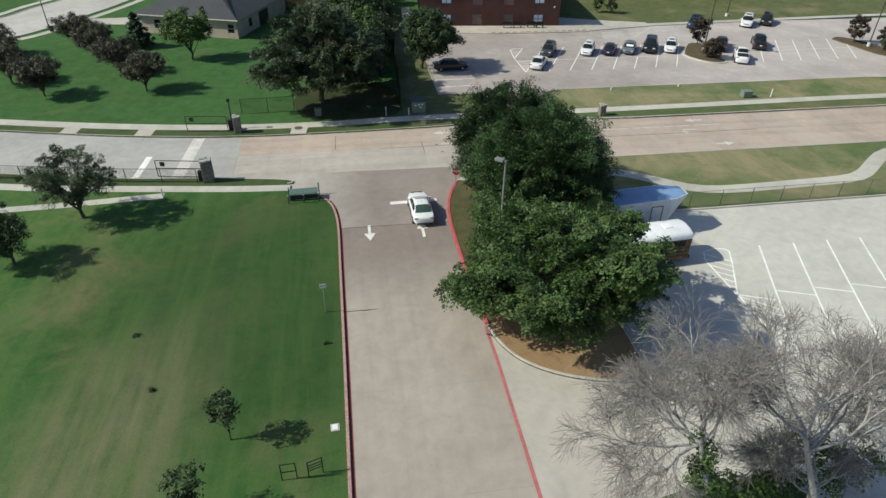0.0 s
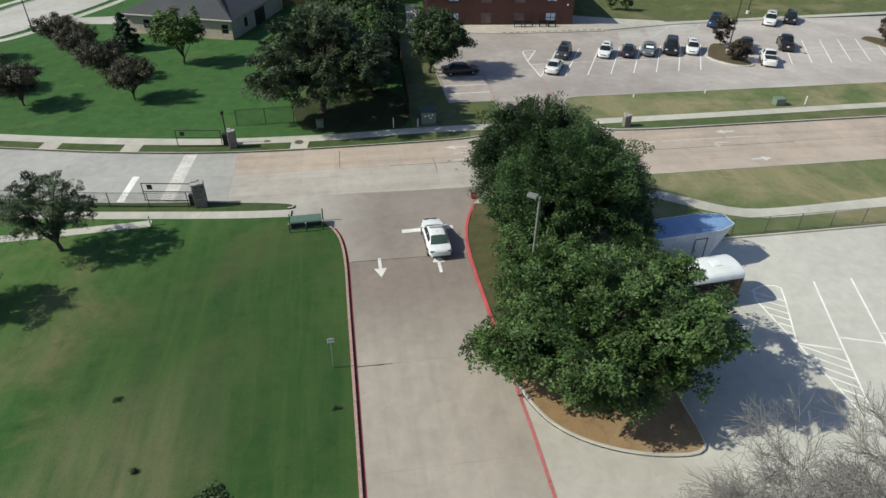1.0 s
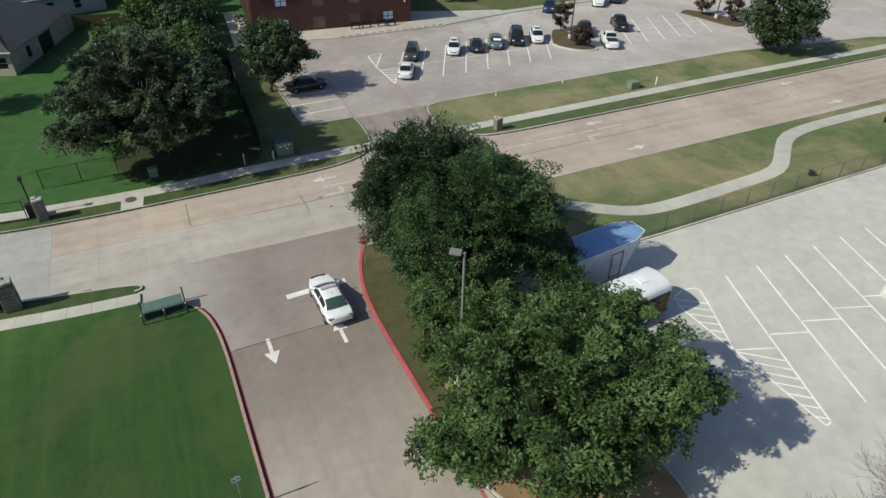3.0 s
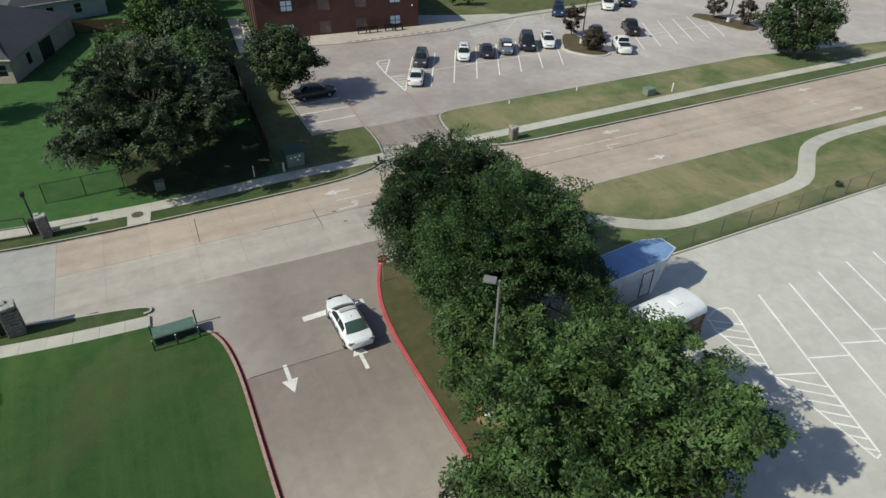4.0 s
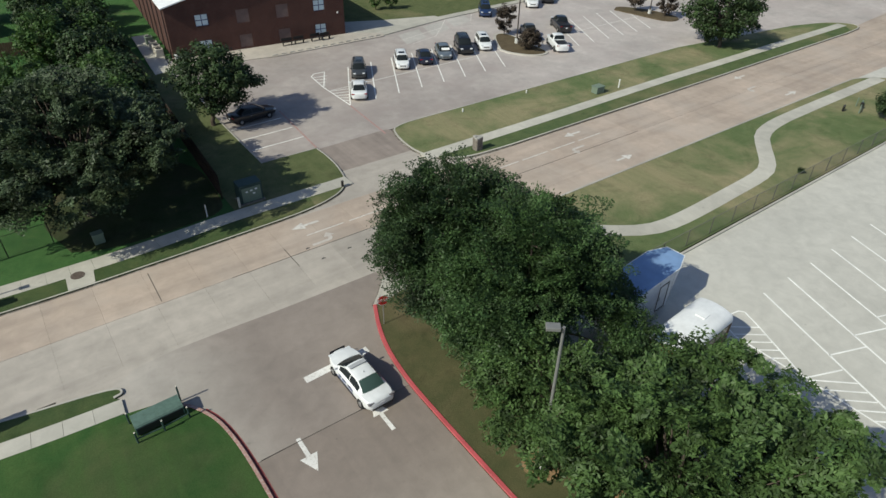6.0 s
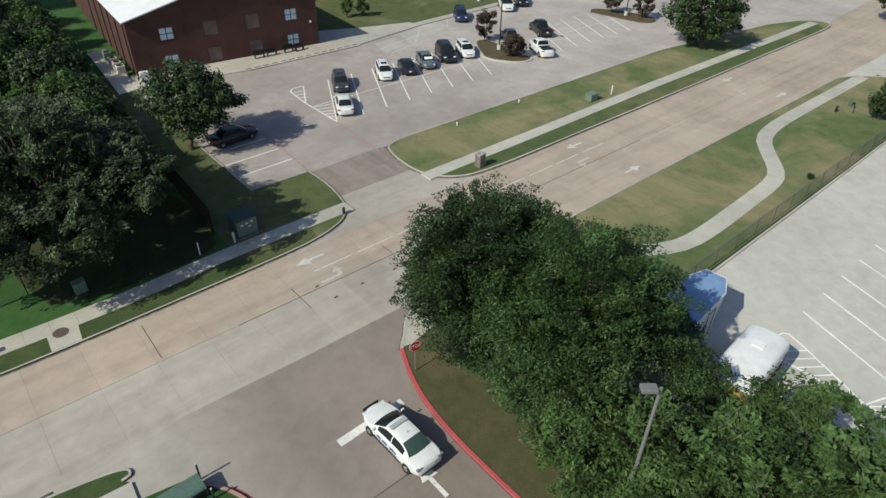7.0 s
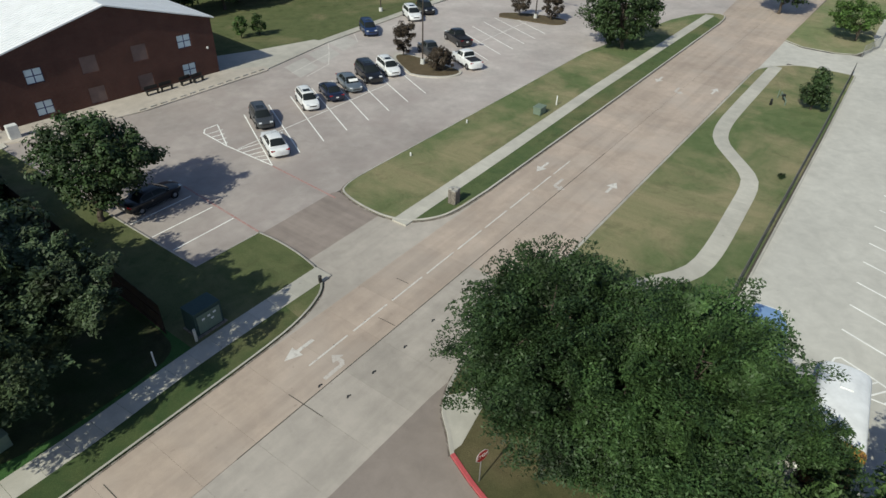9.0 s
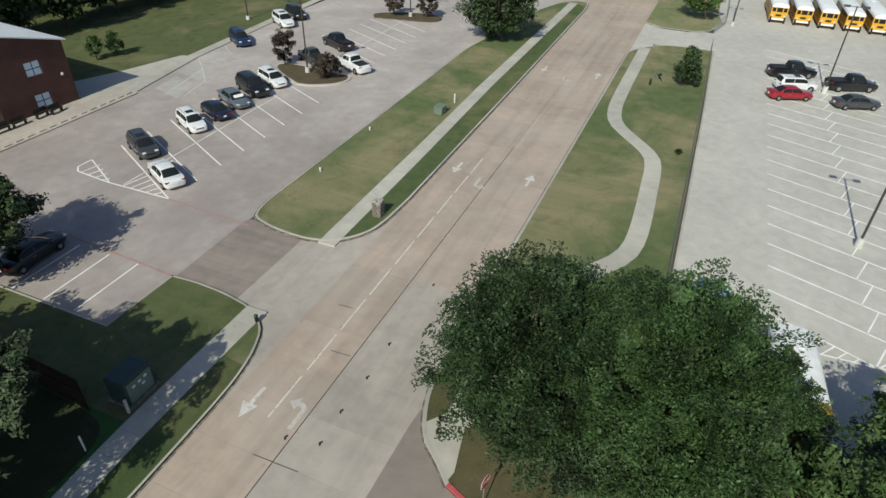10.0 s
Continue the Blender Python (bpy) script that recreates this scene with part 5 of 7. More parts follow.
def wheel(parent, x, y, r, w=0.22):
    bm = rod((x - w / 2, y, r), (x + w / 2, y, r), r, n=20)
    bmesh.ops.bevel(bm, geom=[e for e in bm.edges if len(e.link_faces) == 2 and any(len(f.verts) > 6 for f in e.link_faces)], offset=0.03, segments=2, affect="EDGES")
    ty = part("tyre", bm, M_TYRE, parent, "", 40)
    s = 1 if x > 0 else -1
    bm = rod((x + s * w * 0.35, y, r), (x + s * (w / 2 + 0.008), y, r), r * 0.62, r * 0.5, 14)
    part("rim", bm, M_RIM, ty, "", 40)


CARS = {
    # length, width, height, belt, bonnet, deck, screen base, roof front, roof rear, rear base (fractions of length from the back), wheel
    "sedan": (4.95, 1.86, 1.45, 0.91, 0.86, 0.97, 0.770, 0.585, 0.315, 0.150, 0.33),
    "suv": (4.75, 1.90, 1.72, 1.05, 1.00, 1.05, 0.76, 0.62, 0.08, 0.015, 0.37),
    "pickup": (5.8, 2.0, 1.90, 1.20, 1.14, 1.18, 0.73, 0.64, 0.42, 0.385, 0.40),
}


def patch(at, f0, f1, v0, v1, nf=6, nv=8, proud=0.013, thick=0.03):
    """A thin bowed pane that follows the surface at(f, v) between two stations."""
    bm = bmesh.new()
    top, low = [], []
    for i in range(nf + 1):
        ra, rb = [], []
        for j in range(nv + 1):
            f, v = f0 + (f1 - f0) * i / nf, v0 + (v1 - v0) * j / nv
            p = at(f, v)
            n = (at(f + 0.004, v) - at(f - 0.004, v)).cross(at(f, v + 0.05) - at(f, v - 0.05))
            n = n.normalized() if n.length > 1e-9 else Vector((0, 0, 1))
            if n.z < 0:
                n = -n
            ra.append(bm.verts.new(p + n * proud))
            rb.append(bm.verts.new(p + n * (proud - thick)))
        top.append(ra)
        low.append(rb)
    for i in range(nf):
        for j in range(nv):
            bm.faces.new((top[i][j], top[i + 1][j], top[i + 1][j + 1], top[i][j + 1]))
    for i in range(nf):
        for j in (0, nv):
            bm.faces.new((top[i][j], top[i + 1][j], low[i + 1][j], low[i][j]))
    for j in range(nv):
        for i in (0, nf):
            bm.faces.new((top[i][j], top[i][j + 1], low[i][j + 1], low[i][j]))
    bmesh.ops.recalc_face_normals(bm, faces=bm.faces[:])
    return bm


def car(label, kind, paint_mat, at, turn, rear_mat=None, scale=1.0, group="", category="car", police=False):
    """A motor car with its nose along +y before it is turned."""
    ln, wd, ht, belt, bon, deck, f1, f2, f3, f4, wr = CARS[kind]
    e = empty({"sedan": "sedan", "suv": "suv", "pickup": "pickup_truck"}[kind], pose(at[0], at[1], at[2] if len(at) > 2 else 0.0, 0, 0, turn))
    g = M_GLASS
    y = lambda f: (f - 0.5) * ln
    hw = wd / 2
    blunt = 1.0 if kind == "sedan" else 0.6
    # lower body: rounded nose and tail in plan, crowned bonnet and deck
    rings = []
    for fr in (0.0, 0.006, 0.02, 0.05, 0.10, 0.16, 0.24, 0.34, 0.45, 0.56, 0.66, f1, f1 + 0.05, 0.86, 0.91, 0.95, 0.975, 0.992, 1.0):
        nose, tail = max(0.0, (fr - 0.80) / 0.20), max(0.0, (0.14 - fr) / 0.14)
        k = 1.0 - blunt * (0.36 * nose ** 2.3 + 0.18 * tail ** 2.4) - 0.16 * max(0.0, (nose - 0.9) / 0.1) - 0.12 * max(0.0, (tail - 0.9) / 0.1)
        k *= 1 - 0.03 * abs(fr - 0.5) ** 2 * 4
        if fr < f4 + 0.03:
            zt = deck
        elif fr < 0.34 and kind == "sedan":
            zt = deck + (belt - deck) * (fr - f4) / (0.34 - f4)
        elif fr <= f1:
            zt = belt if kind != "pickup" or fr > 0.40 else deck
        else:
            zt = belt + (bon - belt) * min(1.0, (fr - f1) / 0.06) - (bon - 0.66) * 0.75 * ((fr - f1) / (1 - f1)) ** 2.4
        zt -= 0.16 * max(0.0, (tail - 0.75) / 0.25) ** 1.5
        zb = 0.24 + 0.12 * max(nose, tail) ** 3
        w = hw * k
        rings.append([(-w * 0.88, y(fr), zb), (-w * 0.985, y(fr), zb + 0.12), (-w, y(fr), zb + (zt - zb) * 0.55), (-w * 0.975, y(fr), zt - 0.10), (-w * 0.90, y(fr), zt - 0.035), (-w * 0.5, y(fr), zt + 0.015), (0, y(fr), zt + 0.03),
                      (w * 0.5, y(fr), zt + 0.015), (w * 0.90, y(fr), zt - 0.035), (w * 0.975, y(fr), zt - 0.10), (w, y(fr), zb + (zt - zb) * 0.55), (w * 0.985, y(fr), zb + 0.12), (w * 0.88, y(fr), zb)])
    bm = loft(rings)
    # cabin: tumblehome sides and a crowned roof on bowed screens
    wb, wt = hw * 0.91, hw * (0.66 if kind == "sedan" else 0.75)
    zb, zt = belt - 0.03, ht
    lie = [(f4, 0.0), (f4 + (f3 - f4) * 0.5, 0.58 if kind == "sedan" else 0.6), (f3, 0.93), (f3 + 0.05, 0.985), ((f2 + f3) / 2, 1.0), (f2 - 0.05, 0.975), (f2, 0.915), (f2 + (f1 - f2) * 0.5, 0.50), (f1, 0.0)]
    lf, lk = [q[0] for q in lie], [q[1] for q in lie]

    def skin(f, v):
        k = float(np.interp(f, lf, lk))
        z = zb + (zt - zb) * k
        av = abs(v)
        x = float(np.interp(av, (0, 1, 2, 3, 4), (0, wt * 0.55 + (wb * 0.55 - wt * 0.55) * (1 - k), wt * 0.93 + (wb * 0.88 - wt * 0.93) * (1 - k), wb + (wt - wb) * 0.52 * k, wb)))
        h = float(np.interp(av, (0, 1, 2, 3, 4), (1.0, 0.985, 0.90, 0.47, 0.0)))
        bow = float(np.interp(f, (f4, f3, f3 + 0.05, f2 - 0.05, f2, f1), (-0.15, -0.05, 0, 0, 0.07, 0.17))) * (0.35 if kind != "sedan" and f < 0.5 else 1)
        return Vector((math.copysign(x, v), y(f) + bow * (1 - (x / wb) ** 2) - bow * 0.5, zb + (z - zb) * h))

    fine = [lf[i] + (lf[i + 1] - lf[i]) * j / 3 for i in range(len(lf) - 1) for j in range(3)] + [lf[-1]]
    joined(bm, loft([[skin(f, v * 0.5) for v in range(-8, 9)] for f in fine]))
    if kind == "pickup":
        box((0, y(0.20), deck + 0.035), (hw * 1.62, ln * 0.33, 0.012), 0, bm)
    part("body", bm, paint_mat, e, "", 32)
    if kind == "pickup":
        part("bed_cover", box((0, y(0.20), deck + 0.05), (hw * 1.55, ln * 0.32, 0.03), 0.01), M_TRIM, e)
    part("windscreen", patch(skin, f2 + (f1 - f2) * 0.04, f1 - (f1 - f2) * 0.06, -2.1, 2.1), g, e, "", 60)
    part("rear_window", patch(skin, f4 + (f3 - f4) * 0.16, f3 - (f3 - f4) * 0.02, -1.95, 1.95), rear_mat or g, e, "greenish glass" if rear_mat else "", 60)
    ym = (y(f2) + y(f3)) / 2
    fm = (f2 + f3) / 2
    for s in (-1, 1):
        for fa, fb in ((f3 - (f3 - f4) * 0.42 if kind == "sedan" else f3 + 0.03, fm - 0.006), (fm + 0.006, f2 + (f1 - f2) * 0.52)):
            part("side_window", patch(skin, fa, fb, s * 3.72, s * 2.32, 6, 3, 0.012), g, e, "", 60)
        part("mirror", box((s * (hw + 0.05), y(f1) - 0.32, belt + 0.05), (0.19, 0.10, 0.13), 0.03), paint_mat, e)
        part("tail_light", box((s * hw * 0.72, y(0.022), deck - 0.13), (hw * 0.40, 0.16, 0.12), 0.03), M_LAMPG if police else M_LAMPR, e)
        part("headlight", box((s * hw * 0.60, y(0.960), bon - 0.155), (hw * 0.34, 0.26, 0.10), 0.035), M_LAMPW, e)
        for fy in (0.18, 0.80):
            wheel(e, s * (hw - 0.08), y(fy), wr - 0.02 if kind == "sedan" else wr)
        part("sill", box((s * hw * 0.985, 0, 0.27), (0.05, ln * 0.44, 0.08), 0.015), M_TRIM, e)
        if kind != "pickup":
            part("door_seam", box((s * (hw + 0.001), ym, belt * 0.62), (0.006, 0.018, 0.44)), M_TRIM, e)
        part("door_handle", box((s * (hw + 0.012), ym - 0.25, belt - 0.16), (0.03, 0.18, 0.035), 0.008), M_CHROME if not police else M_TRIM, e)
    part("grille", box((0, y(0.994), bon - 0.32), (hw * 0.9, 0.06, 0.16), 0.02), M_TRIM, e)
    part("number_plate", box((0, y(-0.002), deck - 0.32), (0.32, 0.03, 0.15)), M_PLATE, e)
    if kind == "suv":
        part("roof_rails", joined(rod((-wt * 0.84, y(f3) + 0.3, zt + 0.02), (-wt * 0.84, y(f2) - 0.3, zt + 0.02), 0.018), rod((wt * 0.84, y(f3) + 0.3, zt + 0.02), (wt * 0.84, y(f2) - 0.3, zt + 0.02), 0.018)), M_TRIM, e)
        part("sunroof", box((0, y(0.46), zt + 0.004), (wt * 1.1, ln * 0.16, 0.012), 0.004), M_GLASS, e)
    if police:
        part("light_bar", box((0, y(f2) - 0.30, zt + 0.05), (wt * 1.75, 0.26, 0.07), 0.03), M_BARG, e, "low grey light bar across the roof")
        part("antenna", rod((0, y(f3) + 0.32, zt), (0, y(f3) + 0.30, zt + 0.16), 0.02, 0.008), M_TRIM, e)
        bm = box((0, y(1.0) + 0.12, 0.55), (1.02, 0.07, 0.36), 0.02)
        for s in (-1, 1):
            box((s * 0.36, y(1.0) + 0.05, 0.50), (0.07, 0.22, 0.42), 0.015, bm)
        part("push_bumper", bm, M_TRIM, e, "black steel push bumper")
        for s in (-1, 1):
            bm = bmesh.new()
            for k, (yy, l2) in enumerate(((-0.55, 0.5), (0.15, 0.42), (0.62, 0.3))):
                box((s * (hw + 0.004), yy, 0.66), (0.006, l2, 0.15), 0, bm)
            box((s * (hw + 0.004), 0.1, 0.46), (0.006, 1.9, 0.05), 0, bm)
            part("door_lettering", bm, M_BLUEBAR, e, "dark blue bars of lettering on the doors")
        part("rear_bumper_trim", box((0, y(0.0), 0.40), (1.3, 0.08, 0.10), 0.02), M_TRIM, e)
    if scale != 1.0:
        e.scale = (scale,) * 3
    return tagged(e, label, category, group)


P_WHITE = carpaint("white_car_paint", (0.78, 0.79, 0.80), 0.0)
P_BLACK = carpaint("black_car_paint", (0.012, 0.012, 0.014))
P_NAVY = carpaint("navy_car_paint", (0.015, 0.022, 0.050), 0.3)
P_BLUE = carpaint("blue_car_paint", (0.020, 0.045, 0.130), 0.3)
P_GREY = carpaint("grey_car_paint", (0.075, 0.080, 0.085), 0.4)
P_SILVER = carpaint("silver_blue_car_paint", (0.24, 0.28, 0.31), 0.6)
P_RED = carpaint("red_car_paint", (0.33, 0.012, 0.020), 0.1)
car("white patrol car with grey light bar and black push bumper", "sedan", P_WHITE, (5.5, 47.1, 0.006), 1.5, M_GLASSG, 0.985, police=True)
LOT_TURN = -27.5
ROW = "cars in the far parking lot"
car("dark grey sport utility car in a parking bay", "suv", P_GREY, (30.3, 91.1), LOT_TURN + 180, None, 0.94, ROW)
car("white sedan in a parking bay", "sedan", P_WHITE, (27.2, 85.6), LOT_TURN, None, 1.0, ROW)
car("white sport utility car nose-in to the lot lane", "suv", P_WHITE, (36.4, 90.9), LOT_TURN + 180, None, 0.92, ROW)
car("dark navy sedan in a parking bay", "sedan", P_NAVY, (39.9, 90.9), LOT_TURN, None, 0.97, ROW)
car("silver blue sedan with a bright sunshade", "sedan", P_SILVER, (43.1, 91.1), LOT_TURN + 180, None, 1.0, ROW)
car("large black sport utility car in a parking bay", "suv", P_BLACK, (46.6, 91.3), LOT_TURN + 180, None, 1.08, ROW)
car("white sport utility car beside the planted island", "suv", P_WHITE, (49.7, 90.9), LOT_TURN + 180, None, 0.95, ROW)
car("dark grey pickup behind the planted island", "pickup", P_GREY, (58.2, 91.0), LOT_TURN, None, 0.92, ROW, "pickup truck")
car("white pickup with a black bed cover", "pickup", P_WHITE, (58.2, 85.2), LOT_TURN, None, 0.95, ROW, "pickup truck")
car("black pickup in a parking bay", "pickup", P_BLACK, (64.8, 91.3), LOT_TURN, None, 0.98, ROW, "pickup truck")
car("blue sport utility car by the far sidewalk", "suv", P_BLUE, (60.2, 103.6), LOT_TURN + 172, None, 1.0, ROW)
car("white sport utility car by the far sidewalk", "suv", P_WHITE, (70.1, 103.6), LOT_TURN + 172, None, 1.05, ROW)
car("black sport utility car by the far sidewalk", "suv", P_BLACK, (74.2, 104.2), LOT_TURN + 172, None, 1.0, ROW)
car("black car in the shade of the oak", "sedan", P_BLACK, (14.5, 85.7), -86, None, 1.0, "")
SROW = "cars in the school parking lot"
car("red sedan in the school lot", "sedan", P_RED, (72.0, 36.0), 202, None, 1.0, SROW)
car("white sport utility car in the school lot", "suv", P_WHITE, (75.4, 35.3), 202, None, 0.98, SROW)
car("black pickup in the school lot", "pickup", P_BLACK, (80.4, 35.6), 202, None, 1.0, SROW, "pickup truck")
car("black pickup parked beside the lamp pole", "pickup", P_BLACK, (78.4, 29.2), 202, None, 1.0, SROW, "pickup truck")
car("dark grey sedan in the school lot", "sedan", P_GREY, (72.3, 29.2), 202, None, 1.02, SROW)
# folded sunshade behind the silver car's windscreen
tagged(part("sunshade", box((0, 0, 0), (1.05, 0.02, 0.34), 0.005), M_SIGNW), "bright white sunshade behind a windscreen", "sunshade").matrix_basis = pose(42.66, 90.05, 1.18, -48, 0, LOT_TURN)


def bus(label, at, turn, length, faded=False, hood=1.3, group=""):
    """A school bus with its nose along +x before it is turned."""
    e = empty("school_bus", pose(at[0], at[1], 0, 0, 0, turn))
    yel = M_RUSTB if faded else M_YELLOW
    w, z0, zs, zr = 1.2, 0.55, 2.35, 2.95
    arch = [(1.0, zs), (0.965, zs + 0.26), (0.86, zs + 0.42), (0.62, zr - 0.09), (0.32, zr - 0.02), (0.0, zr)]
    sect = [(-w, z0)] + [(-w * k, z) for k, z in arch] + [(w * k, z) for k, z in arch[-2::-1]] + [(w, z0)]
    x0, x1 = -length / 2, length / 2
    bm = loft([[(x, yy, z) for yy, z in sect] for x in (x0, x1)])
    part("body", bm, yel, e, "", 40)
    roof = [(yy * 1.02, z + 0.025) for yy, z in sect[1:-1]]
    rings = []
    for x, k in ((x0 - 0.05, 0.0), (x0 + 0.10, 1.0), (x1 - 0.10, 1.0), (x1 + 0.04, 0.0)):
        rings.append([(x, yy * (1 if k else 0.97), z - (0 if k else 0.03)) for yy, z in roof])
    part("roof", loft(rings), M_BUSROOF, e, "white painted roof", 45)
    if faded:
        cap = [[(x, yy * k, z + dz) for yy, z in roof] for x, k, dz in ((x1 - 0.16, 1.012, 0.012), (x1 + 0.05, 1.012, 0.008), (x1 + 0.16, 0.97, -0.09))]
        part("front_cap", loft(cap), M_RUSTY, e, "rusty yellow front edge of the roof", 45)
    part("roof_hatch", box((x0 + 1.6, 0, zr + 0.04), (0.62, 0.62, 0.07), 0.02), M_BUSROOF, e)
    k = int(length / 0.78)
    for s in (-1, 1):
        for i in range(k):
            x = x0 + 0.45 + (length - 0.9) * (i + 0.5) / k
            part("side_window", box((x, s * (w + 0.004), 2.0), (0.62, 0.02, 0.52), 0.004), M_GLASS, e)
        for z in (1.58, 1.25, 0.92):
            part("rub_rail", box((0, s * (w + 0.012), z), (length - 0.1, 0.03, 0.055), 0.008), M_TRIM, e)
        for x in (x0 + 1.7, x1 - 0.2 + hood * 0.5):
            bm = rod((x, s * 1.15 - s * 0.28, 0.48), (x, s * 1.15, 0.48), 0.48, n=18)
            ty = part("tyre", bm, M_TYRE, e, "", 40)
            part("rim", rod((x, s * 1.10, 0.48), (x, s * 1.165, 0.48), 0.27, 0.2, 12), M_SIGNW, ty)
    for s in (-1, 1):
        part("rear_window", box((x0 - 0.006, s * 0.80, 2.05), (0.02, 0.50, 0.48), 0.004), M_GLASS, e)
        part("rear_window", box((x0 - 0.006, s * 0.26, 2.05), (0.02, 0.40, 0.48), 0.004), M_GLASS, e)
        part("warning_light", rod((x0 - 0.03, s * 0.85, 2.58), (x0 + 0.02, s * 0.85, 2.58), 0.10, n=12), M_LAMPR, e)
        part("tail_light", rod((x0 - 0.02, s * 0.95, 1.25), (x0 + 0.02, s * 0.95, 1.25), 0.10, n=12), M_LAMPR, e)
    part("rear_door", box((x0 - 0.004, 0, 1.30), (0.02, 0.95, 1.0), 0.004), yel, e)
    part("lettering", box((x0 - 0.012, 0, 2.50), (0.01, 1.1, 0.13)), M_TRIM, e, "black bar of lettering over the rear windows")
    part("rear_bumper", box((x0 - 0.10, 0, 0.62), (0.2, 2.36, 0.28), 0.03), M_TRIM, e)
    if hood:
        part("windscreen", box((x1 + 0.006, 0, 2.05), (0.02, 2.0, 0.66), 0.004), M_GLASS, e)
    else:
        part("windscreen", box((x1 + 0.006, 0, 1.98), (0.03, 0.84, 0.62), 0.004), M_GLASS, e)
        for s in (-1, 1):
            part("side_screen", box((x1 + 0.006, s * 0.80, 1.98), (0.03, 0.50, 0.56), 0.004), M_GLASS, e)
            part("headlight", box((x1 + 0.02, s * 0.86, 1.12), (0.05, 0.24, 0.16), 0.02), M_LAMPW, e)
            part("marker_light", rod((x1 - 0.02, s * 0.85, 2.58), (x1 + 0.03, s * 0.85, 2.58), 0.09, n=12), M_LAMPR, e)
        part("grille", box((x1 + 0.012, 0, 1.18), (0.04, 0.80, 0.30), 0.01), M_TRIM, e)
        part("lettering", box((x1 + 0.012, 0, 2.50), (0.01, 1.1, 0.12)), M_TRIM, e, "black bar of lettering over the windscreen")
        part("front_bumper", box((x1 + 0.10, 0, 0.62), (0.2, 2.36, 0.26), 0.03), M_SIGNW, e, "pale bumper")
    if hood:
        rings = [[(x, -hw2, 0.6), (x, -hw2, zz - 0.15), (x, -hw2 * 0.8, zz), (x, hw2 * 0.8, zz), (x, hw2, zz - 0.15), (x, hw2, 0.6)] for x, hw2, zz in ((x1 - 0.02, 1.05, 1.62), (x1 + hood * 0.7, 0.98, 1.45), (x1 + hood, 0.86, 1.25))]
        part("bonnet", loft(rings), M_RUSTH if faded else yel, e, "brown rusted bonnet" if faded else "", 30)
        part("front_bumper", box((x1 + hood + 0.08, 0, 0.62), (0.18, 2.2, 0.28), 0.03), M_TRIM, e)
        for s in (-1, 1):
            bm = rod((x1 + hood - 0.1, s * 0.95, 1.3), (x1 + hood + 0.15, s * 1.35, 1.7), 0.02)
            part("mirror_arm", bm, M_TRIM, e)
            bm = bmesh.new()
            bmesh.ops.create_uvsphere(bm, u_segments=12, v_segments=8, radius=0.17)
            bm.transform(pose(x1 + hood + 0.15, s * 1.35, 1.75))
            part("mirror", bm, M_SIGNW, e, "", 60)
    return tagged(e, label, "school bus", group)


bus("faded old short school bus with white roof under trees", (22.2, 37.62), 180 + 4.5, 5.75, True, 1.15)
for y in (37.2, 33.7, 30.2, 26.7, 23.2):
    bus("yellow school bus with white roof in a parked row", (111.6, y), 183, 10.5, False, 0.0, "row of school buses")

# trailer with a raised wedge nose
e = empty("box_trailer", pose(19.7, 41.75, 0, 0, 0, 5.6))
w, h0, h1 = 1.22, 0.55, 3.25
out = [(0, -w), (6.0, -w), (7.42, -0.66), (7.42, 0.66), (6.0, w), (0, w)]
bm = loft([[(x, yy, h0), (x2, yy2, h1)] for (x, yy), (x2, yy2) in zip([(0, -w), (5.2, -w), (5.55, -0.66), (5.55, 0.66), (5.2, w), (0, w), (0, -w)], out + out[:1])], False)
joined(bm, prism([(x * 0.998, yy * 0.998) for x, yy in out], h1 - 0.02, h1))
joined(bm, prism([(0, -w * 0.99), (5.1, -w * 0.99), (5.1, w * 0.99), (0, w * 0.99)], h0 - 0.02, h0 + 0.02))
part("body", bm, M_TRSIDE, e, "pale blue-white metal skin")
rf = bmesh.new()
prism([(x * 1.004 - 0.02, y * 1.015) for x, y in out], h1, h1 + 0.05, rf)
joined(rf, loft([[(x, -k, h1 + 0.05), (x, -k * 0.5, h1 + 0.09), (x, k * 0.5, h1 + 0.09), (x, k, h1 + 0.05)] for x, k in ((0.06, 1.15), (5.9, 1.15), (7.3, 0.6))]))
part("roof", rf, M_TRROOF, e, "blue roof")
bm = bmesh.new()
for a, b in (((3.95, 0.75), (3.95, 2.75)), ((4.95, 0.75), (4.95, 2.75)), ((3.95, 2.75), (4.95, 2.75)), ((3.95, 0.75), (4.95, 0.75))):
    cx, cz = (a[0] + b[0]) / 2, (a[1] + b[1]) / 2
    box((cx, -w - 0.012, cz), (abs(a[0] - b[0]) + 0.06, 0.03, abs(a[1] - b[1]) + 0.06), 0, bm)
dr = part("door_frame", bm, M_TRIM, e, "dark rubber seal round the side door")
part("latch", box((4.1, -w - 0.03, 1.75), (0.05, 0.04, 0.3), 0.01), M_STEEL, dr)
for i in range(4):
    part("skin_seam", box((0.5 + 1.65 * i, -w - 0.004, 2.0), (0.02, 0.008, 2.4)), M_STEEL, e)
for a, b in zip(out, out[1:] + out[:1]):
    part("trim_rail", rod((*a, h1 + 0.03), (*b, h1 + 0.03), 0.035, n=8), M_WHITEM, e)
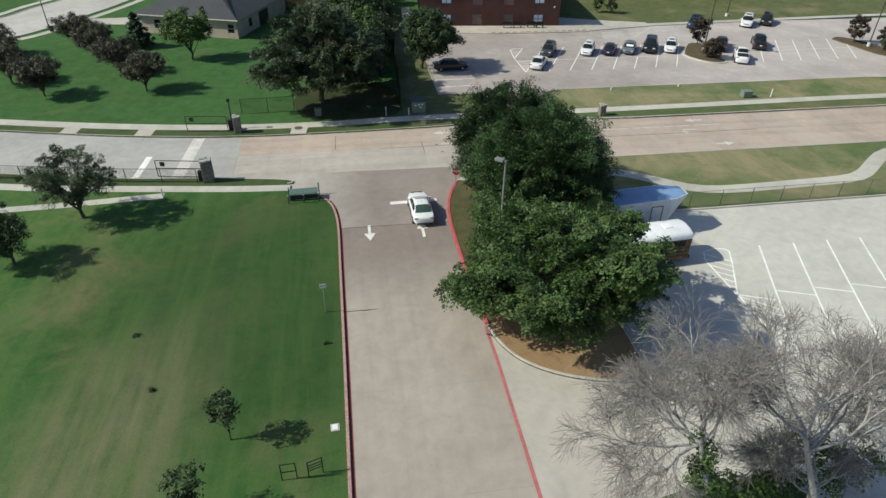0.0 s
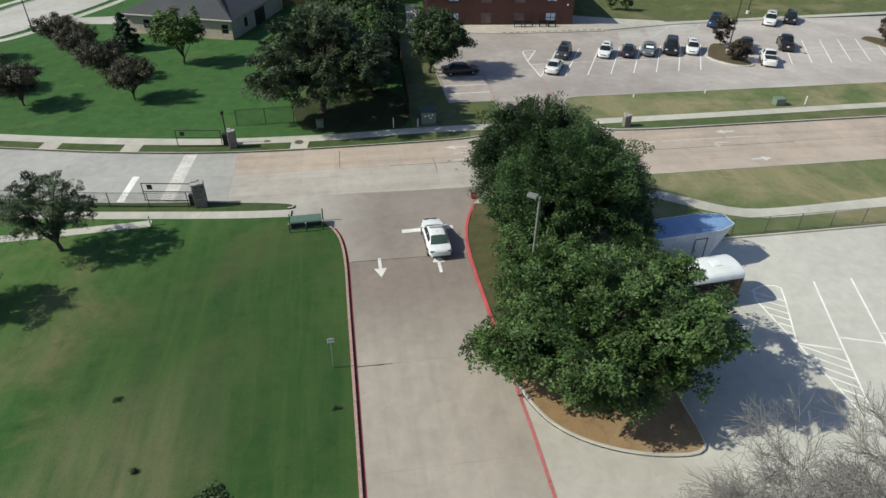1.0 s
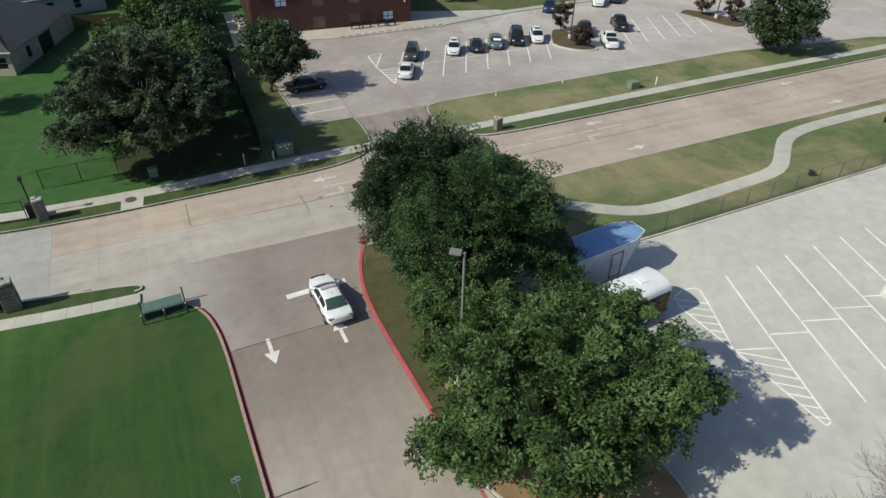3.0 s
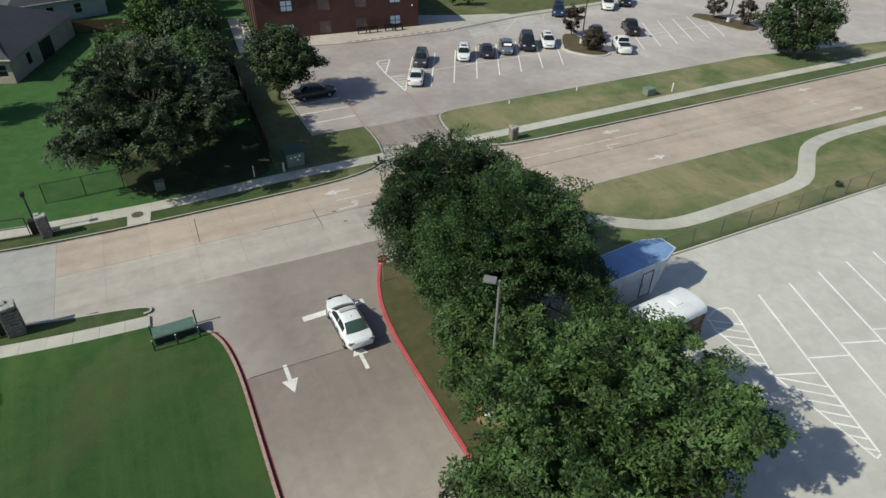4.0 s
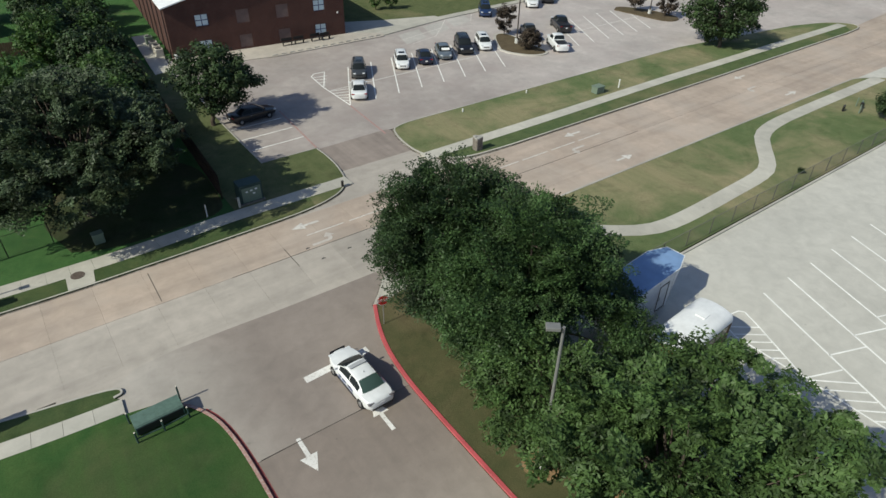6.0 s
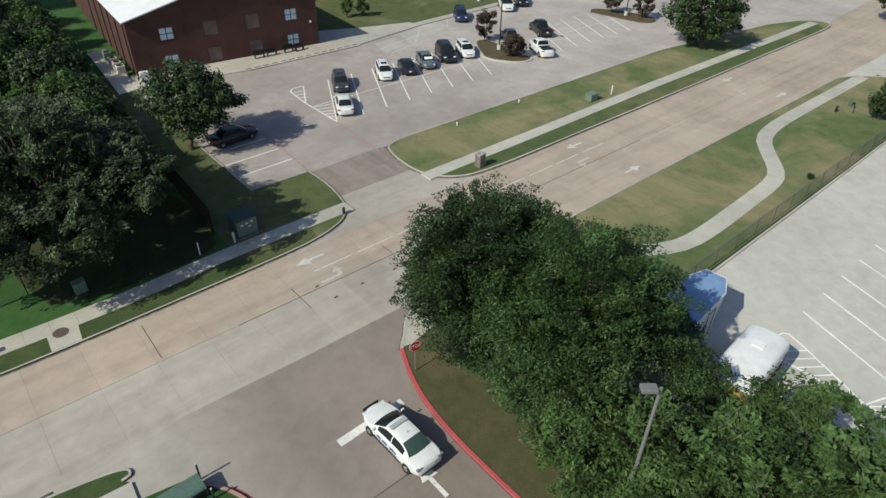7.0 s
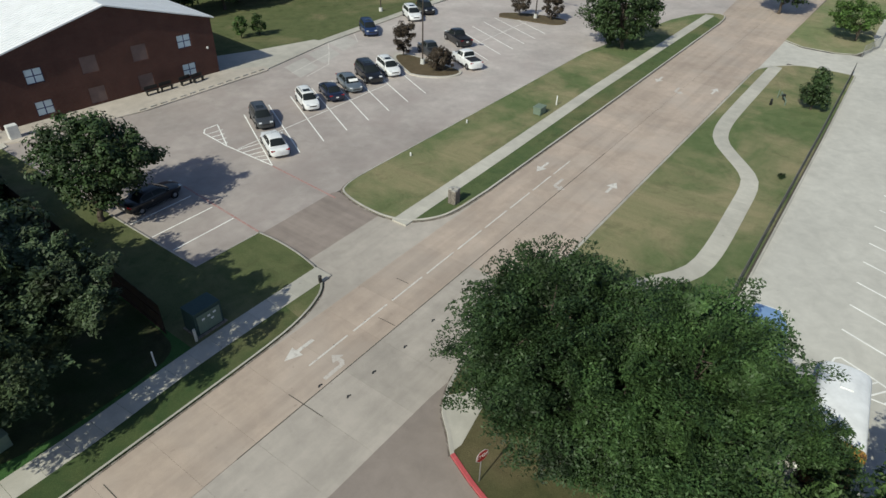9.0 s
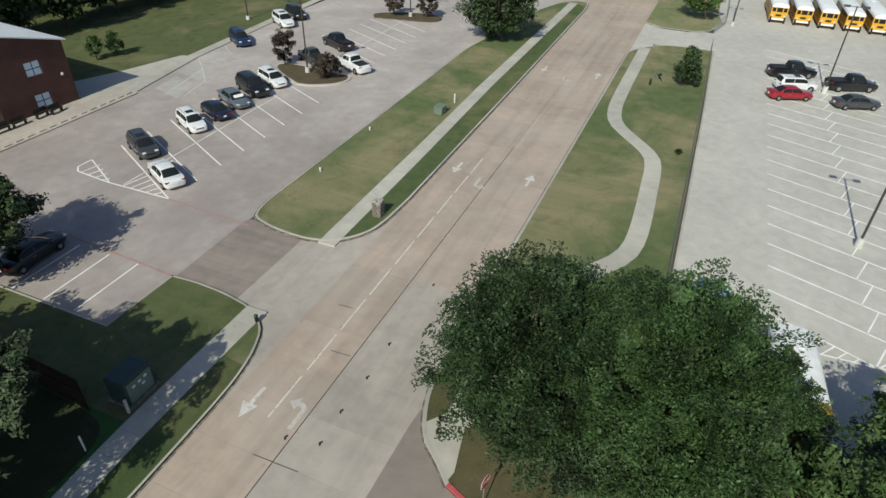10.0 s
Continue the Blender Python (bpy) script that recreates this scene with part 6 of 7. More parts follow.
for s in (-1, 1):
    part("trim_rail", box((2.6, s * (w + 0.012), h0 + 0.05), (5.1, 0.03, 0.10), 0.006), M_STEEL, e)
    for x in (2.0, 3.0):
        ty = part("tyre", rod((x, s * 0.92, 0.38), (x, s * 1.17, 0.38), 0.38, n=18), M_TYRE, e, "", 40)
        part("rim", rod((x, s * 1.1, 0.38), (x, s * 1.185, 0.38), 0.22, 0.16, 12), M_SIGNW, ty)
part("coupling_leg", joined(rod((5.9, 0, 0.0), (5.9, 0, 1.2), 0.06), box((5.9, 0, 0.03), (0.3, 0.3, 0.06))), M_STEEL, e)
tagged(e, "pale box trailer with blue roof and wedge nose", "trailer")

# ---- brick building ----
e = empty("brick_building", pose(13.1, 108.3, 0, 0, 0, -5.2))
W, D, H, PK = 23.6, 42.0, 6.35, 9.5
WINS = []
for cx, kind in ((4.3, "pane"), (9.5, "infill"), (14.8, "infill"), (20.0, "pane")):
    for z0, z1 in (((3.72, 5.18), (0.5, 1.95)) if kind == "pane" else ((3.5, 5.2), (0.35, 2.0))):
        WINS.append((cx - 0.82, cx + 0.82, z0, z1, kind))


def wall_with_holes(x0, x1, z0, z1, holes, y0, y1):
    """A wall of the given thickness with rectangular openings."""
    xs = sorted({x0, x1, *[h[0] for h in holes], *[h[1] for h in holes]})
    zs = sorted({z0, z1, *[h[2] for h in holes], *[h[3] for h in holes]})
    bm = bmesh.new()
    for a, b in zip(xs, xs[1:]):
        for c, d in zip(zs, zs[1:]):
            mx, mz = (a + b) / 2, (c + d) / 2
            if any(h[0] < mx < h[1] and h[2] < mz < h[3] for h in holes):
                continue
            box((mx, (y0 + y1) / 2, mz), (b - a, y1 - y0, d - c), 0, bm)
    bmesh.ops.remove_doubles(bm, verts=bm.verts[:], dist=0.0005)
    return bm


bm = wall_with_holes(0, W, 0, H, WINS, 0, 0.3)
g = bmesh.new()
a = [g.verts.new(p) for p in ((0, 0, H), (W, 0, H), (W / 2 + 0.5, 0, PK))]
b = [g.verts.new((v.co.x, 0.3, v.co.z)) for v in a]
g.faces.new(a)
g.faces.new(b[::-1])
for i in range(3):
    g.faces.new((a[i], b[i], b[(i + 1) % 3], a[(i + 1) % 3]))
joined(bm, g)
part("front_wall", bm, M_BRICK, e, "dark red brick gable wall")
part("west_wall", box((0.15, D / 2 + 0.15, H / 2), (0.3, D - 0.3, H)), M_BRICK, e)
part("east_wall", box((W - 0.15, D / 2 + 0.15, H / 2), (0.3, D - 0.3, H)), M_BRICK, e)
part("back_wall", box((W / 2, D + 0.15, H / 2), (W, 0.3, H)), M_BRICK, e)
ribs = bmesh.new()
part("interior", box((W / 2, 1.6, 3.1), (W - 1, 0.1, 6.0)), M_TRIM, e)
bm = bmesh.new()
for s in (0, 1):
    x0, x1 = ((-0.35, W / 2 + 0.5), (W / 2 + 0.5, W + 0.35))[s]
    z0, z1 = ((H - 0.02, PK + 0.12), (PK + 0.12, H - 0.02))[s]
    q = [(x0, -0.3, z0), (x1, -0.3, z1), (x1, D + 0.5, z1), (x0, D + 0.5, z0)]
    lo = [bm.verts.new(p) for p in q]
    hi = [bm.verts.new((p[0], p[1], p[2] + 0.14)) for p in q]
    bm.faces.new(hi)
    bm.faces.new(lo[::-1])
    for i in range(4):
        bm.faces.new((lo[i], lo[(i + 1) % 4], hi[(i + 1) % 4], hi[i]))
    for k in range(1, 70):
        yy = -0.3 + k * (D + 0.8) / 70
        cx, cz = (x0 + x1) / 2, (z0 + z1) / 2 + 0.15
        rib = box((0, 0, 0), (math.hypot(x1 - x0, z1 - z0), 0.05, 0.04))
        rib.transform(pose(cx, yy, cz, 0, -math.degrees(math.atan2(z1 - z0, x1 - x0)), 0))
        joined(ribs, rib)
part("roof", bm, M_MROOF, e, "white metal roof")
part("roof_ribs", ribs, M_MROOF, e)["kind"] = "stuff"
for x0, x1, z0, z1, kind in WINS:
    cx, cz = (x0 + x1) / 2, (z0 + z1) / 2
    if kind == "infill":
        part("infill_panel", box((cx, 0.10, cz), (x1 - x0, 0.06, z1 - z0)), M_BRICKF, e, "blanked window with dull red infill")
        continue
    wf = part("window", box((cx, 0.16, cz), (x1 - x0, 0.05, z1 - z0)), M_BLUEBAR, e, "window with four bright panes")
    for i in (-1, 1):
        for j in (-1, 1):
            part("pane", box((cx + i * (x1 - x0) * 0.245, 0.125, cz + j * (z1 - z0) * 0.245), ((x1 - x0) * 0.42, 0.02, (z1 - z0) * 0.42), 0.004), M_PANE, wf)
    part("sill", box((cx, 0.02, z0 - 0.04), (x1 - x0 + 0.04, 0.06, 0.06)), M_BRICK, e)
for y in (1.2, 5.5, 9.5, 13.5, 18, 23):
    part("downpipe", box((-0.06, y, H / 2), (0.10, 0.12, H)), M_TRIM, e)
part("wall_light", box((22.6, -0.08, 3.2), (0.2, 0.16, 0.25), 0.03), M_WHITEM, e)
tagged(e, "two-storey red brick building with white metal roof", "building")

for i, (x, y) in enumerate(((12.3, 116.5), (12.2, 114.0), (12.1, 112.2), (12.0, 110.6))):
    e = empty("air_conditioner", pose(x, y, 0.12, 0, 0, -5))
    part("casing", box((0, 0, 0.5), (0.95, 0.95, 1.0), 0.05), M_SAGE if i == 0 else M_CREAM, e)
    part("fan_grille", rod((0, 0, 1.0), (0, 0, 1.03), 0.38, n=18), M_TRIM, e)
    part("pad", box((0, 0, 0.02), (1.15, 1.15, 0.06)), M_WALK, e)
    tagged(e, "boxy outdoor air conditioner beside the brick wall", "air conditioner", "air conditioners")
tagged(part("electric_cabinet", box((13.2, 105.9, 0.75), (0.95, 0.7, 1.3), 0.04, None, -5), M_WHITEM), "white metal utility cabinet at the building corner", "utility box")
for i, (x, y) in enumerate(((27.5, 105.7), (29.2, 105.6), (31.6, 105.5), (33.0, 105.2))):
    e = empty("bench", pose(x, y, 0.13, 0, 0, -5 + 4 * i))
    part("seat", box((0, 0, 0.45), (1.5, 0.42, 0.05), 0.01), M_BLACKM, e)
    part("backrest", box((0, 0.22, 0.75), (1.5, 0.05, 0.4), 0.01), M_BLACKM, e)
    for s in (-1, 1):
        part("leg", box((s * 0.6, 0, 0.22), (0.06, 0.4, 0.44), 0.01), M_BLACKM, e)
    tagged(e, "black metal bench against the brick wall", "bench", "benches by the building")
for i in range(14):
    x = 24.4 + 1.2 * i
    tagged(part("wheel_stop", box((x, 102.75, 0.19), (0.75, 0.16, 0.11), 0.03), M_KERB), "low concrete block on the walk edge", "wheel stop", "blocks on the walk edge")

# ---- house behind the lawn ----


def house(label, at, turn, w, d, h, rise, wall, wins):
    e = empty("house", pose(at[0], at[1], 0.1, 0, 0, turn))
    holes = [(x - 0.55, x + 0.55, 0.8, 2.2) for x in wins]
    bm = wall_with_holes(0, w, 0, h, holes, 0, 0.25)
    part("front_wall", bm, wall, e)
    part("side_wall", box((0.12, d / 2 + 0.12, h / 2), (0.25, d - 0.25, h)), wall, e)
    part("side_wall", box((w - 0.12, d / 2 + 0.12, h / 2), (0.25, d - 0.25, h)), wall, e)
    part("back_wall", box((w / 2, d + 0.12, h / 2), (w, 0.25, h)), wall, e)
    # no real recess: a black panel paints the porch shade on the wall
    part("porch_door", box((w + 0.012, d * 0.52, 1.15), (0.05, 3.6, 2.3), 0.01), M_TRIM, e, "flat black panel standing for the shade inside a porch")
    part("side_window", box((w + 0.012, d * 0.25, 1.5), (0.05, 1.0, 1.3), 0.01), M_GLASS, e)
    o = 0.5
    rd = d / 2
    v = [(-o, -o, h), (w + o, -o, h), (w + o, d + o, h), (-o, d + o, h), (rd, d / 2, h + rise), (w - rd, d / 2, h + rise)]
    f = [(0, 1, 5, 4), (1, 2, 5), (2, 3, 4, 5), (3, 0, 4), (3, 2, 1, 0)]
    raw("roof", v, f, M_SHINGLE, e, "dark hipped shingle roof")
    part("gutter", box((w / 2, -o, h - 0.02), (w + 2 * o, 0.12, 0.16), 0.02), M_CREAM, e)
    for x in wins:
        wf = part("window", box((x, 0.14, 1.5), (1.1, 0.06, 1.4)), M_CREAM, e)
        for j in (-1, 1):
            part("pane", box((x, 0.10, 1.5 + j * 0.34), (0.95, 0.03, 0.60)), M_GLASS, wf)
    return tagged(e, label, "house")


house("single-storey buff brick house with dark hipped roof", (-32.3, 109.1), -19.5, 17.0, 18.5, 2.9, 4.6, M_BRICKL, (3.4, 9.0, 15.9))
house("grey-sided house behind the board fence", (-17.8, 127.6), 16.5, 13, 9, 2.9, 3.2, M_SIDING, (5.2, 9.0))
e = empty("board_fence", pose(-12.7, 122.4, 0.1, 0, 0, -11))
for i in range(60):
    part("board", box((0.15 + 0.3 * i, 0, 0.9 + 0.02 * (i % 3)), (0.28, 0.03, 1.8), 0.004), M_WOODF, e)
for z in (0.4, 1.4):
    part("rail", box((9, 0.04, z), (18, 0.04, 0.1)), M_WOODF, e)
tagged(e, "brown wooden board fence behind the lawn", "fence")

# ---- fences and gates ----


def chain_fence(label, line, high, step, metal, mesh=0.14, wire=0.006):
    """Chain-link: posts, top rail and woven wire."""
    e = empty("chain_link_fence", pose(line[0][0], line[0][1], 0.1))
    a = np.array(line) - np.array(line[0])
    d = np.r_[0, np.cumsum(np.linalg.norm(np.diff(a, axis=0), axis=1))]
    at = lambda s: (float(np.interp(s, d, a[:, 0])), float(np.interp(s, d, a[:, 1])))
    k = max(1, round(d[-1] / step))
    for i in range(k + 1):
        x, y = at(d[-1] * i / k)
        part("post", rod((x, y, -0.05), (x, y, high + 0.04), 0.035, n=8), metal, e)
    for i in range(k):
        p, q = at(d[-1] * i / k), at(d[-1] * (i + 1) / k)
        part("top_rail", rod((*p, high), (*q, high), 0.022, n=6), metal, e)
    segs = []
    for s in np.arange(-high, d[-1], mesh):
        for up in (1, -1):
            s0, s1 = max(s, 0), min(s + high, d[-1])
            if s1 - s0 < 0.05:
                continue
            z0, z1 = s0 - s, s1 - s
            if up < 0:
                z0, z1 = high - z0, high - z1
            segs.append(((*at(s0), z0), (*at(s1), z1), wire, wire))
    v, f = tubes(segs, 3)
    quads_mesh("wire_mesh", v, f, metal, e)["kind"] = "stuff"
    return tagged(e, label, "fence")


chain_fence("grey chain-link fence between lot and dry grass", [(17.6, 44.75), (32, 44.85), (62, 45.1), (86.4, 45.45)], 1.5, 3.0, M_WIRE, 0.2, 0.0045)
chain_fence("dark chain-link fence beside the sidewalk", [(-14.6, 55.15), (-20.6, 55.95), (-28, 57.3), (-33.6, 58.4), (-60, 64.4)], 1.4, 3.2, M_BLACKM, 0.16)
chain_fence("dark chain-link fence before the mulch bed", [(-12.4, 71.9), (-6.4, 72.2)], 1.8, 2.6, M_BLACKM, 0.16)
chain_fence("grey chain-link fence beyond the cross drive", [(95.4, 45.6), (101.6, 44.2), (140, 44.6)], 1.5, 3.2, M_STEEL, 0.2)


def stone_pillar(label, x, y, w, h, turn):
    e = empty("gate_pillar", pose(x, y, 0.1, 0, 0, turn))
    r = np.random.default_rng(int(abs(x * 10)))
    part("core", box((0, 0, h / 2), (w * 0.9, w * 0.9, h)), M_STONE, e)
    rows = int(h / 0.24)
    for k in range(rows):
        for sx, sy in ((1, 0), (-1, 0), (0, 1), (0, -1)):
            cut = 0.5 + 0.25 * (r.random() - 0.5)
            for lo, hi in ((0, cut), (cut, 1)):
                c = (lo + hi) / 2 - 0.5
                ln = (hi - lo) * w * 0.95
                out = w * 0.46 + 0.02 * r.random()
                s = (0.10, ln, 0.22) if sx else (ln, 0.10, 0.22)
                part("stone", box((sx * out + (0 if sx else c * w), sy * out + (0 if sy else c * w), 0.13 + 0.24 * k), s, 0.02), M_STONE, e)
    for sx, sy, dz in ((-1, -1, 0.05), (1, -1, 0.11), (-1, 1, 0.14), (1, 1, 0.02)):
        part("cap_stone", box((sx * w * 0.26, sy * w * 0.25, h + dz), (w * (0.52 + 0.1 * r.random()), w * (0.52 + 0.1 * r.random()), 0.16), 0.035, turn=12 * (r.random() - 0.5)), M_CAPSTONE, e, "pale grey cap stone")
    return tagged(e, label, "pillar", "gate pillars")


stone_pillar("rough grey stone gate pillar beside the sidewalk", -13.6, 55.4, 0.95, 2.1, 8)
stone_pillar("rough stone gate pillar across the road", -12.2, 66.6, 0.7, 1.75, 5)
stone_pillar("low stone marker pillar in the verge", 29.5, 66.6, 0.68, 1.2, 0)


def gate(label, x, y, length, high, turn):
    e = empty("sliding_gate", pose(x, y, 0.12, 0, 0, turn))
    for a, b in (((0, 0, 0.1), (length, 0, 0.1)), ((0, 0, high), (length, 0, high)), ((0, 0, 0.1), (0, 0, high)), ((length, 0, 0.1), (length, 0, high)), ((0, 0, high * 0.55), (length, 0, high * 0.55))):
        part("frame_bar", rod(a, b, 0.04, n=8), M_BLACKM, e)
    part("sign_plate", box((length * 0.86, -0.05, high * 0.78), (0.45, 0.03, 0.45), 0.01), M_TRIM, e)
    return tagged(e, label, "gate", "sliding gates")


gate("black metal sliding gate standing open by the fence", -14.1, 56.0, 4.4, 1.75, 171)
gate("black metal sliding gate standing open across the road", -13.3, 66.9, 4.4, 1.75, 173)
e = empty("gate_operator", pose(-13.0, 67.4, 0.1))
part("cabinet", box((0, 0, 0.6), (0.5, 0.5, 1.2), 0.04), M_BLACKM, e)
part("pole", rod((0.1, 0.3, 0), (0.1, 0.3, 3.4), 0.06), M_BLACKM, e)
part("head", box((0.1, 0.25, 3.3), (0.25, 0.4, 0.35), 0.03), M_BLACKM, e)
tagged(e, "black gate operator cabinet with a post", "gate operator")
e = empty("gate_operator", pose(-14.3, 55.6, 0.1))
part("cabinet", box((0, 0, 0.5), (0.5, 0.45, 1.0), 0.04), M_BLACKM, e)
tagged(e, "black gate operator cabinet by the pillar", "gate operator")

# caged valve cover by the drive mouth
e = empty("valve_cage", pose(-4.65, 50.85, 0.11, 0, 0, 2))
sect = [(-0.42, 0.10), (-0.42, 0.62), (-0.34, 0.70), (0.50, 0.76), (0.62, 0.66), (0.62, 0.10)]
part("cover", loft([[(x, yy, z) for yy, z in sect] for x in (-1.25, 1.25)]), M_TEAL, e, "dull green sloping cover", 30)
for x in (-0.62, 0.62):
    part("opening", box((x, -0.425, 0.33), (1.12, 0.04, 0.44)), M_TRIM, e)
for x, yy, h in ((-1.35, -0.8, 0.80), (0.0, -0.85, 0.80), (1.35, -0.75, 0.80), (-1.35, 0.75, 0.80), (1.35, 0.75, 1.1)):
    po = part("post", rod((x, yy, -0.1), (x, yy, h), 0.05, n=8), M_GREENM, e)
    part("cap", rod((x, yy, h), (x, yy, h + 0.05), 0.055, 0.03, n=8), M_CREAM, po)
for a, b in (((-1.35, -0.8, 0.32), (0, -0.85, 0.32)), ((0, -0.85, 0.32), (1.35, -0.75, 0.32))):
    part("rail", rod(a, b, 0.035, n=8), M_GREENM, e)
tagged(e, "dull green covered valve cage with posts on the lawn edge", "utility cage")


# ---- signs ----
def text_mesh(name, words, size, material, parent, m):
    cu = bpy.data.curves.new(name, "FONT")
    cu.body, cu.size, cu.align_x, cu.align_y, cu.extrude = words, size, "CENTER", "CENTER", 0.003
    tmp = bpy.data.objects.new(name, cu)
    scene.collection.objects.link(tmp)
    bpy.context.view_layer.update()
    me = bpy.data.meshes.new_from_object(tmp.evaluated_get(bpy.context.evaluated_depsgraph_get()))
    bpy.data.objects.remove(tmp)
    me.materials.append(material)
    ob = new(name, me)
    ob.parent = parent
    ob.matrix_basis = m
    return ob


def octagon(r):
    return [(r * math.cos(radians(22.5 + 45 * k)), r * math.sin(radians(22.5 + 45 * k))) for k in range(8)]


e = empty("stop_sign", pose(9.2, 50.5, 0.1, 0, 0, -14))
part("post", rod((0, 0.03, -0.1), (0, 0.03, 2.3), 0.03, n=8), M_STEEL, e)
for nm, r, th, mt in (("border", 0.40, 0.0, M_SIGNW), ("face", 0.37, 0.006, M_SIGNR)):
    bm = prism(octagon(r), 0, 0.008)
    bm.transform(pose(0, -0.012 - th, 2.0, 90, 0, 0))
    part(nm, bm, mt, e)
bm = prism(octagon(0.40), 0, 0.006)
bm.transform(pose(0, 0.0, 2.0, 90, 0, 0))
part("back_plate", bm, M_STEEL, e)
text_mesh("lettering", "STOP", 0.30, M_SIGNW, e, pose(0, -0.028, 2.0, 90, 0, 0))
tagged(e, "red octagonal stop sign on a steel post", "stop sign")
e = empty("small_sign", pose(-2.7, 34.4, 0.1, 0, 0, 6))
part("post", rod((0, 0, -0.1), (0, 0, 2.5), 0.03, n=8), M_STEEL, e)
for s in (-1, 1):
    part("plate", box((s * 0.11, -0.04, 2.3), (0.18, 0.012, 0.34), 0.004), M_SIGNW, e)
    part("lettering", box((s * 0.11, -0.05, 2.32), (0.10, 0.006, 0.10)), M_LAMPG, e)
tagged(e, "thin steel post with small pale sign plates", "sign")

# ---- lamps ----


def lot_lamp(label, x, y, h, turn, base_h=0.75, twin=False, metal=None, name="parking_lamp", reach=0.75):
    metal = metal or M_BRONZE
    e = empty(name, pose(x, y, 0.0, 0, 0, turn))
    part("base", rod((0, 0, 0), (0, 0, base_h), 0.30, 0.28, 16), M_BASE, e, "round pale concrete base", 40)
    part("pole", rod((0, 0, base_h), (0, 0, h), 0.095, 0.07, 10), metal, e, "", 40)
    for s in ((-1, 1) if twin else (1,)):
        part("arm", rod((0, 0, h - 0.08), (s * reach, 0, h - 0.04), 0.035, n=8), metal, e)
        hd = part("head", box((s * (reach + 0.2), 0, h - 0.04), (0.62, 0.40, 0.18), 0.03), metal, e)
        part("lens", box((s * (reach + 0.2), 0, h - 0.13), (0.58, 0.32, 0.02)), M_LAMPW, hd)
    return tagged(e, label, "street lamp", "parking lot lamps")


lot_lamp("single-headed lamp pole rising through the scrub", 10.05, 36.85, 9.75, 140, 0.7, False, M_POLEG, reach=0.25)
lot_lamp("twin-headed lamp pole on a concrete base", 41.0, 32.0, 9.8, 90, 0.8, True)
lot_lamp("twin-headed lamp pole beyond parked cars", 75.7, 32.1, 9.8, 90, 0.8, True)
lot_lamp("dark lamp pole in the planted parking island", 54.4, 89.3, 9.8, 90, 0.75, True)
lot_lamp("dark lamp pole by the far parking sidewalk", 69.7, 109.6, 9.8, 90, 0.6, True)
lot_lamp("dark lamp pole in the second parking island", 82.4, 89.0, 9.8, 90, 0.75, True)
lot_lamp("dark lamp pole by the bus lot", 101.5, 43.2, 9.8, 90, 0.6, True)
e = empty("street_lamp", pose(-47.4, 113.2, 0.12))
part("pole", rod((0, 0, 0), (0, 0, 4.2), 0.09, 0.06, 10), M_BLACKM, e)
bm = bmesh.new()
bmesh.ops.create_uvsphere(bm, u_segments=14, v_segments=10, radius=0.26)
bm.transform(pose(0, 0, 4.4))
part("globe", bm, M_LAMPW, e, "", 60)
part("base", rod((0, 0, 0), (0, 0, 0.5), 0.18, 0.12, 12), M_BLACKM, e)
tagged(e, "black street lamp with a pale globe", "street lamp")

# ---- utilities ----
e = empty("boundary_fence", pose(6.1, 71.2, 0.1, 0, 0, 90 - 2.9))
for i in range(118):
    part("board", box((0.15 + 0.305 * i, 0, 1.15 + 0.025 * (i % 3)), (0.29, 0.03, 2.3), 0.004), M_WOODD, e)
for z in (0.35, 1.45):
    part("rail", box((18, 0.04, z), (36, 0.05, 0.1)), M_WOODD, e)
tagged(e, "long dark brown board fence along the lawn", "fence")
e = empty("transformer", pose(8.05, 69.9, 0.11))
part("casing", box((0, 0.2, 0.85), (1.9, 1.3, 1.7), 0.06), M_GREENM, e)
part("door", box((0, -0.47, 0.8), (1.6, 0.05, 1.3), 0.02), M_SAGE, e)
for k, (x, z) in enumerate(((-0.4, 1.1), (0.0, 1.15), (0.4, 1.2), (0.2, 0.85))):
    part("sticker", box((x, -0.505, z), (0.2, 0.01, 0.14)), M_SIGNW, e)
part("pad", box((0, 0.15, 0.03), (2.1, 1.55, 0.10)), M_STONE, e)
part("bollard", rod((-1.2, -0.6, 0), (-1.2, -0.6, 0.9), 0.09, n=10), M_CREAM, e)
tagged(e, "green metal transformer cabinet by the sidewalk", "transformer")
e = empty("junction_cabinet", pose(-3.6, 70.3, 0.12, 0, 0, 4))
part("casing", box((0, 0, 0.45), (0.75, 0.55, 0.8), 0.05), M_SAGE, e)
part("lid", box((0, 0, 0.88), (0.82, 0.62, 0.08), 0.03), M_SAGE, e)
tagged(e, "low sage green junction box by the mulch", "utility box", "utility boxes")
e = empty("junction_cabinet", pose(50.1, 70.2, 0.12))
part("casing", box((0, 0, 0.4), (1.2, 0.9, 0.75), 0.05), M_SAGE, e)
part("lid", box((0, 0, 0.8), (1.3, 1.0, 0.1), 0.03), M_SAGE, e)
tagged(e, "squat sage green utility box in dry grass", "utility box", "utility boxes")


def marker(label, x, y, h, r=0.05, mat=None):
    e = empty("marker_post", pose(x, y, 0.1))
    part("post", rod((0, 0, -0.05), (0, 0, h), r, n=8), mat or M_WHITEM, e)
    part("cap", rod((0, 0, h), (0, 0, h + 0.06), r * 1.15, r * 0.6, 8), mat or M_WHITEM, e)
    return tagged(e, label, "marker post", "marker posts")


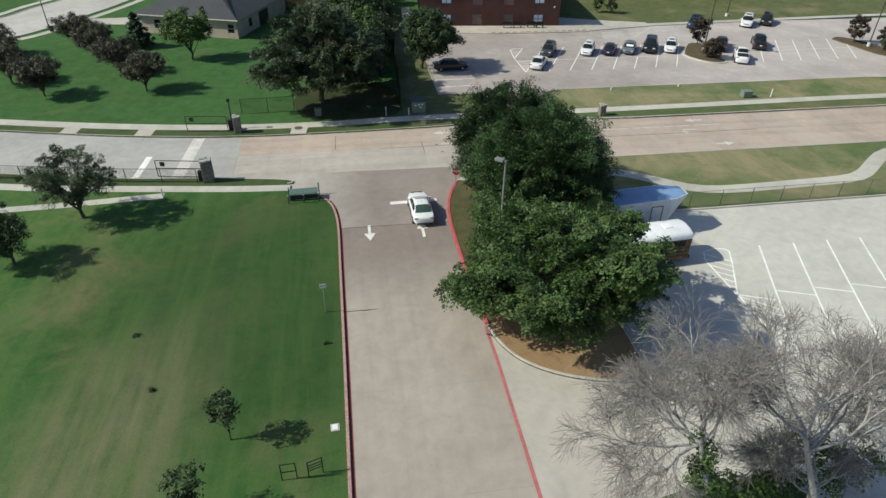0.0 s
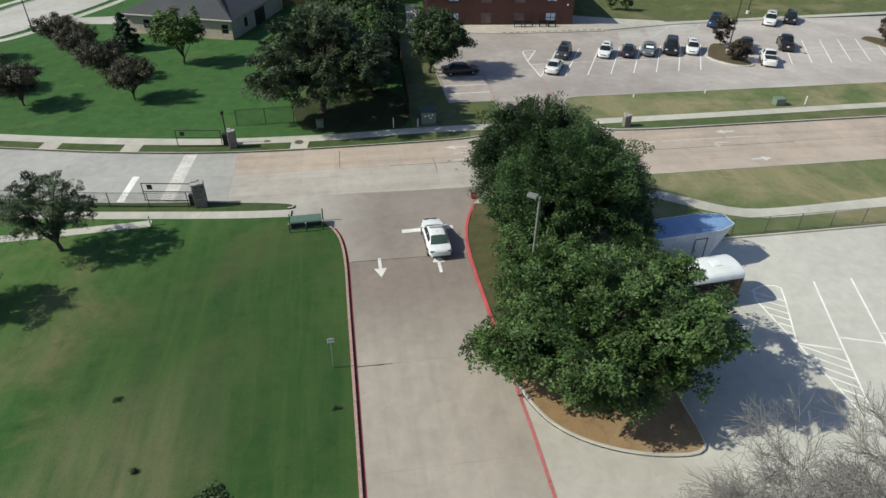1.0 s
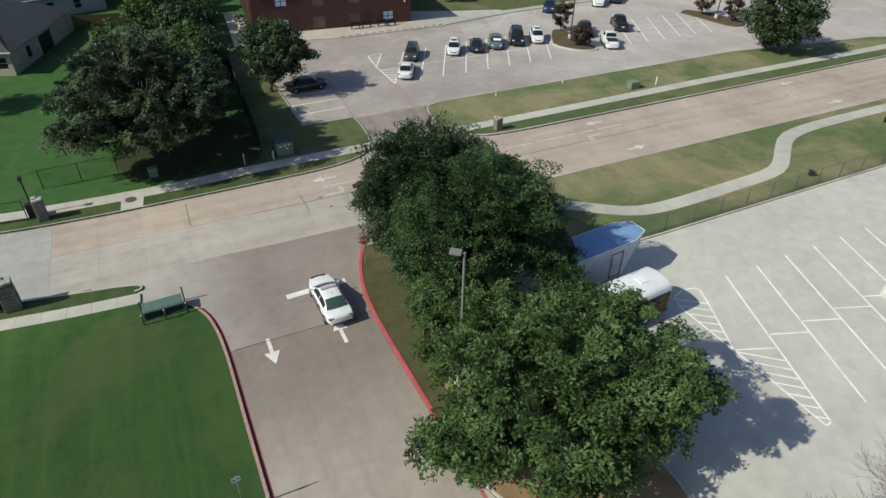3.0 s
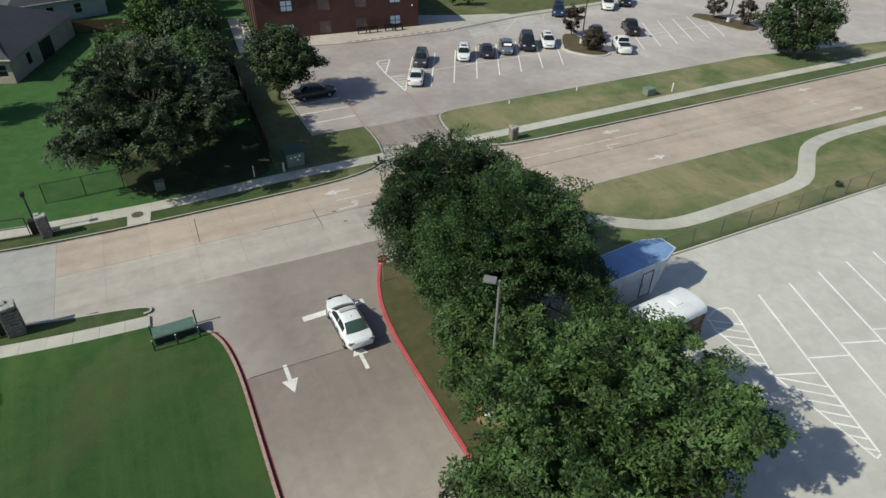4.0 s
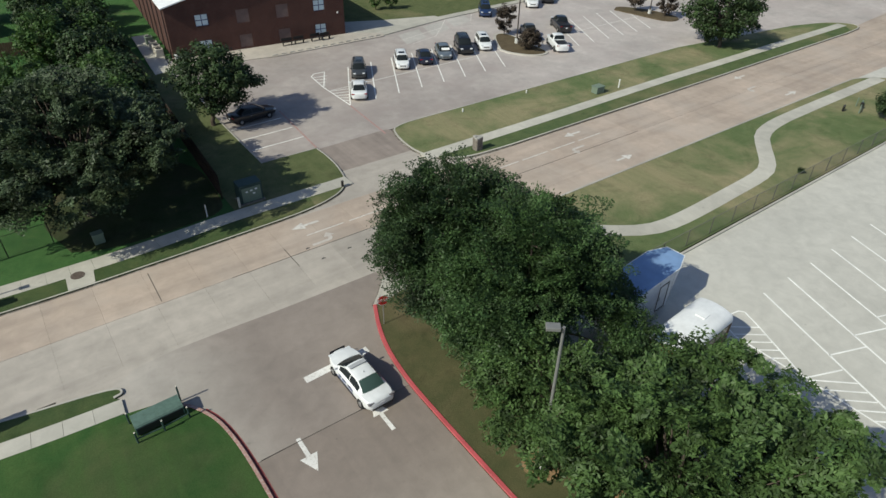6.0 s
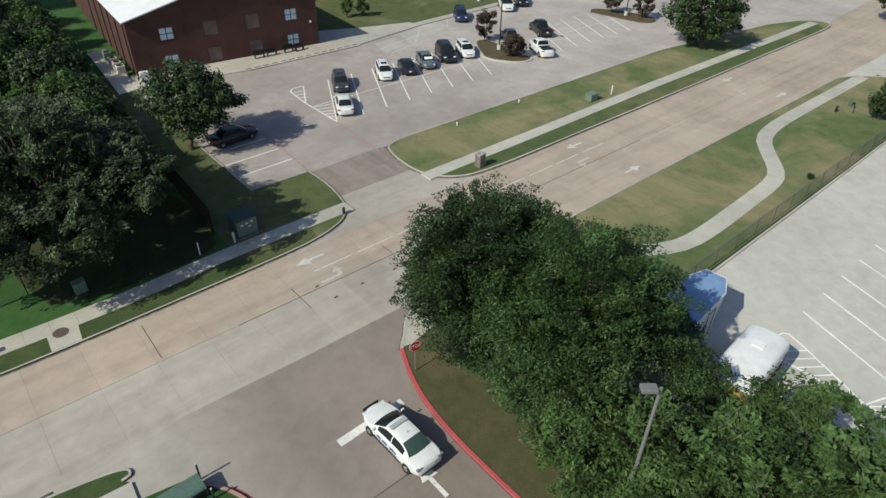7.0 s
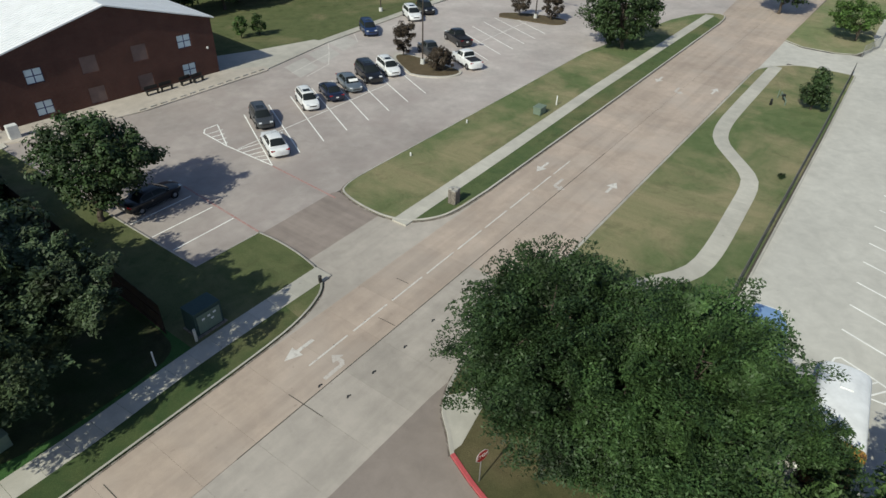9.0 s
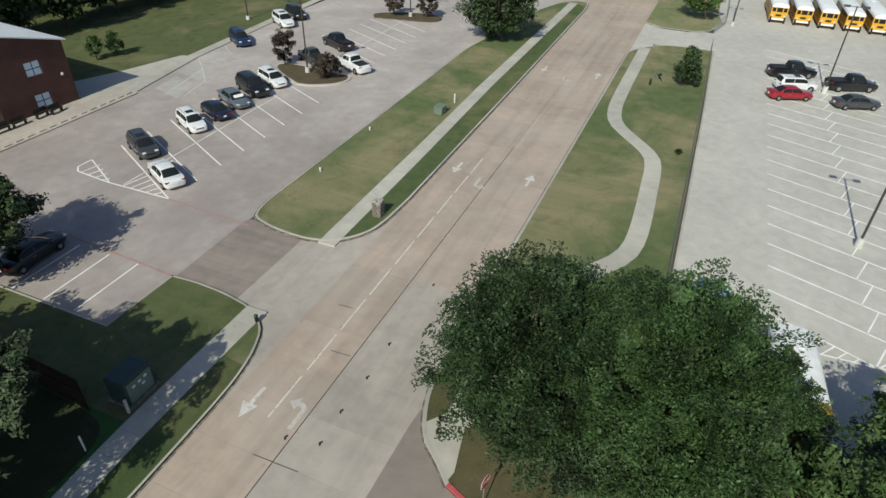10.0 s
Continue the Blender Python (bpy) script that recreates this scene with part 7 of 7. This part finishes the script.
marker("slim white marker post beside the sidewalk", 53.4, 69.9, 1.0, 0.07)
marker("slim white marker post at the mulch edge", 4.2, 69.4, 1.05)
marker("short white marker in dry grass", 43.2, 74.8, 0.3, 0.08)
marker("short white marker in dry grass", 33.8, 74.6, 0.3, 0.08)
marker("white post at the path end", -17.2, 52.6, 0.9, 0.06)
marker("dark short post at the kerb corner", 15.4, 67.6, 0.5, 0.12, M_BLACKM)
e = empty("hydrant", pose(68.9, 51.2, 0.1))
part("barrel", rod((0, 0, 0), (0, 0, 0.6), 0.14, 0.12, 12), M_BLACKM, e)
part("bonnet", rod((0, 0, 0.6), (0, 0, 0.78), 0.15, 0.05, 12), M_BLACKM, e)
for s in (-1, 1):
    part("outlet", rod((0, 0, 0.48), (s * 0.22, 0, 0.48), 0.06, n=10), M_BLACKM, e)
tagged(e, "dark hydrant in dry grass near the cross drive", "hydrant")
e = empty("backflow_pipe", pose(71.2, 50.4, 0.1, 0, 0, 20))
part("pipe", joined(rod((-1.5, 0, 0.5), (1.5, 0, 0.5), 0.07), joined(rod((-1.5, 0, 0), (-1.5, 0, 0.5), 0.07), rod((1.5, 0, 0), (1.5, 0, 0.5), 0.07))), M_SAGE, e)
part("valve", box((0, 0, 0.55), (0.3, 0.3, 0.4), 0.03), M_BLACKM, e)
part("post", rod((0.6, 0.5, 0), (0.6, 0.5, 1.0), 0.06), M_SAGE, e)
tagged(e, "dull green backflow pipe assembly in dry grass", "pipe")
e = empty("meter_box", pose(-2.15, 24.15, 0.11, 0, 0, 4))
part("lid", box((0, 0, 0.03), (0.32, 0.36, 0.06), 0.01), M_SIGNW, e)
part("rim", box((0, 0, 0.01), (0.5, 0.52, 0.04), 0.01), M_KERB, e)
tagged(e, "white meter box lid flush in the lawn", "meter box")


def rack(label, x, y, turn, mesh):
    e = empty("bike_rack", pose(x, y, 0.1, 0, 0, turn))
    for s in (-1, 1):
        part("leg", rod((s * 0.38, 0, 0), (s * 0.38, 0.0, 1.25), 0.03, n=8), M_BLACKM, e)
    for z in ((0.62, 1.22) if not mesh else (0.55, 0.75, 0.95, 1.22)):
        part("bar", rod((-0.38, 0, z), (0.38, 0, z), 0.028, n=8), M_BLACKM, e)
    return tagged(e, label, "frame", "metal frames on the lawn")


rack("black tubular metal frame standing on the lawn", -4.5, 21.1, 2, False)
rack("black slatted metal frame leaning on the lawn", -3.15, 21.15, 18, True)
e = empty("trash_barrel", pose(-46.2, 111.0, 0.1))
part("barrel", rod((0, 0, 0), (0, 0, 0.8), 0.3, 0.34, 14), M_BLACKM, e)
tagged(e, "dark barrel by the side street", "barrel")
